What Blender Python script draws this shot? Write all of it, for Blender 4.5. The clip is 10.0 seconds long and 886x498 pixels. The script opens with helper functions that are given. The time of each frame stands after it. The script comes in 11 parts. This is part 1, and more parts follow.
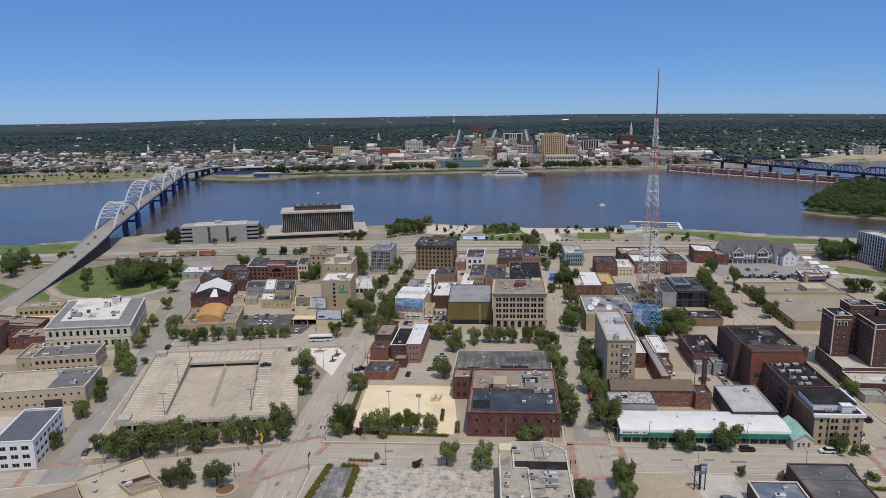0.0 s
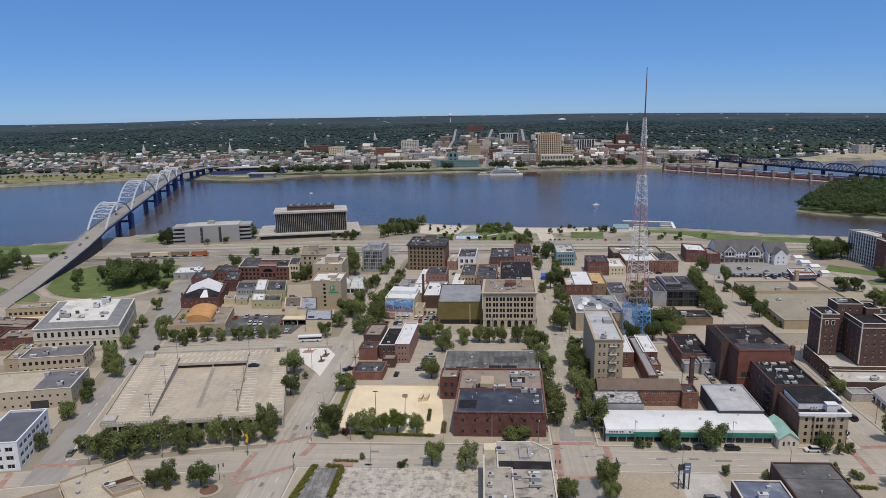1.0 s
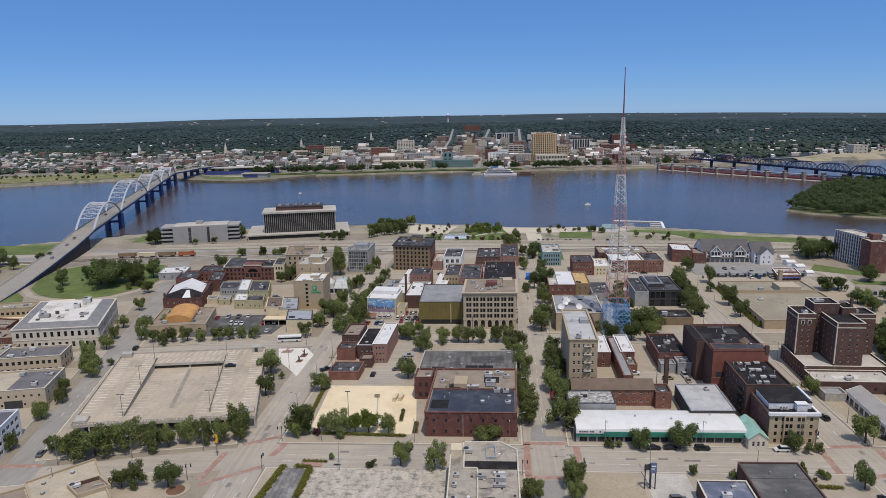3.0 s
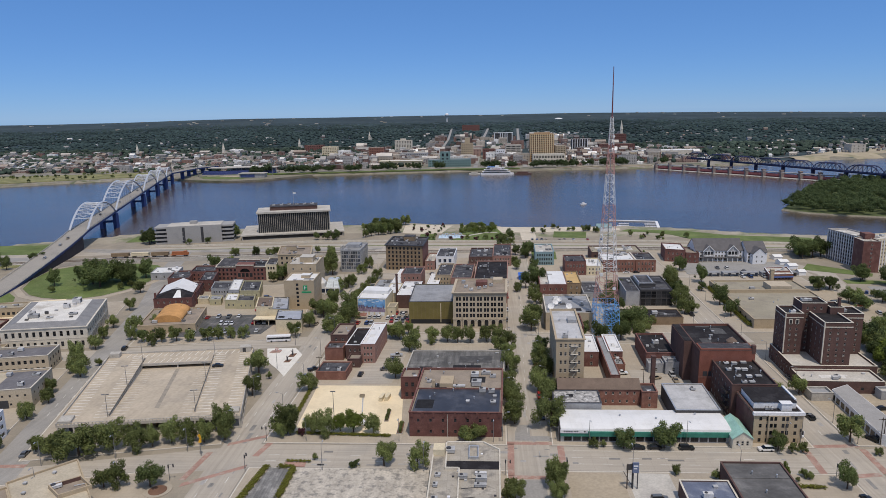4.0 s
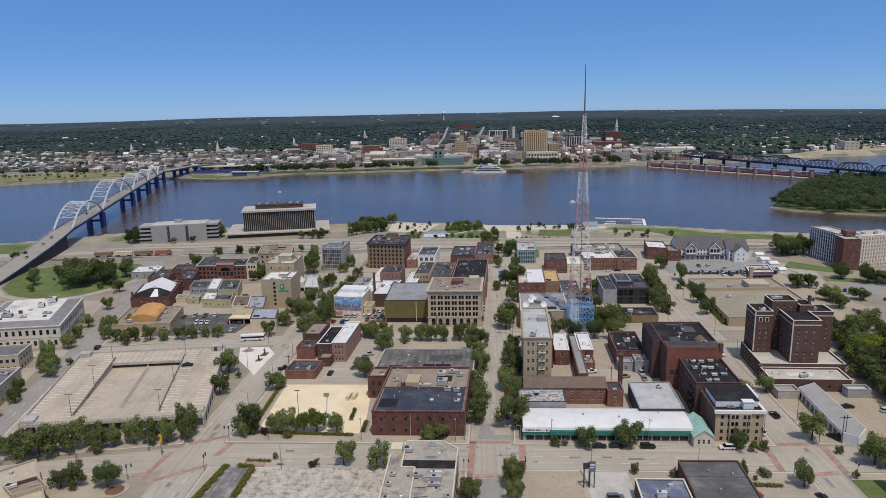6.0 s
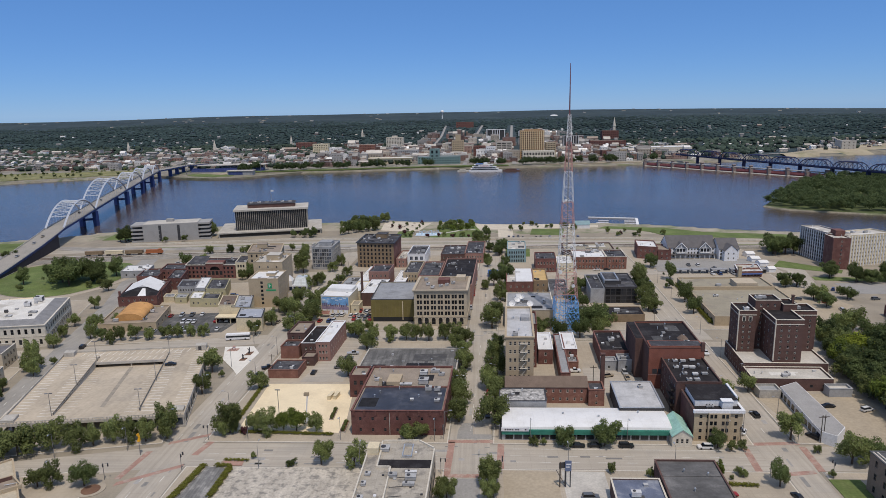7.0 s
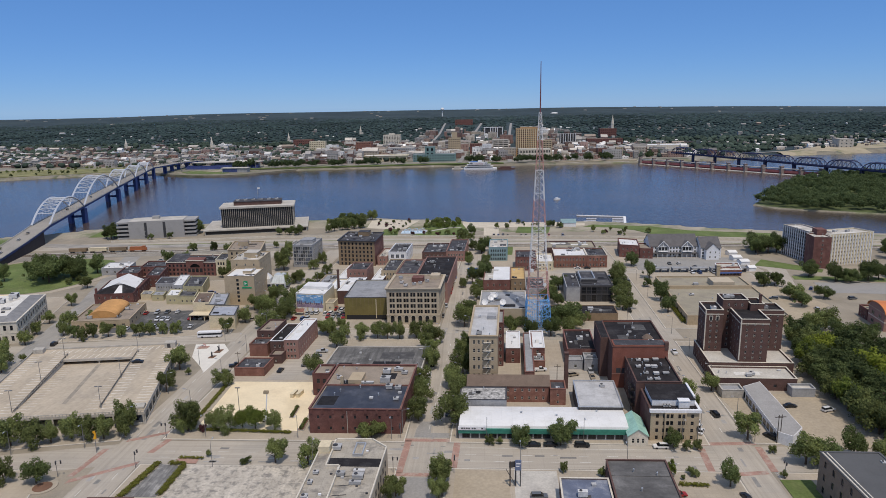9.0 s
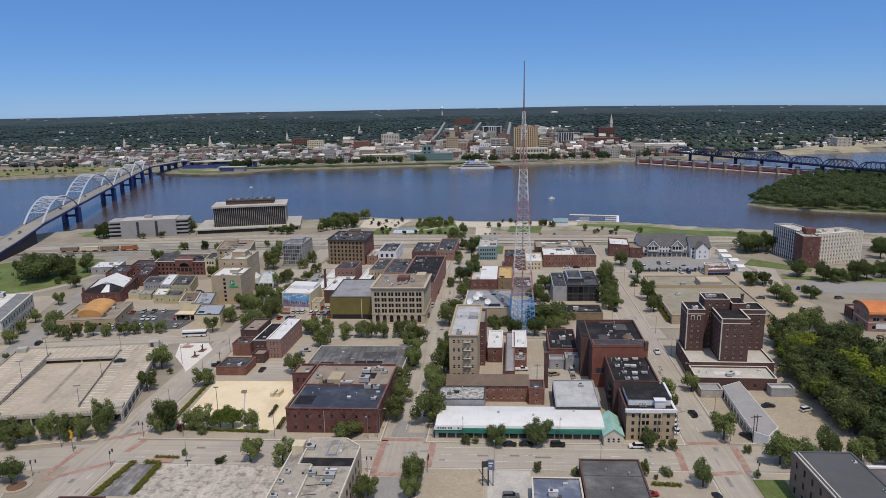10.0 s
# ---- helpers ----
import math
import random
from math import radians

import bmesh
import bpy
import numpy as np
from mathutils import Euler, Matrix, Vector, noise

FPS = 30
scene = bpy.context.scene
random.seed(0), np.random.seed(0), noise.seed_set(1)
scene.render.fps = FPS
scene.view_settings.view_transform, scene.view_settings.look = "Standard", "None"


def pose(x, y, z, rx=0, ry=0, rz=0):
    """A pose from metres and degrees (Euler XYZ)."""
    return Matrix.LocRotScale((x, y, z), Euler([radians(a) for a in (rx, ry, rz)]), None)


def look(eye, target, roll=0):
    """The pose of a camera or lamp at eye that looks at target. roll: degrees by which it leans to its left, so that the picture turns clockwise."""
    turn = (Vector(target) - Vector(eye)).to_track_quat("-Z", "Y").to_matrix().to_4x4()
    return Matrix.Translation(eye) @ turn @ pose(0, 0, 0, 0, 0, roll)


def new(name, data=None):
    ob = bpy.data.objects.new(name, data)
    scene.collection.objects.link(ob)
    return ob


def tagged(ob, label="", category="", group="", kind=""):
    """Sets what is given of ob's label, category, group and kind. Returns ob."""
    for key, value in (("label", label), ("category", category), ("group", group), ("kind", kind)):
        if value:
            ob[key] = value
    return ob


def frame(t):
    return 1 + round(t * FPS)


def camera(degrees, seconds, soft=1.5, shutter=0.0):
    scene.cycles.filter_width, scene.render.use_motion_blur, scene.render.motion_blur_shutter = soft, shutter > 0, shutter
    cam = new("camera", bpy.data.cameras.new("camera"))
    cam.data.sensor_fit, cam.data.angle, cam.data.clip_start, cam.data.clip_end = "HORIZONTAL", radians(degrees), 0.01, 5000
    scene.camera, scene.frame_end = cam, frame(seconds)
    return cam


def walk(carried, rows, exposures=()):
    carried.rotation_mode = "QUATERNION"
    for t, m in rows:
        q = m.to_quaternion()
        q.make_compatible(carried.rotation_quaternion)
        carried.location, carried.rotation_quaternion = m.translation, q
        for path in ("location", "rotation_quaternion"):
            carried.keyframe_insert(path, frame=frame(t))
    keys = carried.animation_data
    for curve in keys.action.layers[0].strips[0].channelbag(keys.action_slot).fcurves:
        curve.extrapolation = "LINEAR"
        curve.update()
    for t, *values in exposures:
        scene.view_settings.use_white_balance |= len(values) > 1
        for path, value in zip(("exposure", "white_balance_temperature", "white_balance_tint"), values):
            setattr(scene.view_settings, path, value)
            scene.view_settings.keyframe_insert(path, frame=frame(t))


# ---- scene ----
cam = camera(67.8, 10.0, soft=0.6)
PATH = [
    (0, (-0.027, 0.793, 110.027), (-0.142, 2.748, 109.622), -0.8),
    (0.5, (1.972, 1.015, 110.015), (1.861, 2.971, 109.609), -0.9),
    (1, (4.104, 1.217, 110.001), (3.996, 3.172, 109.595), -0.9),
    (1.5, (6.37, 1.375, 109.983), (6.262, 3.33, 109.577), -0.9),
    (2, (8.8, 1.502, 109.951), (8.692, 3.457, 109.546), -0.9),
    (2.5, (11.356, 1.643, 109.91), (11.249, 3.599, 109.504), -0.9),
    (4, (19.313, 2.386, 109.664), (19.206, 4.341, 109.257), -1.0),
    (4.5, (22.246, 2.676, 109.614), (22.139, 4.631, 109.205), -1.0),
    (5, (25.349, 2.98, 109.582), (25.242, 4.935, 109.172), -1.0),
    (5.5, (28.612, 3.262, 109.551), (28.506, 5.216, 109.14), -1.1),
    (7, (38.958, 4.136, 109.482), (38.853, 6.09, 109.066), -1.1),
    (7.5, (42.537, 4.487, 109.473), (42.431, 6.44, 109.055), -1.1),
    (8, (46.267, 4.824, 109.468), (46.158, 6.776, 109.048), -1.0),
    (8.5, (50.132, 5.106, 109.475), (50.021, 7.058, 109.054), -1.0),
    (9, (54.152, 5.351, 109.479), (54.039, 7.302, 109.056), -1.0),
    (9.5, (58.294, 5.594, 109.515), (58.179, 7.545, 109.089), -1.0),
    (10, (62.487, 5.812, 109.548), (62.37, 7.763, 109.122), -1.0),
]
walk(cam, [(t, look(eye, target, roll)) for t, eye, target, roll in PATH], exposures=[(0, -0.36, 6400, 10), (10, -0.36, 6400, 10)])

# ---- light ----
SUN_DIR = Vector((0.40, -0.92, math.tan(radians(67)) * 1.003)).normalized()
world = bpy.data.worlds.new("world")
scene.world = world
world.use_nodes = True
wn = world.node_tree
sky = wn.nodes.new("ShaderNodeTexSky")
sky.sky_type = "NISHITA"
sky.sun_disc = False
sky.sun_elevation = radians(67)
sky.sun_rotation = math.atan2(SUN_DIR.x, SUN_DIR.y)
sky.altitude = 2500
sky.air_density, sky.dust_density, sky.ozone_density = 1.0, 0.0, 5.0
tint = wn.nodes.new("ShaderNodeVectorMath")
tint.operation = "MULTIPLY"
tint.inputs[1].default_value = (0.78, 0.97, 1.36)
wn.links.new(sky.outputs[0], tint.inputs[0])
even = wn.nodes.new("ShaderNodeMix")
even.data_type = "RGBA"
even.inputs["Factor"].default_value = 0.42
even.inputs["B"].default_value = (1.62, 4.35, 9.3, 1)
wn.links.new(tint.outputs[0], even.inputs["A"])
# the clear sky pales and brightens towards the sun
way = wn.nodes.new("ShaderNodeTexCoord")
near_sun = wn.nodes.new("ShaderNodeVectorMath")
near_sun.operation = "DOT_PRODUCT"
near_sun.inputs[1].default_value = SUN_DIR
wn.links.new(way.outputs["Generated"], near_sun.inputs[0])
glow = wn.nodes.new("ShaderNodeMapRange")
glow.interpolation_type = "SMOOTHSTEP"
glow.inputs["From Min"].default_value, glow.inputs["From Max"].default_value = 0.2, 1.0
glow.inputs["To Max"].default_value = 0.75
wn.links.new(near_sun.outputs["Value"], glow.inputs["Value"])
pale = wn.nodes.new("ShaderNodeMix")
pale.data_type = "RGBA"
pale.inputs["B"].default_value = (8.8, 9.0, 9.4, 1)
wn.links.new(glow.outputs["Result"], pale.inputs["Factor"])
wn.links.new(even.outputs["Result"], pale.inputs["A"])
wn.links.new(pale.outputs["Result"], wn.nodes["Background"].inputs[0])
wn.nodes["Background"].inputs[1].default_value = 0.092
sun = new("sun", bpy.data.lights.new("sun", "SUN"))
sun.data.energy, sun.data.angle, sun.data.color = 3.4, radians(0.53), (1.0, 0.89, 0.775)
sun.matrix_world = look((0, 0, 300), Vector((0, 0, 300)) - SUN_DIR)

# ---- materials ----
MATS = {}


def material(name, color, rough=0.85, metal=0.0, var=0.18, scale=0.25, fine=3.0, fvar=0.12, bump=0.15, rnd=0.0,
             stain=None, stain_amt=0.0, stain_scale=0.08, isle=0.0, spec=0.3, trans=0.0, joint=None, streak=None):
    """A weathered surface: base colour with broad and fine variation, optional stains, varied by object or by island."""
    if name in MATS:
        return MATS[name]
    m = bpy.data.materials.new(name)
    m.use_nodes = True
    n, l = m.node_tree.nodes, m.node_tree.links
    bsdf = n["Principled BSDF"]
    bsdf.inputs["Roughness"].default_value = rough
    bsdf.inputs["Metallic"].default_value = metal
    bsdf.inputs["Specular IOR Level"].default_value = spec
    geo = n.new("ShaderNodeNewGeometry")

    def noise_node(sc, det=4.0, rough_=0.6):
        t = n.new("ShaderNodeTexNoise")
        t.inputs["Scale"].default_value, t.inputs["Detail"].default_value = sc, det
        t.inputs["Roughness"].default_value = rough_
        l.new(geo.outputs["Position"], t.inputs["Vector"])
        return t

    def scaled(src, lo, hi):
        r = n.new("ShaderNodeMapRange")
        r.inputs["From Min"].default_value, r.inputs["From Max"].default_value = 0.3, 0.7
        r.inputs["To Min"].default_value, r.inputs["To Max"].default_value = lo, hi
        l.new(src, r.inputs["Value"])
        return r.outputs["Result"]

    def times(a, b):
        k = n.new("ShaderNodeMath")
        k.operation = "MULTIPLY"
        l.new(a, k.inputs[0])
        l.new(b, k.inputs[1])
        return k.outputs[0]

    big, small = noise_node(scale), noise_node(fine, 3.0)
    fac = times(scaled(big.outputs["Fac"], 1 - var, 1 + var), scaled(small.outputs["Fac"], 1 - fvar, 1 + fvar))
    if streak:
        mp = n.new("ShaderNodeMapping")
        mp.inputs["Scale"].default_value = (streak[0], streak[1], 1)
        l.new(geo.outputs["Position"], mp.inputs["Vector"])
        sn = noise_node(1.0, 4.0, 0.65)
        l.new(mp.outputs[0], sn.inputs["Vector"])
        fac = times(fac, scaled(sn.outputs["Fac"], 1 - streak[2], 1 + streak[2]))
    if joint:
        br = n.new("ShaderNodeTexBrick")
        br.offset = 0.0
        br.inputs["Scale"].default_value, br.inputs["Mortar Size"].default_value = 1.0, joint[1]
        br.inputs["Brick Width"].default_value = br.inputs["Row Height"].default_value = joint[0]
        br.inputs["Color1"].default_value = (1, 1, 1, 1)
        br.inputs["Color2"].default_value = (joint[3], joint[3], joint[3], 1)
        br.inputs["Mortar"].default_value = (joint[2], joint[2], joint[2], 1)
        l.new(geo.outputs["Position"], br.inputs["Vector"])
        fac = times(fac, br.outputs["Color"])
    if rnd:
        info = n.new("ShaderNodeObjectInfo")
        r = n.new("ShaderNodeMapRange")
        r.inputs["To Min"].default_value, r.inputs["To Max"].default_value = 1 - rnd, 1 + rnd
        l.new(info.outputs["Random"], r.inputs["Value"])
        fac = times(fac, r.outputs["Result"])
    if isle:
        r = n.new("ShaderNodeMapRange")
        r.inputs["To Min"].default_value, r.inputs["To Max"].default_value = 1 - isle, 1 + isle
        l.new(geo.outputs["Random Per Island"], r.inputs["Value"])
        fac = times(fac, r.outputs["Result"])
    base = n.new("ShaderNodeRGB")
    base.outputs[0].default_value = (*color, 1)
    col = base.outputs[0]
    if stain:
        st = noise_node(stain_scale, 6.0, 0.65)
        r = n.new("ShaderNodeMapRange")
        r.inputs["From Min"].default_value, r.inputs["From Max"].default_value = 0.5, 0.62
        r.inputs["To Max"].default_value = stain_amt
        l.new(st.outputs["Fac"], r.inputs["Value"])
        mx = n.new("ShaderNodeMix")
        mx.data_type = "RGBA"
        l.new(r.outputs["Result"], mx.inputs["Factor"])
        l.new(col, mx.inputs["A"])
        mx.inputs["B"].default_value = (*stain, 1)
        col = mx.outputs["Result"]
    sc = n.new("ShaderNodeVectorMath")
    sc.operation = "SCALE"
    l.new(col, sc.inputs[0])
    l.new(fac, sc.inputs["Scale"])
    l.new(sc.outputs[0], bsdf.inputs["Base Color"])
    if trans:
        bsdf.inputs["Subsurface Weight"].default_value = 0.0
        tr = n.new("ShaderNodeBsdfTranslucent")
        l.new(sc.outputs[0], tr.inputs["Color"])
        mixer = n.new("ShaderNodeMixShader")
        mixer.inputs[0].default_value = trans
        l.new(bsdf.outputs[0], mixer.inputs[1])
        l.new(tr.outputs[0], mixer.inputs[2])
        l.new(mixer.outputs[0], n["Material Output"].inputs["Surface"])
    if bump:
        b = n.new("ShaderNodeBump")
        b.inputs["Strength"].default_value, b.inputs["Distance"].default_value = bump, 0.05
        l.new(small.outputs["Fac"], b.inputs["Height"])
        l.new(b.outputs[0], bsdf.inputs["Normal"])
    MATS[name] = m
    return m


# paving and ground
M_CONC = material("street_concrete", (0.395, 0.354, 0.297), 0.9, scale=0.05, var=0.07, fine=2.5, fvar=0.06, stain=(0.325, 0.304, 0.268), stain_amt=0.5, stain_scale=0.06, joint=(4.6, 0.07, 0.87, 0.96), streak=(0.015, 0.8, 0.13))
M_CONC_Y = material("street_concrete_long", (0.395, 0.354, 0.297), 0.9, scale=0.05, var=0.07, fine=2.5, fvar=0.06, stain=(0.325, 0.304, 0.268), stain_amt=0.5, stain_scale=0.06, joint=(4.6, 0.07, 0.87, 0.96), streak=(0.8, 0.015, 0.13))
M_WALK = material("pavement_concrete", (0.40, 0.346, 0.273), 0.9, scale=0.06, var=0.1, fine=3.0, fvar=0.08, stain=(0.35, 0.31, 0.255), stain_amt=0.6, stain_scale=0.09, joint=(1.8, 0.05, 0.84, 0.93))
M_TAN = material("tan_paving", (0.365, 0.308, 0.228), 0.95, scale=0.08, var=0.1, fine=1.0, stain=(0.36, 0.30, 0.22), stain_amt=0.5)
M_SAND = material("pale_sand", (0.74, 0.625, 0.43), 0.95, scale=0.1, var=0.06, fine=1.5, fvar=0.05, stain=(0.62, 0.51, 0.34), stain_amt=0.5)
M_ASPH = material("old_asphalt", (0.09, 0.09, 0.09), 0.9, scale=0.12, var=0.2, fine=2.0, fvar=0.1, stain=(0.2, 0.19, 0.18), stain_amt=0.6, stain_scale=0.16, streak=(0.9, 0.05, 0.3))
M_LOTGREY = material("grey_lot", (0.29, 0.28, 0.265), 0.9, scale=0.08, var=0.16, fine=1.3, stain=(0.2, 0.195, 0.185), stain_amt=0.6)
M_WORN = material("worn_concrete", (0.45, 0.41, 0.35), 0.9, scale=0.08, var=0.12, fine=1.2, fvar=0.16, stain=(0.20, 0.19, 0.175), stain_amt=0.8, stain_scale=0.42, streak=(0.45, 0.12, 0.22))
M_GRASS = material("grass", (0.112, 0.15, 0.045), 0.95, scale=0.06, var=0.25, fine=1.0, fvar=0.2, stain=(0.155, 0.18, 0.068), stain_amt=0.6)
M_DRYGRASS = material("dry_grass", (0.19, 0.19, 0.08), 0.95, scale=0.04, var=0.25, fine=0.6, fvar=0.25, stain=(0.30, 0.25, 0.14), stain_amt=0.6)
M_REDPAVE = material("red_brick_paving", (0.335, 0.205, 0.165), 0.9, scale=0.3, var=0.15, stain=(0.41, 0.345, 0.295), stain_amt=0.7, stain_scale=0.35)
M_PAINT = material("white_road_paint", (0.62, 0.61, 0.57), 0.8, fine=3, fvar=0.2, stain=(0.45, 0.43, 0.39), stain_amt=0.8, stain_scale=0.4)
M_BANK = material("river_bank_stone", (0.21, 0.19, 0.145), 0.95, scale=0.05, var=0.25, fine=0.5, fvar=0.25, stain=(0.13, 0.15, 0.07), stain_amt=0.7, stain_scale=0.02)
M_MULCH = material("mulch", (0.16, 0.09, 0.06), 0.95)
# roofs
M_TAR = material("black_tar_roof", (0.026, 0.024, 0.026), 0.9, spec=0.12, scale=0.2, var=0.25, fine=1.5, fvar=0.12, stain=(0.055, 0.053, 0.056), stain_amt=0.6, stain_scale=0.22, joint=(5.2, 0.06, 1.35, 0.88))
M_DARKROOF = material("dark_grey_roof", (0.062, 0.062, 0.07), 0.88, spec=0.2, scale=0.2, var=0.22, fine=1.5, fvar=0.1, stain=(0.125, 0.124, 0.13), stain_amt=0.6, stain_scale=0.2, joint=(4.1, 0.06, 1.4, 0.88))
M_GREYROOF = material("grey_membrane_roof", (0.30, 0.305, 0.315), 0.7, scale=0.15, var=0.12, fine=1.5, fvar=0.08, stain=(0.20, 0.20, 0.205), stain_amt=0.6, stain_scale=0.17, joint=(3.2, 0.05, 0.82, 0.93))
M_PALEGREYROOF = material("pale_grey_membrane_roof", (0.47, 0.47, 0.475), 0.7, scale=0.15, var=0.1, fine=1.5, fvar=0.08, stain=(0.31, 0.31, 0.31), stain_amt=0.6, stain_scale=0.17, joint=(3.2, 0.05, 0.86, 0.95))
M_WHITEROOF = material("white_membrane_roof", (0.70, 0.70, 0.695), 0.6, scale=0.15, var=0.05, fine=1.5, fvar=0.04, stain=(0.63, 0.625, 0.61), stain_amt=0.6, stain_scale=0.16, joint=(3.6, 0.05, 0.88, 0.97))
M_TANROOF = material("tan_gravel_roof", (0.30, 0.27, 0.205), 0.95, scale=0.1, var=0.1, fine=2.5, fvar=0.1, stain=(0.25, 0.22, 0.18), stain_amt=0.65, stain_scale=0.16)
M_BROWNROOF = material("brown_gravel_roof", (0.275, 0.23, 0.185), 0.95, scale=0.15, var=0.15, fine=2.0, stain=(0.20, 0.17, 0.14), stain_amt=0.6, stain_scale=0.2)
M_PALEROOF = material("pale_gravel_roof", (0.47, 0.445, 0.40), 0.9, scale=0.12, var=0.15, fine=1.5, stain=(0.33, 0.31, 0.285), stain_amt=0.5)
M_SLATEROOF = material("slate_grey_membrane_roof", (0.155, 0.15, 0.158), 0.85, scale=0.2, var=0.15, fine=1.5, fvar=0.1, stain=(0.20, 0.19, 0.19), stain_amt=0.6, stain_scale=0.2, joint=(4.1, 0.06, 1.2, 0.96), spec=0.25)
M_PALETANROOF = material("pale_tan_roof", (0.45, 0.395, 0.30), 0.9, scale=0.12, var=0.12, fine=1.5, stain=(0.36, 0.31, 0.24), stain_amt=0.5)
M_SHINGLE = material("brown_shingle_roof", (0.155, 0.115, 0.09), 0.9, scale=0.3, var=0.15, fine=2.5)
M_GREYSHING = material("grey_shingle_roof", (0.115, 0.11, 0.113), 0.9, scale=0.3, var=0.15, fine=2.0)
M_COPPER = material("green_copper_roof", (0.30, 0.50, 0.42), 0.7, scale=0.4, var=0.15)
M_ORANGE = material("orange_roof", (0.50, 0.27, 0.10), 0.8, scale=0.2, var=0.18)
M_ORANGE2 = material("bright_orange_metal_roof", (0.55, 0.19, 0.06), 0.6, scale=0.2, var=0.15)
M_PATCHBLACK = material("black_roof_patch", (0.024, 0.024, 0.027), 0.9, spec=0.12, scale=0.5, var=0.25, fine=2.0)
M_PATCHGREY = material("grey_roof_patch", (0.075, 0.073, 0.073), 0.8, scale=0.4, var=0.2, fine=2.0, stain=(0.12, 0.116, 0.112), stain_amt=0.6, stain_scale=0.4)
M_PATCHPALE = material("pale_roof_patch", (0.62, 0.605, 0.57), 0.7, scale=0.4, var=0.1, fine=2.0)
# walls
M_BRICK = material("red_brick", (0.158, 0.073, 0.062), 0.9, scale=0.35, var=0.2, fine=4.0, fvar=0.18, rnd=0.08, stain=(0.25, 0.14, 0.115), stain_amt=0.5, stain_scale=0.25)
M_BRICK2 = material("maroon_brick", (0.132, 0.06, 0.052), 0.9, scale=0.35, var=0.2, fine=4.0, fvar=0.18, stain=(0.19, 0.10, 0.085), stain_amt=0.5, stain_scale=0.25)
M_BRICK3 = material("orange_red_brick", (0.205, 0.098, 0.074), 0.9, scale=0.35, var=0.2, fine=4.0, fvar=0.15, stain=(0.31, 0.17, 0.13), stain_amt=0.5, stain_scale=0.25)
M_BROWNBRICK = material("dark_brown_brick", (0.11, 0.064, 0.055), 0.9, scale=0.35, var=0.18, fine=4.0, fvar=0.18)
M_OCHRE = material("ochre_brick", (0.235, 0.172, 0.11), 0.9, scale=0.35, var=0.16, fine=4.0)
M_TANBRICK = material("tan_brick", (0.42, 0.34, 0.235), 0.9, scale=0.3, var=0.13, fine=3.5, stain=(0.33, 0.27, 0.19), stain_amt=0.5, stain_scale=0.3)
M_STONE = material("buff_limestone", (0.47, 0.40, 0.30), 0.85, scale=0.3, var=0.13, fine=2.5, stain=(0.38, 0.325, 0.25), stain_amt=0.6, stain_scale=0.3)
M_PALESTONE = material("pale_limestone", (0.60, 0.555, 0.47), 0.85, scale=0.3, var=0.1, fine=2.5, stain=(0.48, 0.44, 0.37), stain_amt=0.6, stain_scale=0.25)
M_WHITE = material("white_painted_wall", (0.72, 0.725, 0.74), 0.8, scale=0.3, var=0.08, fine=2.0, stain=(0.60, 0.60, 0.60), stain_amt=0.5, stain_scale=0.3)
M_CREAM = material("cream_wall", (0.62, 0.54, 0.38), 0.85, scale=0.3, var=0.1, fine=2.0)
M_GREYWALL = material("grey_wall", (0.33, 0.335, 0.345), 0.85, scale=0.3, var=0.13, fine=2.0, stain=(0.26, 0.26, 0.265), stain_amt=0.5, stain_scale=0.2)
M_CONCWALL = material("cast_concrete", (0.44, 0.415, 0.37), 0.85, scale=0.25, var=0.13, fine=2.0, stain=(0.33, 0.31, 0.28), stain_amt=0.6, stain_scale=0.2)
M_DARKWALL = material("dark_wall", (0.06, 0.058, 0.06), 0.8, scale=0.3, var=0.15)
M_TEAL = material("teal_wall", (0.21, 0.31, 0.335), 0.8, scale=0.3, var=0.12)
M_GREENTRIM = material("green_metal_fascia", (0.045, 0.20, 0.15), 0.6, scale=0.4, var=0.12)
M_GOLD = material("gold_green_screen_wall", (0.165, 0.135, 0.045), 0.6, scale=0.3, var=0.14, fine=2.0)
M_PINK = material("pinkish_brick", (0.30, 0.175, 0.145), 0.9, scale=0.3, var=0.18, fine=3.0, stain=(0.22, 0.12, 0.10), stain_amt=0.5, stain_scale=0.3)
M_METAL = material("galvanised_metal", (0.55, 0.56, 0.57), 0.45, 0.6, scale=0.6, var=0.15, rnd=0.12)
M_UNIT = material("grey_painted_unit", (0.42, 0.42, 0.42), 0.6, scale=0.8, var=0.15, rnd=0.35)
M_FAN = material("dark_fan_grille", (0.05, 0.05, 0.055), 0.6)
M_TIMBER = material("dark_timber", (0.07, 0.055, 0.045), 0.9)
M_STEEL = material("silver_bridge_steel", (0.50, 0.53, 0.58), 0.5, 0.1, scale=0.3, var=0.1)
M_BLUESTEEL = material("blue_bridge_steel", (0.035, 0.06, 0.19), 0.6, scale=0.2, var=0.15)
M_POLE = material("dull_pole_metal", (0.23, 0.23, 0.23), 0.5, 0.4, rnd=0.2)
M_FRAME = material("pale_window_frame", (0.50, 0.48, 0.43), 0.7, rnd=0.15)
M_DKFRAME = material("dark_window_frame", (0.05, 0.05, 0.055), 0.6)
M_MASTRED = material("mast_red_paint", (0.50, 0.27, 0.24), 0.6, scale=0.8, var=0.2)
M_MASTWHITE = material("mast_white_paint", (0.70, 0.70, 0.70), 0.6, scale=0.8, var=0.15)
M_MASTBLUE = material("mast_blue_paint", (0.17, 0.40, 0.72), 0.6, scale=0.8, var=0.2)
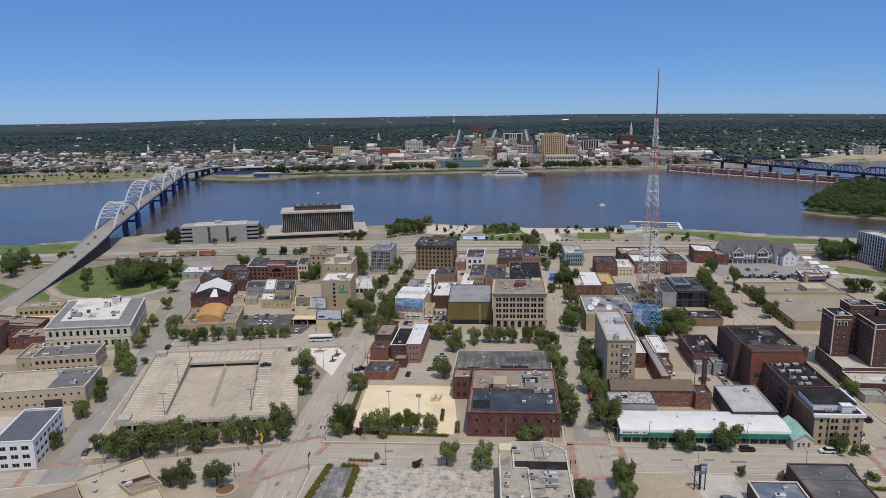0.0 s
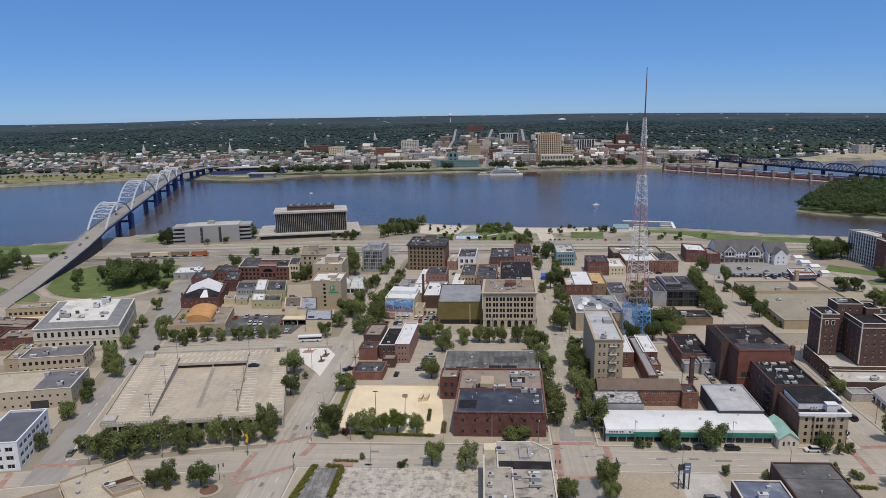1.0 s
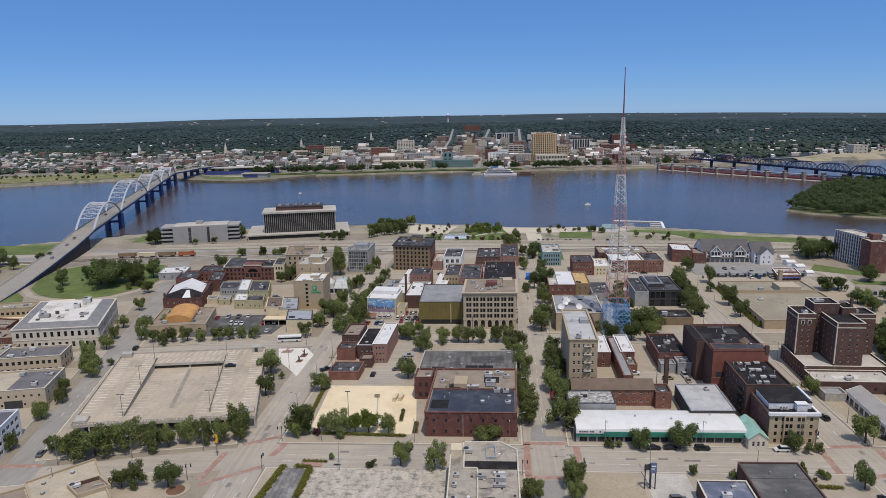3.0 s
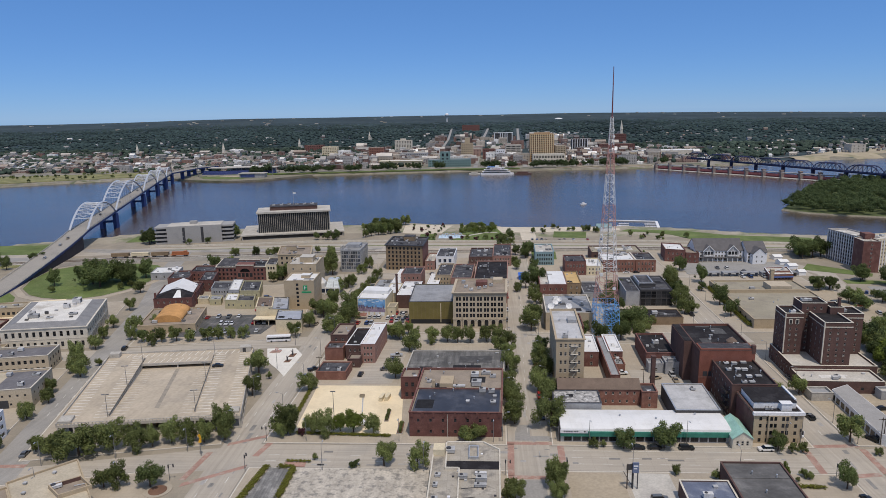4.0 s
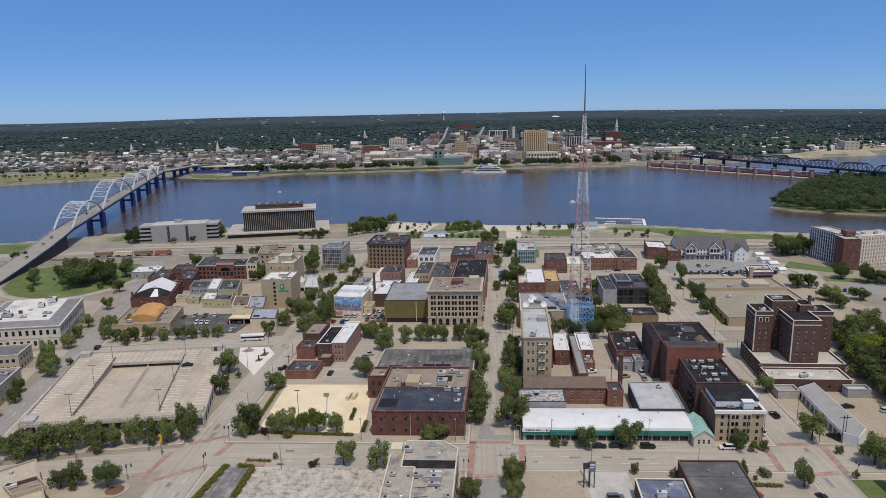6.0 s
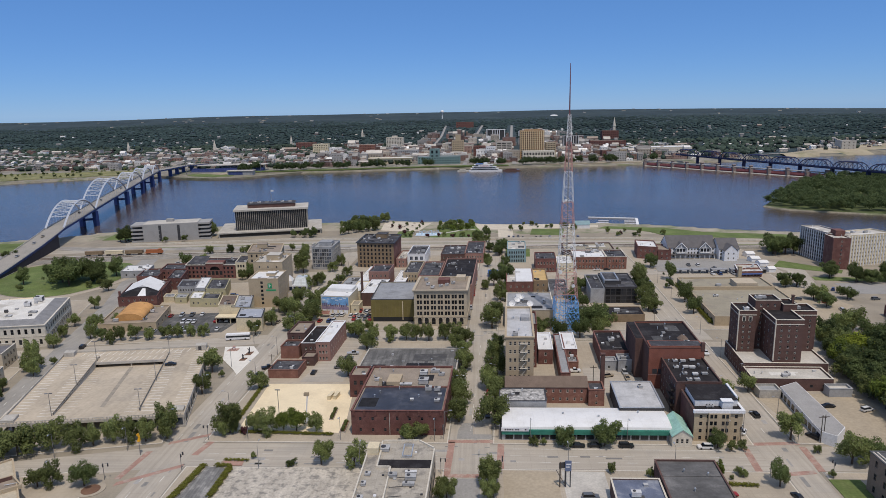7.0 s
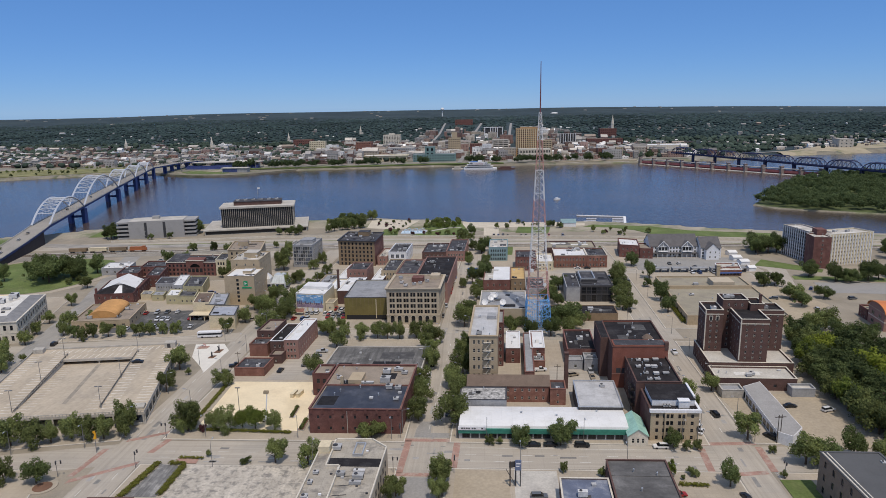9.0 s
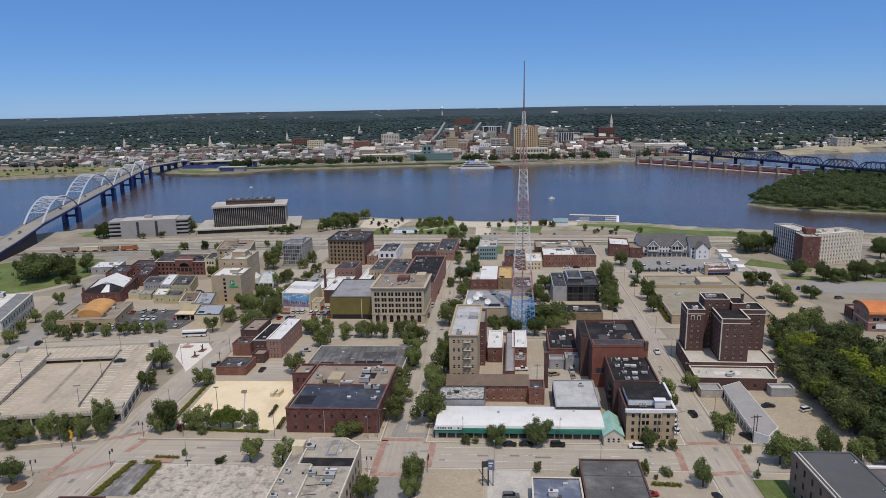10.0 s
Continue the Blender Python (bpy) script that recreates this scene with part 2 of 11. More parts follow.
# plants
M_LEAF = material("leaf_green", (0.20, 0.232, 0.088), 0.9, isle=0.34, rnd=0.32, var=0.2, bump=0, trans=0.5, spec=0.05)
M_LEAFDK = material("leaf_dark_green", (0.135, 0.17, 0.066), 0.9, isle=0.34, rnd=0.3, var=0.2, bump=0, trans=0.5, spec=0.05)
M_LEAFLT = material("leaf_yellow_green", (0.17, 0.215, 0.05), 0.9, isle=0.25, rnd=0.15, var=0.2, bump=0, trans=0.5, spec=0.05)
M_LEAFRED = material("leaf_copper", (0.085, 0.03, 0.035), 0.75, isle=0.3, rnd=0.15, var=0.15, bump=0, trans=0.2)
M_BARK = material("bark", (0.10, 0.075, 0.055), 0.95)
# blue cast of distance haze is put into both far leaf colours
M_FARLEAF = material("haze_tinted_foliage", (0.050, 0.070, 0.056), 0.95, isle=0.22, var=0.35, scale=0.004, fine=0.18, fvar=0.3, bump=0, spec=0.02)
M_HILLLEAF = material("haze_tinted_hill_foliage", (0.044, 0.066, 0.066), 0.95, isle=0.1, var=0.35, scale=0.0025, fine=0.05, fvar=0.2, bump=0, spec=0.02)


def glass_material(name, tint, rough=0.08):
    m = bpy.data.materials.new(name)
    m.use_nodes = True
    n, l = m.node_tree.nodes, m.node_tree.links
    b = n["Principled BSDF"]
    b.inputs["Roughness"].default_value = rough
    b.inputs["Specular IOR Level"].default_value = 0.35
    info = n.new("ShaderNodeObjectInfo")
    ramp = n.new("ShaderNodeMapRange")
    ramp.inputs["To Min"].default_value, ramp.inputs["To Max"].default_value = 0.3, 1.5
    l.new(info.outputs["Random"], ramp.inputs["Value"])
    rgb = n.new("ShaderNodeRGB")
    rgb.outputs[0].default_value = (*tint, 1)
    sc = n.new("ShaderNodeVectorMath")
    sc.operation = "SCALE"
    l.new(rgb.outputs[0], sc.inputs[0])
    l.new(ramp.outputs["Result"], sc.inputs["Scale"])
    l.new(sc.outputs[0], b.inputs["Base Color"])
    return m


M_GLASS = glass_material("window_glass", (0.022, 0.024, 0.028))
M_BLUEGLASS = glass_material("blue_curtain_glass", (0.03, 0.045, 0.08))


def water_material():
    m = bpy.data.materials.new("river_water")
    m.use_nodes = True
    n, l = m.node_tree.nodes, m.node_tree.links
    b = n["Principled BSDF"]
    b.inputs["Roughness"].default_value = 0.12
    b.inputs["IOR"].default_value = 1.33
    geo = n.new("ShaderNodeNewGeometry")
    t = n.new("ShaderNodeTexNoise")
    t.inputs["Scale"].default_value, t.inputs["Detail"].default_value = 0.004, 3.0
    l.new(geo.outputs["Position"], t.inputs["Vector"])
    cr = n.new("ShaderNodeValToRGB")
    cr.color_ramp.elements[0].position, cr.color_ramp.elements[1].position = 0.38, 0.62
    cr.color_ramp.elements[0].color = (0.055, 0.047, 0.046, 1)
    cr.color_ramp.elements[1].color = (0.095, 0.071, 0.055, 1)
    l.new(t.outputs["Fac"], cr.inputs["Fac"])
    l.new(cr.outputs[0], b.inputs["Base Color"])
    w = n.new("ShaderNodeTexNoise")
    w.inputs["Scale"].default_value, w.inputs["Detail"].default_value = 0.35, 5.0
    l.new(geo.outputs["Position"], w.inputs["Vector"])
    bp = n.new("ShaderNodeBump")
    bp.inputs["Strength"].default_value, bp.inputs["Distance"].default_value = 0.55, 0.6
    l.new(w.outputs["Fac"], bp.inputs["Height"])
    l.new(bp.outputs[0], b.inputs["Normal"])
    return m


M_WATER = water_material()


# ---- shapes ----
class Shape:
    """Collects corners and faces; skew() lays it along a street's own two directions."""

    def __init__(self):
        self.v, self.f, self.m = [], [], []

    def poly(self, pts, mat=0):
        k = len(self.v)
        self.v.extend(pts)
        self.f.append(tuple(range(k, k + len(pts))))
        self.m.append(mat)
        return self

    def box(self, x0, x1, y0, y1, z0, z1, mat=0):
        k = len(self.v)
        self.v.extend([(x0, y0, z0), (x1, y0, z0), (x1, y1, z0), (x0, y1, z0), (x0, y0, z1), (x1, y0, z1), (x1, y1, z1), (x0, y1, z1)])
        for q in ((0, 3, 2, 1), (4, 5, 6, 7), (0, 1, 5, 4), (1, 2, 6, 5), (2, 3, 7, 6), (3, 0, 4, 7)):
            self.f.append(tuple(k + i for i in q))
            self.m.append(mat)
        return self

    def prism(self, pts, z0, z1, mat=0, top=None):
        k, n = len(self.v), len(pts)
        self.v.extend([(p[0], p[1], z0) for p in pts] + [(p[0], p[1], z1) for p in pts])
        self.f.append(tuple(k + i for i in reversed(range(n))))
        self.f.append(tuple(k + n + i for i in range(n)))
        self.m.extend([mat, mat if top is None else top])
        for i in range(n):
            j = (i + 1) % n
            self.f.append((k + i, k + j, k + n + j, k + n + i))
            self.m.append(mat)
        return self

    def tube(self, p, q, r0, r1=None, n=6, mat=0):
        r1 = r0 if r1 is None else r1
        p, q = Vector(p), Vector(q)
        d = (q - p).normalized()
        a = d.orthogonal().normalized()
        b = d.cross(a)
        k = len(self.v)
        for c, r in ((p, r0), (q, r1)):
            for i in range(n):
                t = 2 * math.pi * (i + 0.5) / n
                self.v.append(tuple(c + a * (r * math.cos(t)) + b * (r * math.sin(t))))
        self.f.append(tuple(k + i for i in reversed(range(n))))
        self.f.append(tuple(k + n + i for i in range(n)))
        self.m.extend([mat, mat])
        for i in range(n):
            j = (i + 1) % n
            self.f.append((k + i, k + j, k + n + j, k + n + i))
            self.m.append(mat)
        return self

    def skew(self, a=0.0, b=-2.7):
        ca, sa, cb, sb = math.cos(radians(a)), math.sin(radians(a)), math.cos(radians(b)), math.sin(radians(b))
        self.v = [(x * ca - y * sb, x * sa + y * cb, z) for x, y, z in self.v]
        return self

    def mesh(self, name, mats):
        me = bpy.data.meshes.new(name)
        me.from_pydata(self.v, [], self.f)
        for mt in mats:
            me.materials.append(mt)
        if len(mats) > 1:
            me.polygons.foreach_set("material_index", self.m)
        me.update()
        return me


def part(name, shape, mats, parent, label=""):
    mats = mats if isinstance(mats, (list, tuple)) else [mats]
    ob = new(name, shape.mesh(name, mats))
    if parent is not None:
        ob.parent = parent
    if label:
        ob["label"] = label
    return ob


def thing(name, x, y, z, label, category, group="", kind=""):
    ob = new(name)
    ob.location = (x, y, z)
    ob.empty_display_size = 1
    return tagged(ob, label, category, group, kind)


def solid(name, shape, mats, label, category, at=(0, 0, 0), group="", kind=""):
    ob = part(name, shape, mats, None)
    ob.location = at
    return tagged(ob, label, category, group, kind)


WINDOWS = {}


def window_mesh(w, h, style):
    """A frame with recessed panes in one piece, upright, facing -y, centred."""
    key = (round(w, 2), round(h, 2), style)
    if key not in WINDOWS:
        s = Shape()
        a, b, t = w / 2, h / 2, min(0.1, w * 0.09)
        xs = [-a, -a + t, -t / 2, t / 2, a - t, a] if style in ("grid", "blue") else [-a, -a + t, a - t, a]
        zs = [-b, -b + t, -t / 2, t / 2, b - t, b] if style in ("sash", "dark") else [-b, -b + t, b - t, b]
        n = len(xs)
        for z in zs:
            for x in xs:
                s.v.append((x, -0.05, z))
        for j in range(len(zs) - 1):
            for i in range(n - 1):
                q = [j * n + i, j * n + i + 1, (j + 1) * n + i + 1, (j + 1) * n + i]
                if i % 2 and j % 2:
                    k = len(s.v)
                    s.v.extend([(s.v[c][0], 0.03, s.v[c][2]) for c in q])
                    s.f.append((k, k + 1, k + 2, k + 3))
                    s.m.append(0)
                    for e in range(4):
                        g = (e + 1) % 4
                        s.f.append((q[e], q[g], k + g, k + e))
                        s.m.append(1)
                else:
                    s.f.append(tuple(q))
                    s.m.append(1)
        glass = M_BLUEGLASS if style == "blue" else M_GLASS
        WINDOWS[key] = s.mesh("window", [glass, M_DKFRAME if style in ("dark",) else M_FRAME])
    return WINDOWS[key]


def facade(s, o, u, nrm, length, z0, z1, cols, rows, depth=0.22, mat=0):
    """A wall face with real recesses; cols and rows are (start, end). Gives the centres of the holes."""
    us = sorted({0.0, length, *[c for col in cols for c in col]})
    zs = sorted({z0, z1, *[r for row in rows for r in row]})
    k0 = len(s.v)

    def pt(a, z, d=0.0):
        return (o[0] + u[0] * a - nrm[0] * d, o[1] + u[1] * a - nrm[1] * d, z)

    for z in zs:
        for a in us:
            s.v.append(pt(a, z))
    n = len(us)
    holes = []
    cset, rset = {(round(a, 4), round(b, 4)) for a, b in cols}, {(round(a, 4), round(b, 4)) for a, b in rows}
    for j in range(len(zs) - 1):
        for i in range(n - 1):
            q = (k0 + j * n + i, k0 + j * n + i + 1, k0 + (j + 1) * n + i + 1, k0 + (j + 1) * n + i)
            if (round(us[i], 4), round(us[i + 1], 4)) in cset and (round(zs[j], 4), round(zs[j + 1], 4)) in rset:
                a0, a1, c0, c1 = us[i], us[i + 1], zs[j], zs[j + 1]
                for e, g in (((a0, c0), (a1, c0)), ((a1, c0), (a1, c1)), ((a1, c1), (a0, c1)), ((a0, c1), (a0, c0))):
                    s.poly([pt(*e), pt(*e, depth), pt(*g, depth), pt(*g)][::-1], mat)
                holes.append((pt((a0 + a1) / 2, (c0 + c1) / 2, depth - 0.06), a1 - a0, c1 - c0))
            else:
                s.f.append(q)
                s.m.append(mat)
    return holes


def spread(length, n, w, margin):
    if n <= 0:
        return []
    step = (length - 2 * margin) / n
    return [(margin + step * (i + 0.5) - w / 2, margin + step * (i + 0.5) + w / 2) for i in range(n)]


def rooftop_unit(parent, x, y, z, w, d, h, G, kind=0):
    s = Shape()
    s.box(x - w / 2, x + w / 2, y - d / 2, y + d / 2, z + 0.25, z + h, 0)
    s.box(x - w / 2 - 0.06, x + w / 2 + 0.06, y - d / 2 - 0.06, y + d / 2 + 0.06, z + h - 0.08, z + h + 0.02, 0)
    s.box(x - w / 2 + 0.1, x + w / 2 - 0.1, y - d / 2 + 0.1, y + d / 2 - 0.1, z - 0.02, z + 0.25, 1)
    if kind == 0:
        s.box(x + w / 2, x + w / 2 + 0.05, y - d * 0.3, y + d * 0.3, z + 0.4, z + h - 0.2, 1)
    unit = part("rooftop_unit", s.skew(*G), [M_UNIT, M_FAN], parent)
    if kind == 0:
        part("fan", Shape().tube((x - w * 0.2, y, z + h), (x - w * 0.2, y, z + h + 0.22), min(w, d) * 0.3, n=10).skew(*G), M_FAN, unit, "dark round fan grille")
    return unit


def vent_pipe(parent, x, y, z, G, r=0.18, h=0.9):
    s = Shape()
    s.tube((x, y, z - 0.05), (x, y, z + h), r, n=7)
    s.tube((x, y, z + h), (x, y, z + h + 0.2), r * 1.7, r * 1.2, n=7)
    s.skew(*G)
    return part("vent_pipe", s, M_METAL, parent)


GRID = (0.0, -2.7)
WEST = (8.8, 14.0)


def building(name, label, x, y, w, d, h, wall, roof, storeys=2, front=0, left=0, right=0, ww=1.1, wh=1.6, style="sash", G=GRID, parapet=0.7,
             coping=None, units=0, vents=0, seed=0, ground=0.0, ground_shop=False, cat="building", sill=None, back=0, cornice=0.0, pent=None, z=0.0, margin=1.0, far=False, clutter=True):
    """A flat-roofed block: walls with recessed windows, parapet, coping, roof deck and roof plant."""
    rng = random.Random(seed * 7919 + int(w * 10))
    root = thing(name, x, y, z, label, cat)
    s = Shape()
    g0 = ground
    sh = (h - parapet - 0.3 - g0) / max(storeys, 1)
    rows = [(g0 + sh * i + (sh - wh) * 0.5, g0 + sh * i + (sh - wh) * 0.5 + wh) for i in range(storeys)]
    if ground_shop:
        rows = rows[1:] + [(0.5, min(sh - 0.7, 3.0))] if storeys > 1 else rows
    holes = []
    for o, u, nr, ln, cnt, turn in (((0, 0), (1, 0), (0, -1), w, front, G[0]), ((w, 0), (0, 1), (1, 0), d, right, 90 + G[1]),
                                    ((0, d), (0, -1), (-1, 0), d, left, G[1] - 90), ((w, d), (-1, 0), (0, 1), w, back, 180 + G[0])):
        cols = spread(ln, cnt, ww, margin)
        holes += [(*hh, turn) for hh in facade(s, o, u, nr, ln, -0.3, h, cols, rows if cnt else [])]
    p = 0.35
    # parapet top and inner faces
    for x0, x1, y0, y1 in ((0, w, 0, p), (0, w, d - p, d), (0, p, p, d - p), (w - p, w, p, d - p)):
        s.poly([(x0, y0, h), (x1, y0, h), (x1, y1, h), (x0, y1, h)])
    zr = h - parapet
    s.poly([(p, p, zr - 0.1), (p, p, h), (w - p, p, h), (w - p, p, zr - 0.1)])
    s.poly([(p, d - p, zr - 0.1), (w - p, d - p, zr - 0.1), (w - p, d - p, h), (p, d - p, h)])
    s.poly([(p, p, zr - 0.1), (p, d - p, zr - 0.1), (p, d - p, h), (p, p, h)])
    s.poly([(w - p, p, zr - 0.1), (w - p, p, h), (w - p, d - p, h), (w - p, d - p, zr - 0.1)])
    s.skew(*G)
    part("wall", s, wall, root)
    r = Shape().box(p - 0.02, w - p + 0.02, p - 0.02, d - p + 0.02, zr - 0.25, zr).skew(*G)
    part("roof", r, roof, root)
    c = Shape()
    e = 0.1 + cornice
    for x0, x1, y0, y1 in ((-e, w + e, -e, p + 0.05), (-e, w + e, d - p - 0.05, d + e), (-e, p + 0.05, p + 0.05, d - p - 0.05), (w - p - 0.05, w + e, p + 0.05, d - p - 0.05)):
        c.box(x0, x1, y0, y1, h - 0.06 - cornice * 0.6, h + 0.1)
    part("coping", c.skew(*G), coping or wall, root)
    ca, sa, cb, sb = math.cos(radians(G[0])), math.sin(radians(G[0])), math.cos(radians(G[1])), math.sin(radians(G[1]))
    panes = Shape()
    for (hx, hy, hz), hw, hh, turn in holes:
        px, py = hx * ca - hy * sb, hx * sa + hy * cb
        if far:
            u = Vector((math.cos(radians(turn)), math.sin(radians(turn)))) * hw / 2
            panes.poly([(px - u.x, py - u.y, hz - hh / 2), (px + u.x, py + u.y, hz - hh / 2), (px + u.x, py + u.y, hz + hh / 2), (px - u.x, py - u.y, hz + hh / 2)])
            continue
        ob = new("window", window_mesh(hw, hh, style))
        ob.parent = root
        ob.matrix_basis = pose(px, py, hz, 0, 0, turn)
    if far and panes.f:
        tagged(part("glazing", panes, M_GLASS, root), kind="stuff")
    if pent:
        px, py, pw, pd, ph = pent
        q = Shape().box(px, px + pw, py, py + pd, zr - 0.05, zr + ph, 0).box(px - 0.1, px + pw + 0.1, py - 0.1, py + pd + 0.1, zr + ph, zr + ph + 0.12, 1)
        part("roof_house", q.skew(*G), [wall, roof], root)
    for i in range(units):
        uw, ud, uh = rng.uniform(1.2, 2.8), rng.uniform(1.2, 2.6), rng.uniform(0.9, 1.7)
        if w < 4 + uw or d < 4 + ud:
            uw, ud = 1.0, 1.0
        rooftop_unit(root, rng.uniform(1.2 + uw / 2, w - 1.2 - uw / 2), rng.uniform(1.2 + ud / 2, d - 1.2 - ud / 2), zr, uw, ud, uh, G, i % 3)
    if clutter and not far and w > 5 and d > 7 and roof not in (M_BRICK,):
        light = roof in (M_WHITEROOF, M_PALEROOF, M_TANROOF)
        for i in range(min(5, 1 + int(w * d / 160))):
            pw, pd = rng.uniform(1.2, w * 0.35), rng.uniform(1.0, d * 0.25)
            px, py = rng.uniform(0.6, w - pw - 0.6), rng.uniform(0.6, d - pd - 0.6)
            mt = (M_PATCHPALE if rng.random() < 0.75 else M_PATCHGREY) if light else (M_PATCHBLACK if rng.random() < 0.55 else M_PATCHGREY)
            part("roof_patch", Shape().box(px, px + pw, py, py + pd, zr - 0.1, zr + 0.023 + 0.011 * i).skew(*G), mt, root)
        for i in range(min(4, 1 + int(w * d / 220))):
            k = rng.uniform(0.35, 0.7)
            hx_, hy_ = rng.uniform(1.4, w - 1.4), rng.uniform(1.4, d - 1.4)
            part("roof_hatch", Shape().box(hx_ - k, hx_ + k, hy_ - k * 0.8, hy_ + k * 0.8, zr - 0.05, zr + 0.5).box(hx_ - k - 0.06, hx_ + k + 0.06, hy_ - k * 0.8 - 0.06, hy_ + k * 0.8 + 0.06, zr + 0.5, zr + 0.58).skew(*G), M_UNIT, root)
        vents += 1 + int(w * d / 260)
    for i in range(vents):
        vent_pipe(root, rng.uniform(1, w - 1), rng.uniform(1, d - 1), zr, G)
    return root


def sheet(name, pts, z0, z1, mat, label, category, kind="structure"):
    """A flat paved or planted area with its own edge."""
    cx, cy = sum(p[0] for p in pts) / len(pts), sum(p[1] for p in pts) / len(pts)
    s = Shape().prism([(p[0] - cx, p[1] - cy) for p in pts], z0, z1)
    return solid(name, s, mat, label, category, (cx, cy, 0), kind=kind)


def quad_at(x, y, w, d, G=GRID):
    s = Shape()
    s.v = [(0, 0, 0), (w, 0, 0), (w, d, 0), (0, d, 0)]
    s.skew(*G)
    return [(x + a, y + b) for a, b, _ in s.v]

# ---- ground, river, streets ----
def north_shore(x):
    """The near bank of the river (y for x)."""
    pts = [(-4000, 470), (-900, 515), (-420, 552), (-395, 572), (-345, 596), (-304, 628), (-107, 662), (-58, 672), (0, 660), (58, 641), (110, 639), (165, 643), (205, 630), (238, 617), (264, 603), (323, 586), (420, 568), (900, 500), (4000, 300)]
    return float(np.interp(x, [p[0] for p in pts], [p[1] for p in pts]))


def south_shore(x):
    pts = [(-4000, 900), (-1500, 1000), (-810, 1075), (-664, 1158), (-518, 1190), (-384, 1214), (-300, 1222), (-200, 1240), (-100, 1257), (0, 1273), (115, 1274), (221, 1282), (370, 1305), (560, 1345), (610, 1410), (700, 1432), (884, 1475), (1400, 1650), (4000, 2300)]
    return float(np.interp(x, [p[0] for p in pts], [p[1] for p in pts]))


def smooth(a, b, v):
    t = min(1.0, max(0.0, (v - a) / (b - a)))
    return t * t * (3 - 2 * t)


def far_height(x, y):
    d = math.hypot(x * 0.75, y)
    z = 88 * min(1.0, max(0.0, (d - 1550) / 3150)) ** 0.85
    u = x / max(y, 1.0)
    z *= 1 - (0.41 if u > 0 else 0.27) * min(1.0, (u / 0.67) ** 2)
    wob = noise.noise(Vector((x * 0.0011, y * 0.0009, 0.3)))
    return z + wob * 6 * smooth(1700, 2600, d)


def height(x, y):
    ns, ss = north_shore(x), south_shore(x)
    if y < ns:
        return -5.5 * smooth(ns - 10, ns, y) if y > ns - 10 else 0.0
    if y < ss:
        return -5.5 - 4 * smooth(ns, ns + 30, y) * (1 - smooth(ss - 25, ss, y))
    return -5.5 * (1 - smooth(ss, ss + 14, y)) + (far_height(x, y) if y > ss + 14 else 0)


M_GROUND = material("city_ground_paving", (0.30, 0.262, 0.205), 0.95, scale=0.04, var=0.14, fine=2.0, fvar=0.1, stain=(0.25, 0.225, 0.185), stain_amt=0.7, stain_scale=0.05, joint=(5.0, 0.07, 0.85, 0.92))
M_RIVERSIDE = material("riverside_ground", (0.33, 0.295, 0.23), 0.95, scale=0.05, var=0.18, fine=1.2, fvar=0.15, stain=(0.14, 0.165, 0.075), stain_amt=0.8, stain_scale=0.035)
# far ground is dark, with haze blue put into its base colour
M_FARGROUND = material("haze_tinted_ground", (0.034, 0.050, 0.054), 0.95, scale=0.003, var=0.3, fine=0.03, fvar=0.25, bump=0, streak=(0.004, 0.012, 0.4), stain=(0.045, 0.056, 0.05), stain_amt=0.4, stain_scale=0.006)
M_TOWNGROUND = material("far_town_ground", (0.24, 0.22, 0.185), 0.95, scale=0.02, var=0.25, fine=0.12, fvar=0.3, bump=0, stain=(0.075, 0.095, 0.045), stain_amt=0.9, stain_scale=0.03)


def ground_lines(a, b, fine_step, ends, grow):
    out = list(np.arange(a, b + 0.1, fine_step))
    st = fine_step
    while out[-1] < ends[1]:
        st *= grow
        out.append(min(ends[1], out[-1] + st))
    st = fine_step
    while out[0] > ends[0]:
        st *= grow
        out.insert(0, max(ends[0], out[0] - st))
    return out


gx = ground_lines(-700, 700, 18, (-4300, 4300), 1.12)
gy = sorted(set([round(v, 2) for v in [-900, -300, 0, 100, 200, 300, 400, 470, 500] + list(np.arange(520, 652, 3.0)) + list(np.arange(660, 1050, 40.0))
                                        + list(np.arange(1055, 1420, 7.0)) + list(np.arange(1430, 2000, 40.0)) + list(np.arange(2050, 4901, 110.0))]))
gs = Shape()
for yy in gy:
    for xx in gx:
        gs.v.append((xx, yy, height(xx, yy)))
nx = len(gx)
for j in range(len(gy) - 1):
    for i in range(nx - 1):
        k = j * nx + i
        gs.f.append((k, k + 1, k + nx + 1, k + nx))
        yc, xc = (gy[j] + gy[j + 1]) / 2, (gx[i] + gx[i + 1]) / 2
        ns, ss = north_shore(xc), south_shore(xc)
        town = -950 < xc < 620 and yc < 1640 - 0.12 * abs(xc)
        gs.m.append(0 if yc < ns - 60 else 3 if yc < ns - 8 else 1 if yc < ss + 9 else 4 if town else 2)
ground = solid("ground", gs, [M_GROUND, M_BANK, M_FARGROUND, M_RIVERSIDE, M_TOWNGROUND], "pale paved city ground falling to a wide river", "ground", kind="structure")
for p_ in ground.data.polygons:
    p_.use_smooth = True

water = solid("water", Shape().poly([(-4300, 380, -4), (4300, 280, -4), (4300, 2350, -4), (-4300, 1350, -4)]), M_WATER,
              "broad blue-brown river with small ripples", "river", kind="structure")

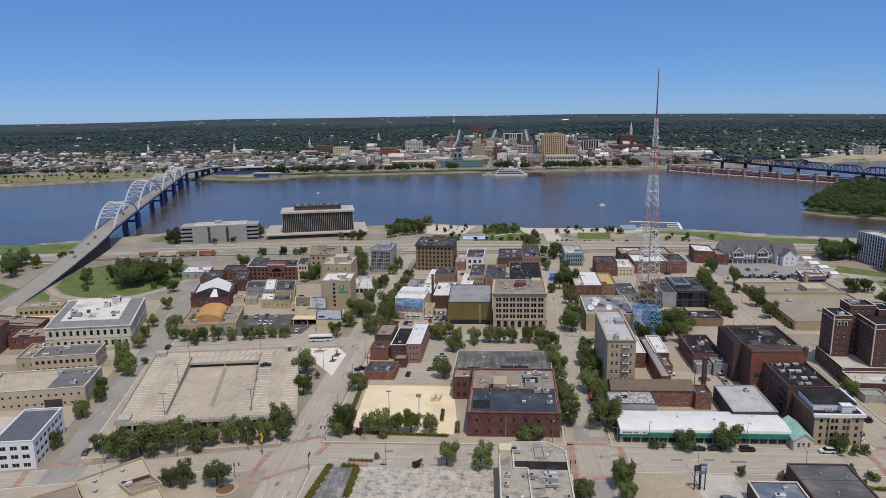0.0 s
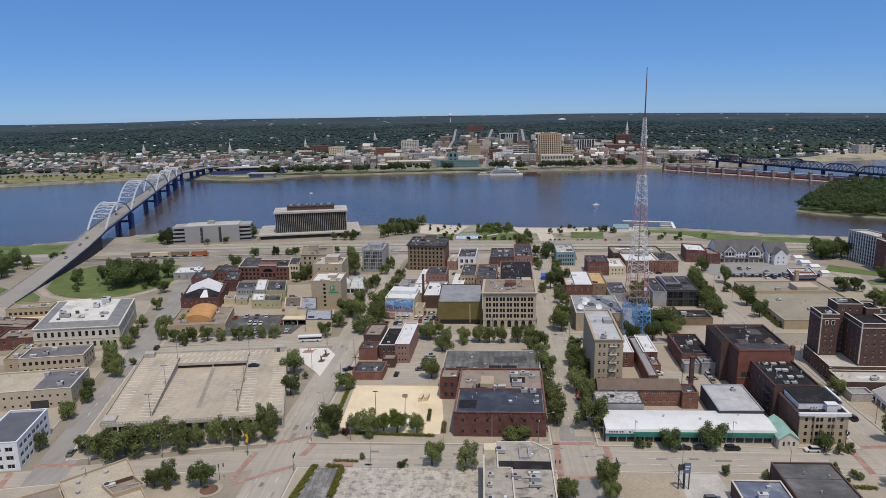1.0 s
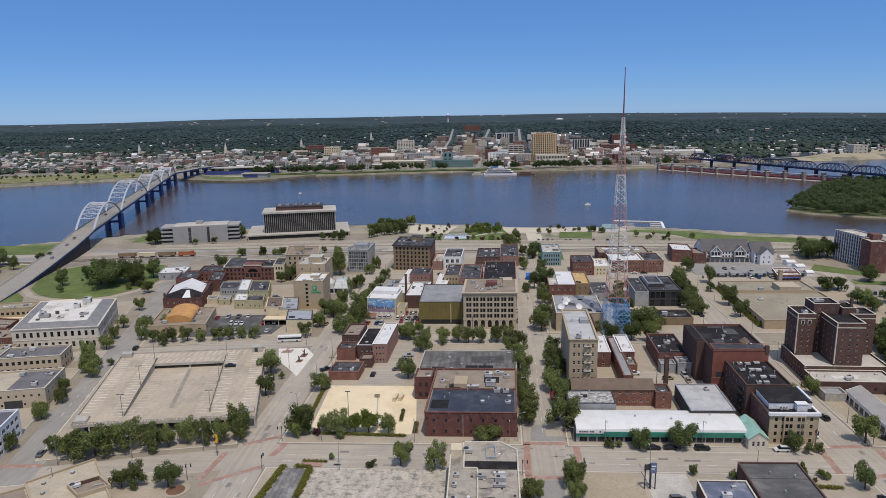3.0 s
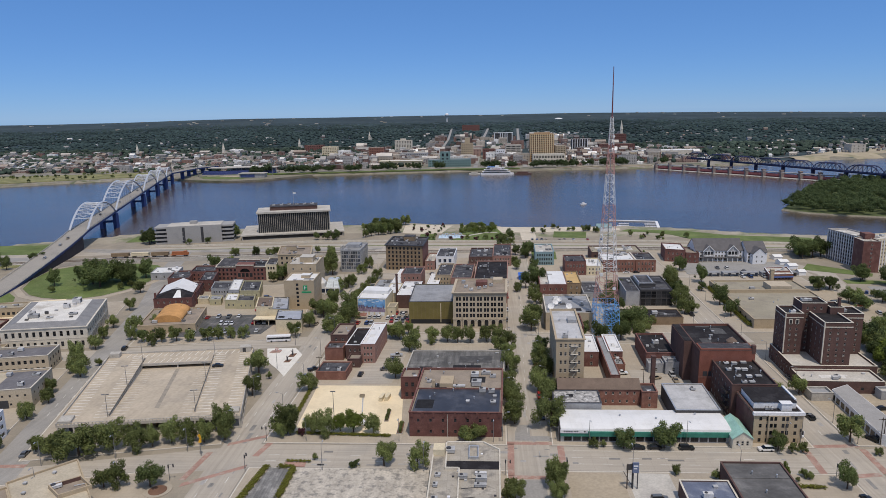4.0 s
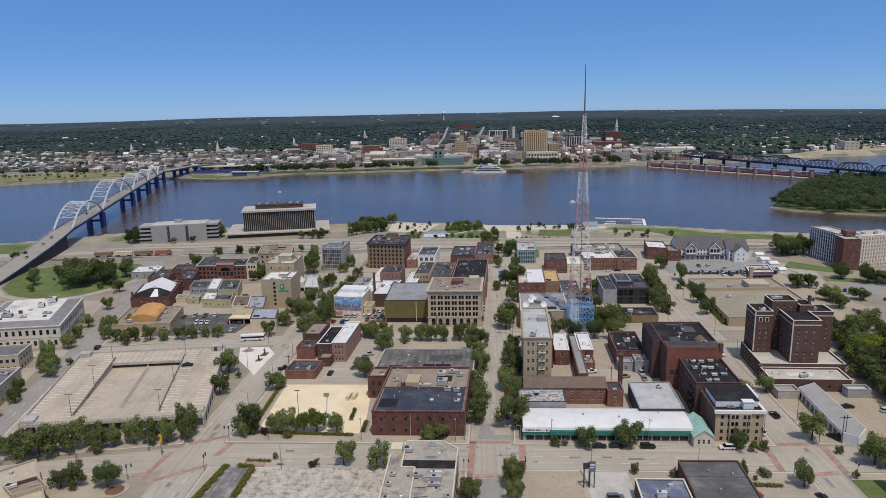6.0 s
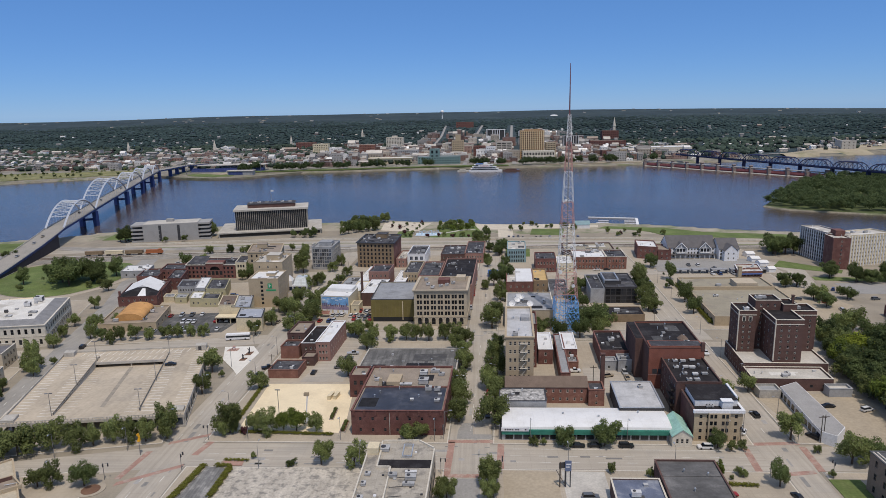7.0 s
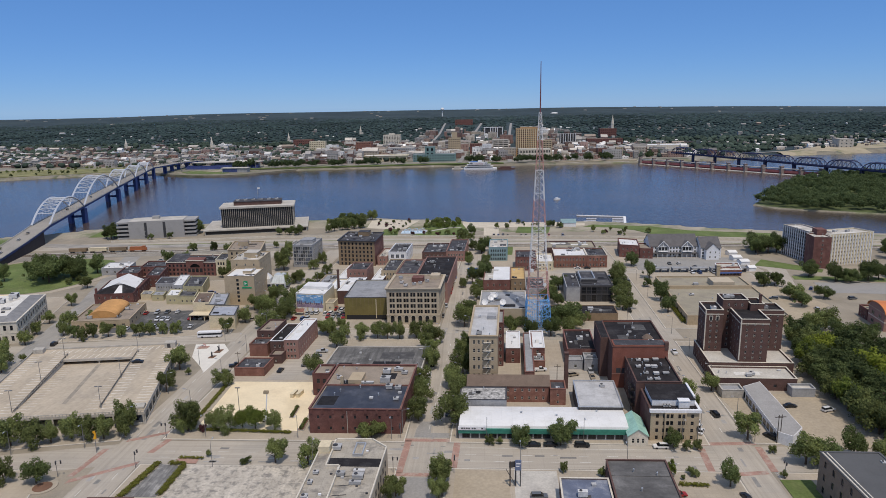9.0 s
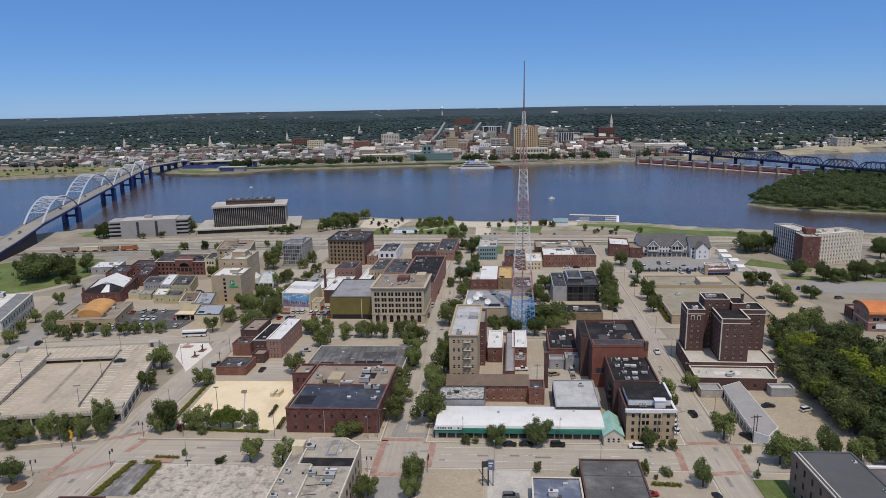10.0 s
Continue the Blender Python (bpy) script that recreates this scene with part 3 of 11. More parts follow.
# ---- streets ----
def strip(name, line, width, mat, z0, z1, label, category):
    """A street along a line of points, of even width."""
    left, right = [], []
    for i, p in enumerate(line):
        a, b = line[max(0, i - 1)], line[min(len(line) - 1, i + 1)]
        d = (Vector(b) - Vector(a)).normalized()
        nrm = Vector((-d.y, d.x))
        left.append(Vector(p) + nrm * width / 2)
        right.append(Vector(p) - nrm * width / 2)
    s = Shape()
    for i in range(len(line) - 1):
        s.prism([right[i], right[i + 1], left[i + 1], left[i]], z0, z1)
    return solid(name, s, mat, label, category, kind="structure")


def main_x(y):
    return 36 + 0.047 * (y - 215)


def brady_x(y):
    return 135.5 + 0.03 * (y - 215)


def rip_x(y):
    return -140.5 - 0.24 * (y - 220)


HARR = -61.5
strip("road_fourth", [(-62, 197.5), (60, 198), (420, 199)], 15, M_CONC, -0.2, 0.012, "pale concrete city street with worn lanes", "road")
strip("road_fourth_west", [(-62, 196.5), (-150, 176), (-320, 150)], 14, M_CONC, -0.2, 0.020, "pale concrete city street with worn lanes", "road")
strip("road_third", [(-62, 312), (60, 313), (150, 314)], 14, M_CONC, -0.2, 0.012, "pale concrete city street with worn lanes", "road")
strip("road_third_west", [(-62, 309), (-153, 290), (-330, 262)], 13, M_CONC, -0.2, 0.020, "pale concrete city street with worn lanes", "road")
strip("road_second", [(-210, 437), (0, 438), (160, 440), (240, 442)], 14, M_CONC, -0.2, 0.012, "pale concrete street lined with trees", "road")
strip("road_riverfront", [(-420, 500), (-262, 528), (-73, 545), (159, 536), (420, 508)], 22, M_CONC, -0.2, 0.028, "wide pale riverside road", "road")
strip("road_harrison", [(-60, 90), (HARR, 215), (-60, 300), (-61, 370), (-58, 540)], 13, M_CONC_Y, -0.2, 0.036, "wide pale street with faded lane lines", "road")
strip("road_main", [(main_x(90), 90), (main_x(545), 545)], 14, M_CONC_Y, -0.2, 0.036, "pale street between shade trees", "road")
strip("road_brady", [(brady_x(90), 90), (brady_x(535), 535)], 13, M_CONC_Y, -0.2, 0.036, "pale street with parked cars", "road")
M_GREYSTREET = material("grey_asphalt_street", (0.30, 0.285, 0.262), 0.9, scale=0.05, var=0.12, fine=2.0, fvar=0.08, stain=(0.24, 0.23, 0.215), stain_amt=0.6, stain_scale=0.06, streak=(0.5, 0.05, 0.12))
strip("road_ripley", [(rip_x(60), 60), (rip_x(370), 370), (-205, 455), (-222, 520)], 12, M_GREYSTREET, -0.2, 0.036, "grey asphalt street beside the parking ramp", "road")
strip("road_diagonal", [(232, 485), (250, 440), (232, 380), (214, 330), (205, 250), (206, 120)], 12, M_CONC_Y, -0.2, 0.030, "pale street at the edge of the woods", "road")


# gutter tone: grime, plus the kerb's shade put into the colour
M_GUTTER = material("gutter_grime_and_shade", (0.27, 0.25, 0.22), 0.95, scale=0.2, var=0.2, fine=2.0, fvar=0.15)
M_KERB = material("kerb_concrete", (0.56, 0.52, 0.45), 0.9, scale=0.3, var=0.12, fine=3.0)


def block(x0, y0, w, d, G=GRID, mat=M_WALK, label="raised pale concrete pavement with kerb"):
    sheet("gutter", quad_at(x0 - 0.45, y0 - 0.45, w + 0.9, d + 0.9, G), -0.2, 0.043, M_GUTTER, "concrete street gutter, dark with dust and painted kerb shade", "gutter")
    sheet("kerb", quad_at(x0, y0, w, d, G), -0.2, 0.14, M_KERB, "pale concrete kerb round the block", "kerb")
    return sheet("pavement", quad_at(x0 + 0.35, y0 + 0.35, w - 0.7, d - 0.7, G), -0.2, 0.15, mat, label, "pavement")


block(-54.5, 206, 83.0, 99, (0, -1.6))
block(43.6, 206, 85.0, 99, (0, -2.4))
block(-54.0, 320.5, 87.0, 109, (0, -2.4))
block(48.5, 320.5, 84.0, 111, (0, -2.2))
block(-51.0, 446, 90.0, 86, (0, -2.7))
block(54.0, 448, 85.0, 80, (0, -2.2))
block(142.5, 207.5, 56.0, 96, (0, -1.5))
block(145.5, 321.5, 80.0, 110, (0, -2))
block(150.0, 450, 90.0, 70, (0, 0))
block(-54.0, 90, 82.0, 100, (0, 0))
block(41.0, 90, 87.0, 100, (0, -1.5))
block(140.0, 90, 60.0, 100, (0, -1.5))
block(-131.5, 192, 64.0, 88, (11.5, 13.5))
block(-215, 178, 72.0, 84, (10, 14))
block(-152, 299, 82.0, 110, (9, 9.0))
block(-260, 292, 88.0, 75, (9.5, 16))
block(-150, 120, 82.0, 52, (12, 13.5))

# ---- lots and open ground ----
M_PLAZA = material("white_plaza_paving", (0.68, 0.65, 0.59), 0.9, scale=0.2, var=0.07, fine=2.0, fvar=0.05, joint=(2.5, 0.06, 0.85, 0.96))
M_PLAZATAN = material("tan_plaza_paving", (0.56, 0.50, 0.40), 0.9, scale=0.2, var=0.09, fine=2.0, fvar=0.06, joint=(2.5, 0.06, 0.85, 0.94))
sheet("sand_yard", [(-46, 214.5), (-8, 212.5), (-11.5, 254), (-47, 254)], 0.1, 0.19, M_SAND, "fenced yard of pale yellow sand", "yard")
sheet("lot_dark", [(-49.6, 172), (-40.2, 172), (-40.3, 189), (-47.2, 190)], 0.1, 0.19, material("faded_asphalt", (0.17, 0.167, 0.162), 0.9, scale=0.2, var=0.2, fine=2.0, fvar=0.12, stain=(0.30, 0.29, 0.275), stain_amt=0.7, stain_scale=0.3, streak=(1.2, 0.06, 0.35)), "small dark asphalt lot with hedge border", "parking lot")
sheet("lot_worn", [(-38.6, 140), (4.5, 140), (3.5, 190.0), (-38.4, 189.5)], 0.1, 0.19, M_WORN, "blotched grey concrete lot, empty", "parking lot")
sheet("dirt_lot", [(45.6, 150), (62.5, 150), (62.4, 188.6), (46.2, 189.2)], 0.1, 0.19, M_TAN, "bare tan dirt lot", "lot")
sheet("lot_corner", [(63.5, 150), (76, 150), (77, 189), (64, 189)], 0.1, 0.186, M_PALEROOF, "pale concrete lot beside a flat roof", "parking lot")
sheet("lot_cars", [(-139, 312), (-92, 318), (-88, 346), (-106, 351), (-138, 347)], 0.16, 0.20, M_ASPH, "dark asphalt parking lot full of cars", "parking lot")
sheet("lot_alley", [(81.5, 243), (104, 244), (104, 270), (83, 272)], 0.1, 0.19, M_CONC, "pale concrete yard between brick buildings", "yard")
sheet("lot_side", [(-35, 256), (-17, 256), (-13, 305), (-28, 305)], 0.1, 0.19, M_CONC, "pale side lot with a few cars", "parking lot")
sheet("lot_mural", [(-31, 335), (-16.5, 335), (-15.5, 360), (-29, 360)], 0.1, 0.19, M_CONC, "pale lot with parked cars", "parking lot")
sheet("lot_white", [(160, 440), (232, 438), (238, 476), (162, 477)], 0.1, 0.19, M_LOTGREY, "pale grey parking lot by the river houses", "parking lot")
sheet("lot_tan", [(190, 400), (232, 398), (244, 360), (215, 335), (195, 345)], 0.1, 0.17, M_TAN, "tan paved lot", "parking lot")
sheet("lot_east", [(255, 385), (420, 372), (430, 400), (258, 408)], -0.1, 0.05, M_LOTGREY, "wide grey parking lot", "parking lot")
sheet("lot_woods", [(158, 204), (180, 205), (184, 245), (161, 246)], 0.1, 0.19, M_TAN, "tan gravel lot under trees", "parking lot")
sheet("lot_hotel", [(146, 226), (156, 226), (150, 250), (143.5, 250)], 0.1, 0.186, M_TAN, "tan paved strip beside low shop", "lot")
sheet("plaza", [(-81.9, 297), (-76.9, 281), (-67.8, 269), (-64, 263), (-62.8, 289), (-68.3, 298)], 0.1, 0.19, M_PLAZA, "small white plaza with sculpture beds", "plaza")
sheet("lawn", [(-281, 408), (-291, 431), (-296, 460), (-283, 476), (-262, 481), (-240, 481), (-222, 475), (-211, 463), (-206, 445), (-205, 426), (-209, 407), (-218, 391), (-229, 385), (-241, 384), (-254, 387), (-266, 393)], -0.1, 0.12, M_GRASS, "round grass park beside the bridge ramp", "grass")
sheet("lawn", [(-330, 420), (-303, 404), (-286, 374), (-292, 362), (-322, 380), (-345, 410)], -0.1, 0.12, M_GRASS, "grass verge by the bridge ramp", "grass")
sheet("lawn", [(-279, 373), (-266, 378), (-272, 388), (-283, 398)], -0.1, 0.13, M_GRASS, "small grass island", "grass")
sheet("lawn", [(-480, 505), (-396, 511), (-340, 518), (-346, 546), (-356, 556), (-480, 548)], -0.1, 0.12, M_GRASS, "grass by the river", "grass")
sheet("lawn", [(-296, 566), (-262, 568), (-262, 592), (-300, 596)], -0.1, 0.12, M_GRASS, "grass by the river", "grass")
sheet("lawn", [(-9, 563.5), (44, 560.5), (44, 584), (35.5, 632), (6, 636), (3, 598), (10, 586)], -0.1, 0.14, M_GRASS, "riverside park lawn", "grass")
sheet("lawn", [(85, 576), (113, 572), (118, 602), (89, 605)], -0.1, 0.14, M_GRASS, "riverside park lawn", "grass")
sheet("lawn", [(148, 603), (170, 599), (190, 584), (200, 564), (235, 556), (300, 545), (300, 566), (238, 580), (208, 602), (158, 614)], -0.1, 0.14, M_GRASS, "riverside grass strip", "grass")
sheet("lawn", [(60, 488), (78, 488), (80, 516), (61, 516)], 0.1, 0.19, M_GRASS, "small green lot", "grass")
sheet("lawn", [(250, 415), (420, 395), (425, 405), (252, 424)], -0.1, 0.1, M_GRASS, "long grass strip beside road", "grass")
sheet("lawn", [(240, 452), (275, 432), (280, 440), (252, 470)], -0.1, 0.1, M_GRASS, "grass at the tower block", "grass")
sheet("lawn", [(141, 150), (152, 150), (151, 186), (142, 186)], 0.1, 0.19, M_GRASS, "grass corner strip", "grass")
sheet("lawn", [(190, 196), (330, 170), (300, 215), (252, 246), (224, 268), (197, 296), (192, 250)], -0.1, 0.10, M_GRASS, "shaded lawn under the woods", "grass")
sheet("west_road", [(-480, 480), (-390, 500), (-310, 510), (-306, 497), (-380, 484), (-470, 462)], -0.1, 0.06, M_LOTGREY, "grey riverside road west of bridge", "road")
sheet("lawn", [(-470, 458), (-380, 480), (-322, 490), (-318, 476), (-345, 462), (-360, 445), (-430, 430)], -0.1, 0.09, M_DRYGRASS, "dry grass west of the bridge", "grass")
sheet("path", [(-296, 428), (-293, 431), (-283, 408), (-267, 391), (-254, 385), (-241, 382), (-228, 383), (-216, 390), (-207, 406), (-203, 426), (-204, 446), (-209, 465), (-206, 466), (-200, 447), (-199, 425), (-203, 404), (-213, 386), (-226, 379), (-241, 378), (-256, 381), (-270, 388), (-286, 405)], -0.1, 0.15, M_WALK, "curving pale path round the park", "path")
sheet("picnic_plaza", [(-51, 602.7), (-33.8, 598.2), (-14.7, 599.3), (-5.9, 641.7), (-52.8, 650.5)], -0.1, 0.15, M_PLAZATAN, "pale tan paved picnic plaza by the river", "pavement")
sheet("lawn", [(-33.5, 567), (-18, 566), (-20, 597.5), (-33.2, 597)], -0.1, 0.14, M_GRASS, "small riverside lawn with young trees", "grass")
sheet("path", [(3, 590), (10.4, 585.6), (26, 599), (37, 601), (37, 604), (24, 602.5), (10, 589)], 0.0, 0.16, M_PALEROOF, "pale winding path across the lawn", "path")
sheet("promenade", [(37.5, 603), (71, 601), (128, 607), (150, 609), (152, 621), (110, 629), (72, 627), (38, 632)], -0.1, 0.13, M_PLAZATAN, "pale paved riverside promenade", "pavement")
sheet("promenade", [(57, 562), (70, 562), (71, 600.6), (57.5, 601)], -0.1, 0.125, M_PLAZATAN, "pale paved walk leading to the river", "pavement")
sheet("track_bed", [(-420, 462), (-260, 493), (-80, 511), (160, 521), (400, 494), (400, 506), (160, 533), (-80, 523), (-260, 505), (-420, 476)], -0.1, 0.1, M_PALEROOF, "pale ballast of a riverside railway", "railway")

sheet("street_patch", [(31.4, 209.2), (36.8, 209.2), (36.9, 220.8), (33.0, 220.6), (31.6, 215.0)], 0.0, 0.046, M_LOTGREY, "grey asphalt patch on pale street", "road patch")
sheet("street_patch", [(36.8, 209.2), (43.2, 209.2), (43.3, 212.4), (36.9, 212.4)], 0.0, 0.0465, M_LOTGREY, "grey asphalt patch on pale street", "road patch")
sheet("street_bay", [(31.0, 140.0), (38.6, 140.0), (39.2, 184.6), (31.0, 184.6)], 0.0, 0.046, M_LOTGREY, "grey asphalt parking bay in street", "parking bay")

# crossings of red brick paving
for x0, y0, w, d, G in ((27.8, 187, 2.2, 20, GRID), (44.2, 187, 2.2, 20, GRID), (28.5, 206.4, 17, 2.0, (0, 0)), (26.5, 185.2, 17, 2.0, (0, 0)),
                        (122.6, 189, 2.2, 15, (0, -5)), (141.4, 190.5, 2.2, 15, (0, -4)), (125.6, 205.8, 18, 2.0, (3, 0)), (122.6, 186.6, 18, 2.0, (8, 0)),
                        (-66.2, 203.6, 14, 2.0, (28, 0)), (-55.4, 197.0, 2.2, 12, (0, -14)), (-73.4, 182.4, 2.0, 17, (0, -7)), (-71.6, 178.4, 20, 2.2, (34, 0)), (-140.2, 187.6, 13.2, 2.0, (3, 0)), (-141.2, 169.0, 2.0, 16, (0, 16))):
    sheet("crossing", quad_at(x0, y0, w, d, G), 0.0, 0.052, M_REDPAVE, "faded red brick pedestrian crossing", "crossing")

# lane lines
lines = Shape()
for yy in range(100, 300, 9):
    if not 184 < yy < 208:
        for off in (-3.1, 3.1):
            lines.prism(quad_at(HARR + off, yy, 0.16, 3.4, (0, 0)), 0.03, 0.048)
for xx in range(-50, 128, 9):
    for off in (194.4, 198.2):
        if not 26 < xx < 48:
            lines.prism(quad_at(xx, off, 3.4, 0.16, (0, 0)), 0.006, 0.026)
for xx in range(50, 124, 3):
    lines.prism(quad_at(xx, 202.6, 2.9, 0.14, (0, 0)), 0.006, 0.026)
for yy in range(215, 440, 9):
    for cx in (main_x, brady_x):
        if not 303 < yy < 322:
            lines.prism(quad_at(cx(yy), yy, 0.16, 3.2), 0.03, 0.048)
for yy in range(225, 285, 8):
    for off in (-1.9, 1.9):
        lines.prism(quad_at(rip_x(yy) + off, yy, 0.16, 3.0, WEST), 0.03, 0.048)
solid("lane_markings", lines, M_PAINT, "faded white painted lane lines on the streets", "road marking", kind="stuff")

# worn patches and tar seams on the carriageways
patches = Shape()
patch_rng = random.Random(61)
for i in range(150):
    k = i % 5
    if k == 0:
        px, py, pw, pd = patch_rng.uniform(-50, 125), patch_rng.uniform(191.5, 204), patch_rng.uniform(1.2, 6), patch_rng.uniform(0.4, 1.6)
    elif k == 1:
        py = patch_rng.uniform(100, 430)
        px, pw, pd = main_x(py) + patch_rng.uniform(-6, 5), patch_rng.uniform(0.4, 1.6), patch_rng.uniform(1.5, 7)
    elif k == 2:
        py = patch_rng.uniform(100, 430)
        px, pw, pd = brady_x(py) + patch_rng.uniform(-5.6, 4.4), patch_rng.uniform(0.4, 1.6), patch_rng.uniform(1.5, 7)
    elif k == 3:
        px, py, pw, pd = patch_rng.uniform(-50, 140), patch_rng.uniform(307, 318), patch_rng.uniform(1.5, 6), patch_rng.uniform(0.4, 1.5)
    else:
        px, py, pw, pd = HARR + patch_rng.uniform(-5, 4), patch_rng.uniform(110, 420), patch_rng.uniform(0.4, 1.6), patch_rng.uniform(1.5, 8)
    patches.prism(quad_at(px, py, pw, pd, (0, -2)), 0.0, 0.041)
solid("road_patches", patches, material("road_patch_asphalt", (0.27, 0.26, 0.245), 0.9, isle=0.35, scale=0.4, var=0.15, fine=2.0), "dark repair patches and seams on streets", "road patch", kind="stuff")

# ---- buildings of the near blocks ----
b = building("brick_office", "two-storey maroon brick office with dark flat roof", -4.8, 211.3, 31.7, 39.7, 9.2, M_BRICK2, M_BROWNROOF, 2, 7, 0, 8, 0.85, 1.15, "dark", units=0, vents=6, seed=1, coping=M_BRICK, cornice=0.1)
part("roof_membrane", Shape().box(0.8, 30.9, 0.8, 20.5, 8.4, 8.56).skew(), material("glossy_blue_black_roof", (0.042, 0.044, 0.055), 0.5, scale=0.2, var=0.25, fine=1.5, fvar=0.12, stain=(0.085, 0.087, 0.10), stain_amt=0.7, stain_scale=0.16, spec=0.5), b, "blue-black tar roof sheet")
part("parapet_step", Shape().box(0.4, 31.3, 20.5, 20.9, 8.4, 9.0).skew(), M_BRICK, b)
for px, py, pw, pd, ph in ((24.5, 18.5, 2.4, 2.2, 1.5), (27.8, 18, 2.2, 1.8, 1.3), (22, 24.5, 3.6, 3.0, 2.0), (21, 33.0, 2.8, 2.6, 1.6), (25.2, 35, 3.4, 1.6, 1.2), (28, 32, 2.2, 1.6, 1.2), (3.8, 27, 1.6, 1.6, 1.1), (15.5, 22.8, 4.5, 1.2, 0.8), (28.6, 9, 1.8, 1.6, 0.9)):
    rooftop_unit(b, px, py, 8.5, pw, pd, ph, GRID)
part("roof_house", Shape().box(8.2, 13.2, 22.5, 30, 8.4, 10.0).skew(), M_TANBRICK, b)
for i in range(9):
    part("corbel", Shape().box(0.5 + i * 3.75, 1.3 + i * 3.75, -0.25, 0, 7.4, 8.9).skew(), M_BRICK2, b)
part("downpipe", Shape().tube((13.2, -0.12, 0), (13.2, -0.12, 8.4), 0.09, n=6).skew(), M_FRAME, b)
part("chimney", Shape().box(5.6, 6.6, 21.5, 22.5, 8.4, 11.6).skew(), M_TANBRICK, b)
building("brick_office_wing", "maroon brick wing with tall dark windows", -11.1, 241.5, 6.8, 9.3, 9.2, M_BRICK2, M_BROWNROOF, 2, 2, 2, 0, 1.2, 1.8, "dark", seed=2)
M_DECK = material("stained_deck", (0.115, 0.112, 0.108), 0.9, scale=0.1, var=0.2, fine=2.0, fvar=0.1, stain=(0.21, 0.205, 0.195), stain_amt=0.7, stain_scale=0.14, streak=(0.6, 0.06, 0.4))
building("parking_deck", "one-storey deck with stained dark surface", -12.2, 252.5, 41.5, 33.5, 3.6, M_CONCWALL, M_DECK, 1, 0, 0, 0, parapet=0.35, seed=3)

building("brown_roof_house", "three-storey brick house with brown roof", -49.7, 291.5, 8.2, 17, 9.0, M_BROWNBRICK, M_BROWNROOF, 3, 2, 3, 0, 0.9, 1.5, seed=4)
building("red_brick_annex", "red-orange brick box with plain walls", -50.3, 282.0, 8.2, 8.8, 6.0, M_BRICK3, M_DARKROOF, 2, 0, 0, 0, seed=5)
building("dark_roof_shop", "dark-roofed brick shop with white rear porch", -41.2, 283.5, 8.6, 24, 7.0, M_BROWNBRICK, M_TAR, 2, 3, 0, 0, 0.9, 1.3, seed=6, coping=M_WHITE)
building("white_roof_terrace", "narrow three-storey brick terrace with white roof", -33.4, 279.0, 6.4, 29.8, 9.2, M_PINK, M_WHITEROOF, 3, 3, 0, 9, 0.8, 1.4, seed=7, coping=M_WHITE, parapet=0.35)
building("low_red_garage", "low red brick garage with grey roof", -49.2, 259.8, 12.7, 11.5, 3.8, M_BRICK3, M_DARKROOF, 1, 0, 0, 0, seed=8, parapet=0.4, units=1)
building("terrace_back_porch", "small brick rear extension behind terrace", -38.5, 273.5, 5.5, 7, 4.2, M_BROWNBRICK, M_BROWNROOF, 1, 1, 0, 0, 0.9, 1.2, seed=9)



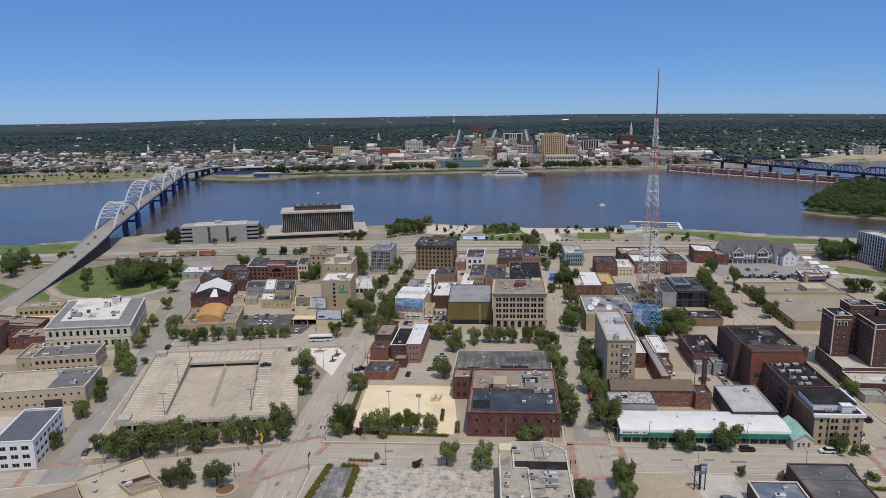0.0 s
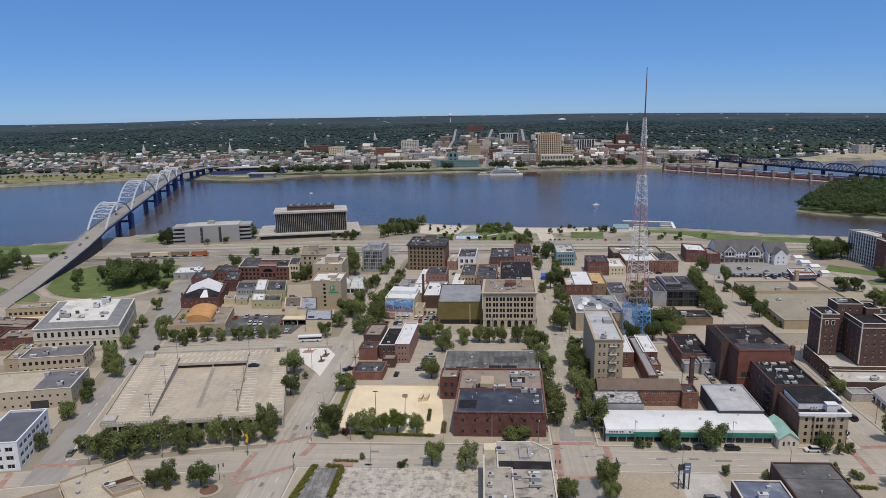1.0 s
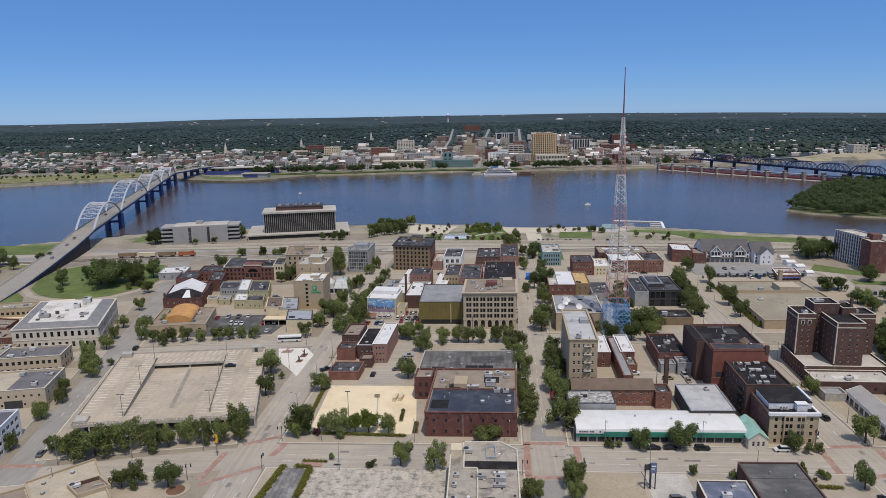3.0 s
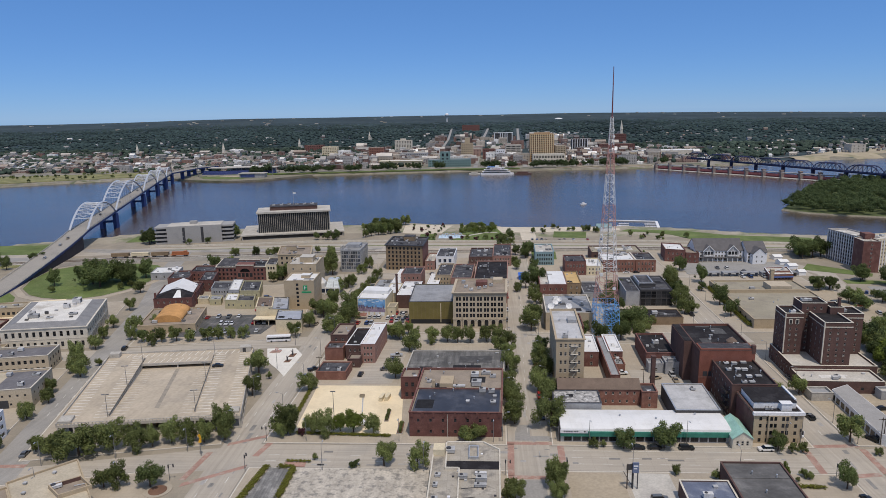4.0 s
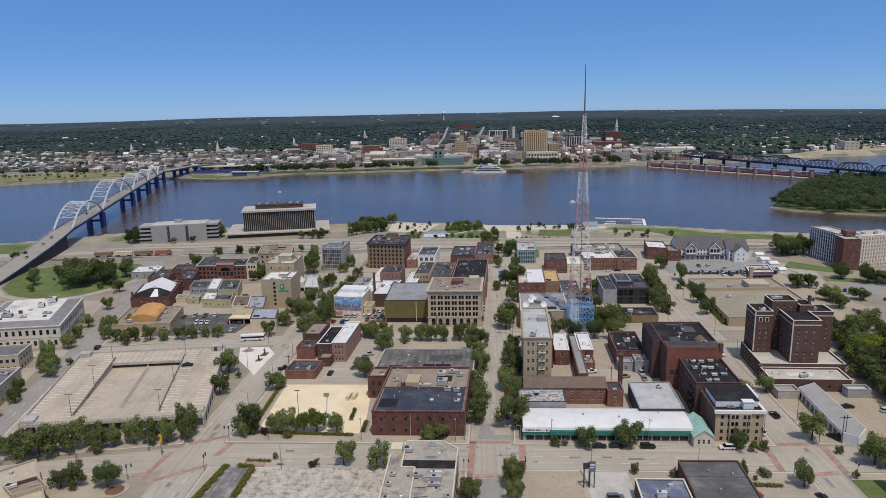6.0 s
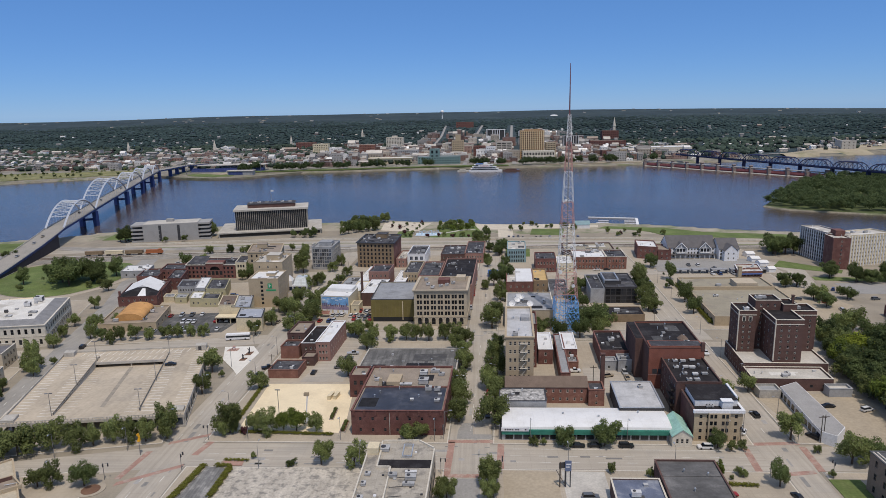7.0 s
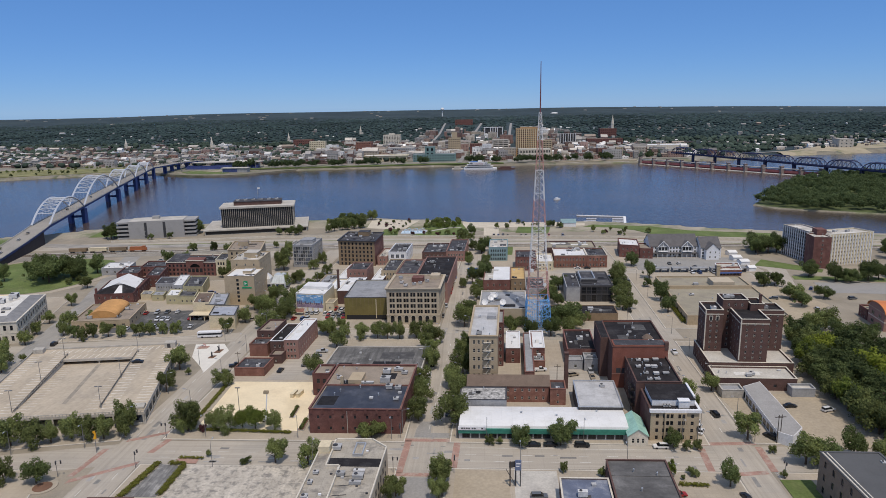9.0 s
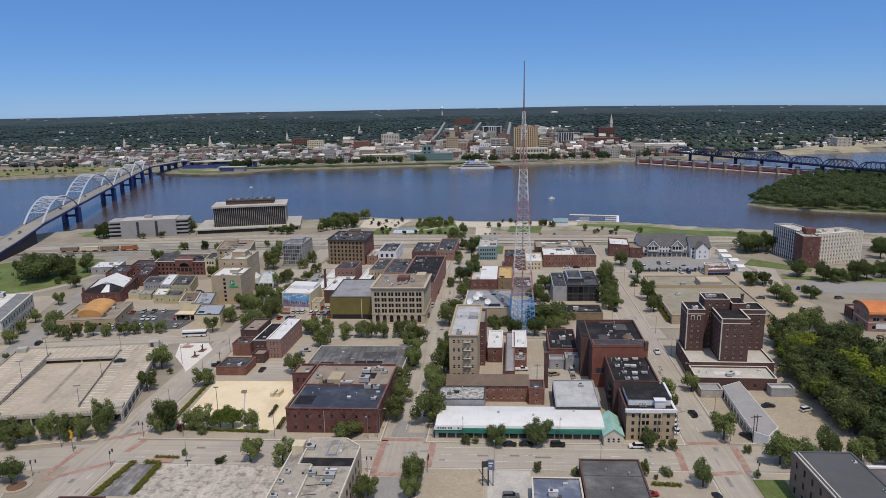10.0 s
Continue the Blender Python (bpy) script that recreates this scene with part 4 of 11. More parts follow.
def stone_office():
    """Four window storeys in pairs over an arcaded base, with cornice."""
    x, y, w, d, h = 6.2, 327.0, 27.0, 28.0, 19.5
    root = thing("stone_office", x, y, 0, "buff limestone office block with arcaded ground floor", "building")
    s = Shape()
    rows = [(6.05 + 2.95 * i, 8.05 + 2.95 * i) for i in range(4)]
    base = [(1.0, 3.9)]
    holes = []
    for o, u, nr, ln, bays, turn in (((0, 0), (1, 0), (0, -1), w, 7, 0), ((w, 0), (0, 1), (1, 0), d, 7, 90 - 2.7), ((0, d), (0, -1), (-1, 0), d, 7, -92.7)):
        step = (ln - 2.0) / bays
        cols = []
        for i in range(bays):
            c = 1.0 + step * (i + 0.5)
            cols += [(c - 1.32, c - 0.12), (c + 0.12, c + 1.32)]
        holes += [(*q, turn) for q in facade(s, o, u, nr, ln, 5.2, h, cols, rows, 0.3)]
        holes += [(*q, turn) for q in facade(s, o, u, nr, ln, -0.3, 5.2, [(1.0 + step * (i + 0.5) - 1.0, 1.0 + step * (i + 0.5) + 1.0) for i in range(bays)], base, 0.5)]
    s.poly([(w, d, -0.3), (0, d, -0.3), (0, d, h), (w, d, h)])
    for x0, x1, y0, y1 in ((0, w, 0, 0.5), (0, w, d - 0.5, d), (0, 0.5, 0.5, d - 0.5), (w - 0.5, w, 0.5, d - 0.5)):
        s.box(x0 + 0.01, x1 - 0.01, y0 + 0.01, y1 - 0.01, h - 1.0, h - 0.001)
    part("wall", s.skew(), M_STONE, root)
    part("roof", Shape().box(0.45, w - 0.45, 0.45, d - 0.45, h - 1.2, h - 0.8).skew(), M_BROWNROOF, root)
    for nm, z0, z1, e in (("cornice", h - 0.9, h - 0.35, 0.55), ("cornice", h - 0.35, h + 0.05, 0.8), ("string_course", 5.0, 5.45, 0.25), ("string_course", 17.4, 17.65, 0.15)):
        c = Shape()
        for x0, x1, y0, y1 in ((-e, w + e, -e, 0.02), (-e, 0.02, 0.02, d), (w - 0.02, w + e, 0.02, d)):
            c.box(x0, x1, y0, y1, z0, z1)
        part(nm, c.skew(), M_STONE, root)
    for i in range(8):
        u = 1.0 + (w - 2) / 7 * i
        part("pilaster", Shape().box(u - 0.35, u + 0.35, -0.16, 0.02, 5.45, 17.4).skew(), M_STONE, root)
    for i in range(7):
        c = 1.0 + (w - 2) / 7 * (i + 0.5)
        a = Shape()
        for k in range(9):
            t0, t1 = math.pi * k / 9, math.pi * (k + 1) / 9
            a.poly([(c + math.cos(t0) * 1.0, -0.02, 3.9 + math.sin(t0) * 0.9), (c + math.cos(t0) * 1.35, -0.12, 3.9 + math.sin(t0) * 1.2),
                    (c + math.cos(t1) * 1.35, -0.12, 3.9 + math.sin(t1) * 1.2), (c + math.cos(t1) * 1.0, -0.02, 3.9 + math.sin(t1) * 0.9)])
            a.poly([(c, -0.03, 3.9), (c + math.cos(t0), -0.03, 3.9 + math.sin(t0) * 0.9), (c + math.cos(t1), -0.03, 3.9 + math.sin(t1) * 0.9)], 1)
        part("arch", a.skew(), [M_PALESTONE, M_GLASS], root)
    for (hx, hy, hz), hw, hh, turn in holes:
        ob = new("window", window_mesh(hw, hh, "dark"))
        ob.parent = root
        ob.matrix_basis = pose(hx + hy * math.sin(radians(2.7)), hy * math.cos(radians(2.7)), hz, 0, 0, turn)
    part("roof_house", Shape().box(11, 17, 14, 20, h - 0.8, h + 1.6).skew(), M_BRICK, root)
    part("roof_house", Shape().box(20, 25, 21, 27, h - 0.8, h + 1.2).skew(), M_STONE, root)
    for px, py in ((6, 12), (9, 6), (13, 9), (16, 11), (19, 15)):
        rooftop_unit(root, px, py, h - 0.8, 1.8, 1.6, 1.3, GRID)
    part("water_tank", Shape().tube((4, 21, h - 0.8), (4, 21, h + 0.8), 1.1, n=12).skew(), M_METAL, root)


stone_office()
g = building("gold_theatre", "plain hall with olive-gold screen wall and grey roof", -17.4, 335.0, 23.2, 36, 12.2, M_GOLD, M_GREYROOF, 1, 0, 0, 0, parapet=0.3, seed=12, coping=M_DKFRAME, vents=1, G=(0, 0), clutter=False)
part("screen_fin", Shape().box(16.6, 16.95, -0.25, 0, 1.0, 11.2), M_CREAM, g)
part("entrance_glazing", Shape().box(1, 22, -0.06, 0, 0.2, 2.6), M_GLASS, g)
for i in range(11):
    part("screen_joint", Shape().box(2.1 * i + 0.2, 2.1 * i + 0.26, -0.05, 0, 3.0, 12.0), M_OCHRE, g)
building("dark_roof_block", "long four-storey brick block with black roof", 15.6, 364.5, 20.0, 68, 12, M_PINK, M_TAR, 4, 0, 4, 12, 1.0, 1.5, seed=13, units=2, vents=4)
building("grey_roof_shop", "brick shop with grey roof and tall windows", 2.2, 396.0, 13.0, 38, 9.5, M_PINK, M_DARKROOF, 3, 3, 0, 0, 0.9, 1.5, seed=14, units=1)
building("tan_shop", "tan stone shop front with arched upper windows", -7.6, 401.5, 9.6, 32, 10, M_TANBRICK, M_DARKROOF, 3, 4, 0, 0, 0.9, 1.5, seed=15, units=1)
building("white_roof_shop", "low shop with white membrane roof", -12.2, 391, 7.0, 28, 7.0, M_BROWNBRICK, M_WHITEROOF, 2, 0, 0, 0, seed=16, coping=M_WHITE, parapet=0.3)
building("brick_loft", "three-storey brown brick loft with dark roof", -29.1, 400.5, 12.6, 20, 11, M_PINK, M_DARKROOF, 3, 4, 4, 2, 0.9, 1.5, seed=17)
building("narrow_white_shop", "narrow store with long white roof", -35.0, 398, 6.0, 37, 6.0, M_WHITE, M_WHITEROOF, 2, 0, 0, 0, seed=18, parapet=0.3)
building("white_roof_store", "store with bright white roof and skylights", -27.2, 363, 10.8, 30, 8.0, M_BROWNBRICK, M_WHITEROOF, 2, 0, 0, 3, seed=19, units=2, coping=M_WHITE, parapet=0.3)
building("small_white_store", "small white-roofed building with stained walls", -36.0, 374, 7.4, 22, 6.0, M_CREAM, M_WHITEROOF, 2, 1, 0, 2, 0.9, 1.2, seed=20, parapet=0.3)
building("tan_cube_store", "stepped tan stucco building", -31.0, 349, 4.6, 9, 5.0, M_CREAM, M_TANROOF, 1, 1, 0, 1, 0.9, 1.1, seed=21, parapet=0.3)
building("small_roof_row", "low stores with mixed pale roofs", -46.0, 378, 10.5, 34, 5.0, M_TANBRICK, M_GREYROOF, 1, 0, 0, 0, seed=22, units=2, parapet=0.4)


def mural_building():
    G = (-8, -4)
    r = building("mural_building", "pale block with a blue river mural on its side", -47.6, 350.2, 16.4, 20, 10.2, M_CREAM, M_WHITEROOF, 1, 0, 0, 0, G=G, parapet=0.4, seed=23, coping=M_WHITE)
    s = Shape().box(0.3, 15.8, -0.06, 0, 5.0, 9.6)
    part("mural_sky", s.skew(*G), material("mural_blue", (0.17, 0.36, 0.62), 0.8, scale=0.35, var=0.25, stain=(0.55, 0.65, 0.72), stain_amt=0.8, stain_scale=0.3), r, "painted blue sky and water")
    rng = random.Random(5)
    for i in range(14):
        u = 0.6 + i * 1.07
        part("painted_house", Shape().box(u, u + rng.uniform(0.5, 1.0), -0.09, -0.055, 4.2, 4.6 + rng.uniform(0.3, 1.7)).skew(*G), material("mural_dusk", (0.16, 0.13, 0.22), 0.8, scale=0.6, var=0.4), r)
    s = Shape().box(0.3, 15.8, -0.06, 0, 2.4, 4.2)
    part("mural_band", s.skew(*G), material("mural_purple", (0.28, 0.22, 0.30), 0.8, scale=0.5, var=0.4), r, "painted purple band")
    s = Shape()
    for i in range(5):
        s.box(0.8 + i * 3.1, 2.9 + i * 3.1, -0.07, 0, 0.2, 2.3)
    part("shop_panel", s.skew(*G), M_WHITE, r)
    part("upper_roof", Shape().box(1.0, 15.6, 10, 19.4, 9.7, 11.6).skew(*G), M_WHITEROOF, r)
    for k in range(6):
        part("painted_cloud", Shape().box(1.0 + k * 2.4, 2.6 + k * 2.4, -0.085, -0.055, 7.6 + (k % 3) * 0.5, 8.1 + (k % 3) * 0.5).skew(*G), material("mural_cloud", (0.62, 0.68, 0.72), 0.8), r)


mural_building()

# Main Street corner to the theatre
building("grey_shed", "grey sided shed with weathered metal roof", 46.2, 225.4, 17.0, 11, 6.4, M_GREYWALL, material("flaking_roof", (0.42, 0.41, 0.395), 0.8, scale=0.5, var=0.3, fine=1.6, fvar=0.5, stain=(0.06, 0.06, 0.062), stain_amt=0.9, stain_scale=0.8), 1, 0, 0, 0, seed=31, parapet=0.3, coping=M_DARKROOF)


def gabled(name, label, x, y, w, d, eave, ridge, wall, roof, front=0, back=0, G=GRID, ww=0.9, wh=1.3, storeys=2, along="x", overhang=0.3, style="sash", cat="building", ends=0):
    root = thing(name, x, y, 0, label, cat)
    s = Shape()
    sh = (eave - 0.3) / storeys
    rows = [(0.3 + sh * i + (sh - wh) / 2, 0.3 + sh * i + (sh - wh) / 2 + wh) for i in range(storeys)]
    holes = []
    fc = front if along == "x" else ends
    ec = ends if along == "x" else front
    for o, u, nr, ln, cnt, turn in (((0, 0), (1, 0), (0, -1), w, fc, G[0]), ((w, 0), (0, 1), (1, 0), d, ec, 90 + G[1]), ((0, d), (0, -1), (-1, 0), d, ec, G[1] - 90), ((w, d), (-1, 0), (0, 1), w, back, 180 + G[0])):
        holes += [(*q, turn) for q in facade(s, o, u, nr, ln, -0.3, eave, spread(ln, cnt, ww, 0.8), rows if cnt else [], 0.2)]
    r = Shape()
    e = overhang
    if along == "x":
        for xx in (0, w):
            s.poly([(xx, 0, eave), (xx, d, eave), (xx, d / 2, ridge)])
        for x0, x1 in ((-e, w + e),):
            for a, bb in (((-e, eave - 0.1), (d / 2, ridge)), ((d + e, eave - 0.1), (d / 2, ridge))):
                r.poly([(x0, a[0], a[1]), (x1, a[0], a[1]), (x1, bb[0], bb[1]), (x0, bb[0], bb[1])])
                r.poly([(x0, a[0], a[1] + 0.18), (x1, a[0], a[1] + 0.18), (x1, bb[0], bb[1] + 0.18), (x0, bb[0], bb[1] + 0.18)])
            r.poly([(x0, -e, eave - 0.1), (x1, -e, eave - 0.1), (x1, -e, eave + 0.08), (x0, -e, eave + 0.08)])
    else:
        for yy in (0, d):
            s.poly([(0, yy, eave), (w, yy, eave), (w / 2, yy, ridge)])
        for a, bb in (((-e, eave - 0.1), (w / 2, ridge)), ((w + e, eave - 0.1), (w / 2, ridge))):
            for dz in (0, 0.18):
                r.poly([(a[0], -e, a[1] + dz), (a[0], d + e, a[1] + dz), (bb[0], d + e, bb[1] + dz), (bb[0], -e, bb[1] + dz)])
            r.poly([(a[0], -e, a[1]), (bb[0], -e, bb[1]), (bb[0], -e, bb[1] + 0.18), (a[0], -e, a[1] + 0.18)])
    part("wall", s.skew(*G), wall, root)
    part("roof", r.skew(*G), roof, root)
    ca, sa, cb, sb = math.cos(radians(G[0])), math.sin(radians(G[0])), math.cos(radians(G[1])), math.sin(radians(G[1]))
    for (hx, hy, hz), hw, hh, turn in holes:
        ob = new("window", window_mesh(hw, hh, style))
        ob.parent = root
        ob.matrix_basis = pose(hx * ca - hy * sb, hx * sa + hy * cb, hz, 0, 0, turn)
    return root


gabled("brick_stable", "long red brick building with brown shingle roof", 49.0, 236.9, 30.6, 9.6, 6.6, 9.0, M_BRICK3, M_SHINGLE, front=11, ww=0.8, wh=1.2)
building("brick_end_house", "small red brick end building with dark roof", 79.7, 234.6, 5.8, 8.0, 6.6, M_BRICK3, M_DARKROOF, 2, 1, 0, 0, 0.8, 1.1, seed=32)


def green_store():
    """Long single-storey store: white barrel-flat roof, green fascia, glazed front."""
    x, y, w, d, h = 46.6, 208.6, 56.2, 15.6, 4.6
    root = thing("long_store", x, y, 0, "long white-roofed store with green front fascia", "store")
    s = Shape().box(0, w, 0, d, -0.3, 2.3)
    part("wall", s.skew(), M_GREYWALL, root)
    r = Shape()
    n = 8
    prof = [(0.0, h - 0.9)] + [(0.35 + (d - 0.35) * i / n, h - 0.2 + 0.9 * math.sin(math.pi * (0.12 + 0.88 * i / n))) for i in range(n + 1)]
    for i in range(len(prof) - 1):
        (a, za), (c, zc) = prof[i], prof[i + 1]
        r.poly([(0, a, za), (w, a, za), (w, c, zc), (0, c, zc)])
    for xx in (0, w):
        r.poly([(xx, 0, 2.2)] + [(xx, a, za) for a, za in prof] + [(xx, d, 2.2)])
    r.poly([(0, d, 2.2), (w, d, 2.2), (w, d, prof[-1][1]), (0, d, prof[-1][1])])
    part("roof", r.skew(), M_WHITEROOF, root)
    part("fascia", Shape().box(-0.1, w + 0.1, -0.5, 0.05, 2.3, 3.7).box(-0.1, w + 0.1, -0.35, 0.2, 3.7, 3.95).skew(), M_GREENTRIM, root, "dark green metal fascia")
    for i in range(18):
        u = 1.2 + i * (w - 2.4) / 18
        part("shop_window", Shape().box(u, u + 2.5, -0.07, 0.02, 0.6, 2.15, 0).box(u - 0.05, u + 2.55, -0.1, -0.02, 0.5, 0.62, 1).box(u + 1.2, u + 1.3, -0.1, -0.02, 0.6, 2.15, 1).skew(), [M_GLASS, M_DKFRAME], root)
    # left end skin: shade of that side is put into its dark colour
    part("side_wall", Shape().box(-0.35, 0.0, 0, d, -0.3, 4.8).skew(), M_DARKWALL, root)
    sg = part("sign_board", Shape().box(-0.2, 9.0, -0.75, -0.55, 3.6, 4.9).skew(), M_WHITE, root, "white sign board")
    bars = Shape()
    for k, u in enumerate((0.9, 1.7, 2.5, 3.3, 4.4, 5.2, 7.6)):
        bars.box(u, u + 0.55, -0.8, -0.74, 4.0, 4.5)
    part("sign_lettering", bars.skew(), M_FAN, sg)
    for px, py in ((21, 9), (33, 7), (47, 10.5)):
        vent_pipe(root, px, py, h + 0.5, GRID, 0.25, 0.5)


green_store()
building("white_warehouse", "warehouse with large pale grey membrane roof", 88.2, 221.0, 15.4, 23, 6.0, M_DARKWALL, M_PALEGREYROOF, 1, 0, 0, 0, seed=33, parapet=0.25, coping=M_METAL, units=1, clutter=False)
gabled("copper_roof_house", "small cream stone house with green copper roof", 101.9, 204.9, 6.4, 13.2, 3.6, 6.0, M_PALESTONE, M_COPPER, along="y", ends=3, front=3, ww=0.8, wh=1.6, storeys=1)
a = building("apartment_block", "four-storey tan brick apartment block, dark flat roof", 109.8, 208.7, 15.6, 17.2, 10.8, M_TANBRICK, M_TAR, 4, 6, 4, 4, 0.95, 1.35, "dark", seed=34, clutter=False, parapet=0.35, coping=M_BROWNBRICK, cornice=0.1)
part("front_parapet", Shape().box(-0.5, 16.1, -0.6, 0.4, 10.3, 11.3).skew(), M_WHITE, a, "white front cornice")
part("side_parapet", Shape().box(15.3, 16.1, 0.4, 17.2, 10.3, 11.2).skew(), M_WHITE, a)
part("front_bay", Shape().box(4.4, 11.4, -0.7, -0.02, 0, 10.3).skew(), M_TANBRICK, a)
for zz in (1.2, 3.7, 6.2, 8.6):
    for uu in (4.9, 6.2, 8.7, 10.0):
        part("bay_window", Shape().box(uu, uu + 0.9, -0.78, -0.69, zz, zz + 1.3).skew(), M_GLASS, a)
part("penthouse_wall", Shape().box(1.2, 15.2, 4.6, 16.6, 10.3, 12.6).skew(), M_WHITE, a, "set-back white top storey wall")
part("penthouse_roof", Shape().box(1.0, 15.3, 4.45, 17.0, 12.6, 12.85).skew(), M_TAR, a, "dark tar roof sheet")
part("penthouse_parapet", Shape().box(15.0, 15.7, 6.0, 17.0, 12.3, 13.3).skew(), M_WHITE, a)
part("lift_house", Shape().box(9.6, 13.0, 2.6, 4.6, 10.3, 12.9).box(9.4, 13.2, 2.4, 5.0, 12.9, 13.1).skew(), M_WHITE, a)
for px in (5.0, 5.9, 6.8):
    rooftop_unit(a, px, 3.6, 10.4, 0.7, 0.8, 0.9, GRID)
part("side_wall", Shape().box(-0.12, 0, 0.4, 17, -0.2, 10.2).skew(), M_BRICK2, a)
a2 = building("brick_apartment_house", "dark-roofed rear apartment wing with many roof units", 109.0, 226.5, 15.8, 25.0, 13.2, M_BROWNBRICK, M_TAR, 4, 0, 6, 5, 0.95, 1.4, seed=35, vents=8, clutter=False)
for i, (px, py) in enumerate(((4.6, 21.5), (7.4, 20.8), (11.2, 22.0), (3.4, 14.8), (7.0, 15.2), (9.2, 14.6), (5.0, 8.8), (8.6, 8.0), (12.2, 8.6), (5.2, 3.0), (8.0, 3.2))):
    rooftop_unit(a2, px, py, 12.5, 1.7 + 0.2 * (i % 3), 1.4, 0.8 + 0.15 * (i % 2), GRID, i % 3)
for i in range(3):
    z = 3.0 + 2.9 * i
    part("fire_escape", Shape().box(-1.3, 0, 2.0, 8.5, z, z + 0.12).box(-1.3, -1.24, 2.0, 8.5, z + 0.1, z + 1.0).box(-1.3, 0, 2.0, 2.08, z, z + 1.0).tube((-1.1, 2.4, z - 2.8), (-0.4, 8.0, z), 0.09, n=4).skew(), M_TIMBER, a2)


def beige_tower():
    root = building("beige_tower", "six-storey tan brick corner building, grey roof", 49.6, 250.0, 11.0, 40, 21.8, M_TANBRICK, M_PALEGREYROOF, 6, 5, 10, 6, 0.95, 1.6, seed=36, vents=4, units=1, cornice=0.3, coping=M_TANBRICK, clutter=False)
    building("brick_tower_wing", "red brick rear wing with stacked windows", 61.2, 272.0, 2.6, 18, 19.6, M_BRICK2, M_GREYROOF, 6, 1, 0, 6, 0.9, 1.5, seed=37)
    for i in range(6):
        z = 2.0 + 3.4 * i
        s = Shape().box(5.6, 8.6, -1.0, -0.02, z, z + 0.1).box(5.6, 8.6, -1.0, -0.95, z + 0.9, z + 0.97)
        for k in range(7):
            s.box(5.6 + k * 0.49, 5.64 + k * 0.49, -1.0, -0.95, z, z + 0.95)
        if i:
            s.tube((8.3, -0.5, z), (5.9, -0.5, z - 3.4), 0.12, n=4)
        part("fire_escape", s.skew(), M_FRAME, root, "pale iron fire escape landing and stair")
    part("roof_house", Shape().box(6.3, 10, 22, 27, 21, 22.6).skew(), M_GREYWALL, root)


beige_tower()
building("white_strip_house", "narrow brick building with white roof", 64.9, 275.6, 6.2, 22, 7.0, M_BRICK, M_WHITEROOF, 2, 1, 0, 0, seed=38, parapet=0.3, coping=M_WHITE)
building("grey_strip_house", "narrow brick building with grey roof", 71.6, 252.0, 3.8, 46, 6.0, M_BRICK, M_GREYROOF, 2, 0, 0, 3, seed=39, parapet=0.3)
building("white_strip_house", "narrow brick building with white roof", 75.7, 278.3, 6.2, 22, 6.2, M_BRICK, M_WHITEROOF, 2, 1, 0, 0, seed=40, parapet=0.3, coping=M_WHITE)
building("low_brick_annex", "low brick annex with plant on its roof", 75.7, 270.0, 5.6, 8.0, 3.4, M_BRICK3, M_GREYROOF, 1, 0, 0, 0, seed=41, units=3)
building("dark_garage", "brick garage with large black roof", 91.1, 274.3, 12.4, 25.6, 7.0, M_BRICK, M_TAR, 2, 0, 0, 0, seed=42, units=1, vents=2)
building("grey_annex", "grey painted annex with roller door", 90.8, 268.6, 6.2, 5.4, 4.4, M_GREYWALL, M_GREYROOF, 1, 1, 0, 0, 1.2, 1.4, seed=43)
building("grey_annex", "grey painted annex with roof plant", 97.3, 267.0, 6.8, 7.0, 5.6, M_GREYWALL, M_GREYROOF, 1, 1, 0, 0, 1.2, 1.4, seed=44, units=2)
solid("chimney", Shape().box(-0.75, 0.75, -0.75, 0.75, -0.2, 14.6).box(-0.9, 0.9, -0.9, 0.9, 14.6, 15.0), M_BROWNBRICK, "square dark brick chimney stack beside the brick yard", "chimney", (87.5, 250, 0))
M_THEATRE = material("theatre_red_brick", (0.215, 0.082, 0.058), 0.9, scale=0.3, var=0.2, fine=4.0, fvar=0.18, stain=(0.16, 0.07, 0.055), stain_amt=0.6, stain_scale=0.15)
th = building("brick_theatre", "tall windowless red brick theatre with black roof", 105.3, 250.5, 21.2, 33, 17.0, M_THEATRE, M_TAR, 1, 0, 0, 0, seed=45, vents=4, units=1, coping=M_BROWNBRICK)
part("stage_block", Shape().box(0.3, 20.9, 0.3, 7.0, 16.3, 17.6, 0).box(0.9, 20.3, 0.9, 6.5, 17.3, 17.66, 1).skew(), [M_THEATRE, M_DARKROOF], th)
part("roof_vent_dome", Shape().tube((15, 9.5, 16.3), (15, 9.5, 17.6), 2.4, 2.2, n=14).tube((15, 9.5, 17.6), (15, 9.5, 18.9), 2.2, 0.8, n=14).skew(), M_SHINGLE, th)
# left side of the red theatre: shade put in as darker brown brick
part("side_wall", Shape().box(-0.1, 0.0, 0.2, 32.6, -0.2, 16.6).skew(), M_BROWNBRICK, th)
part("auditorium_wing", Shape().box(-3.2, -0.12, 11.0, 32.6, -0.2, 16.9, 0).box(-3.0, 0.3, 11.3, 32.3, 16.9, 17.05, 1).skew(), [M_BROWNBRICK, M_TAR], th)
for u in (1.6, 3.7):
    part("stair_window", Shape().box(u, u + 1.8, -0.08, 0, 6.4, 8.4).skew(), M_DKFRAME, th)
part("string_course", Shape().box(-0.05, 21.2, -0.06, 0, 5.9, 6.15).skew(), M_PINK, th)
part("parapet_pier", Shape().box(19.9, 21.3, -0.15, 1.4, 15.8, 19.0).skew(), M_BROWNBRICK, th)


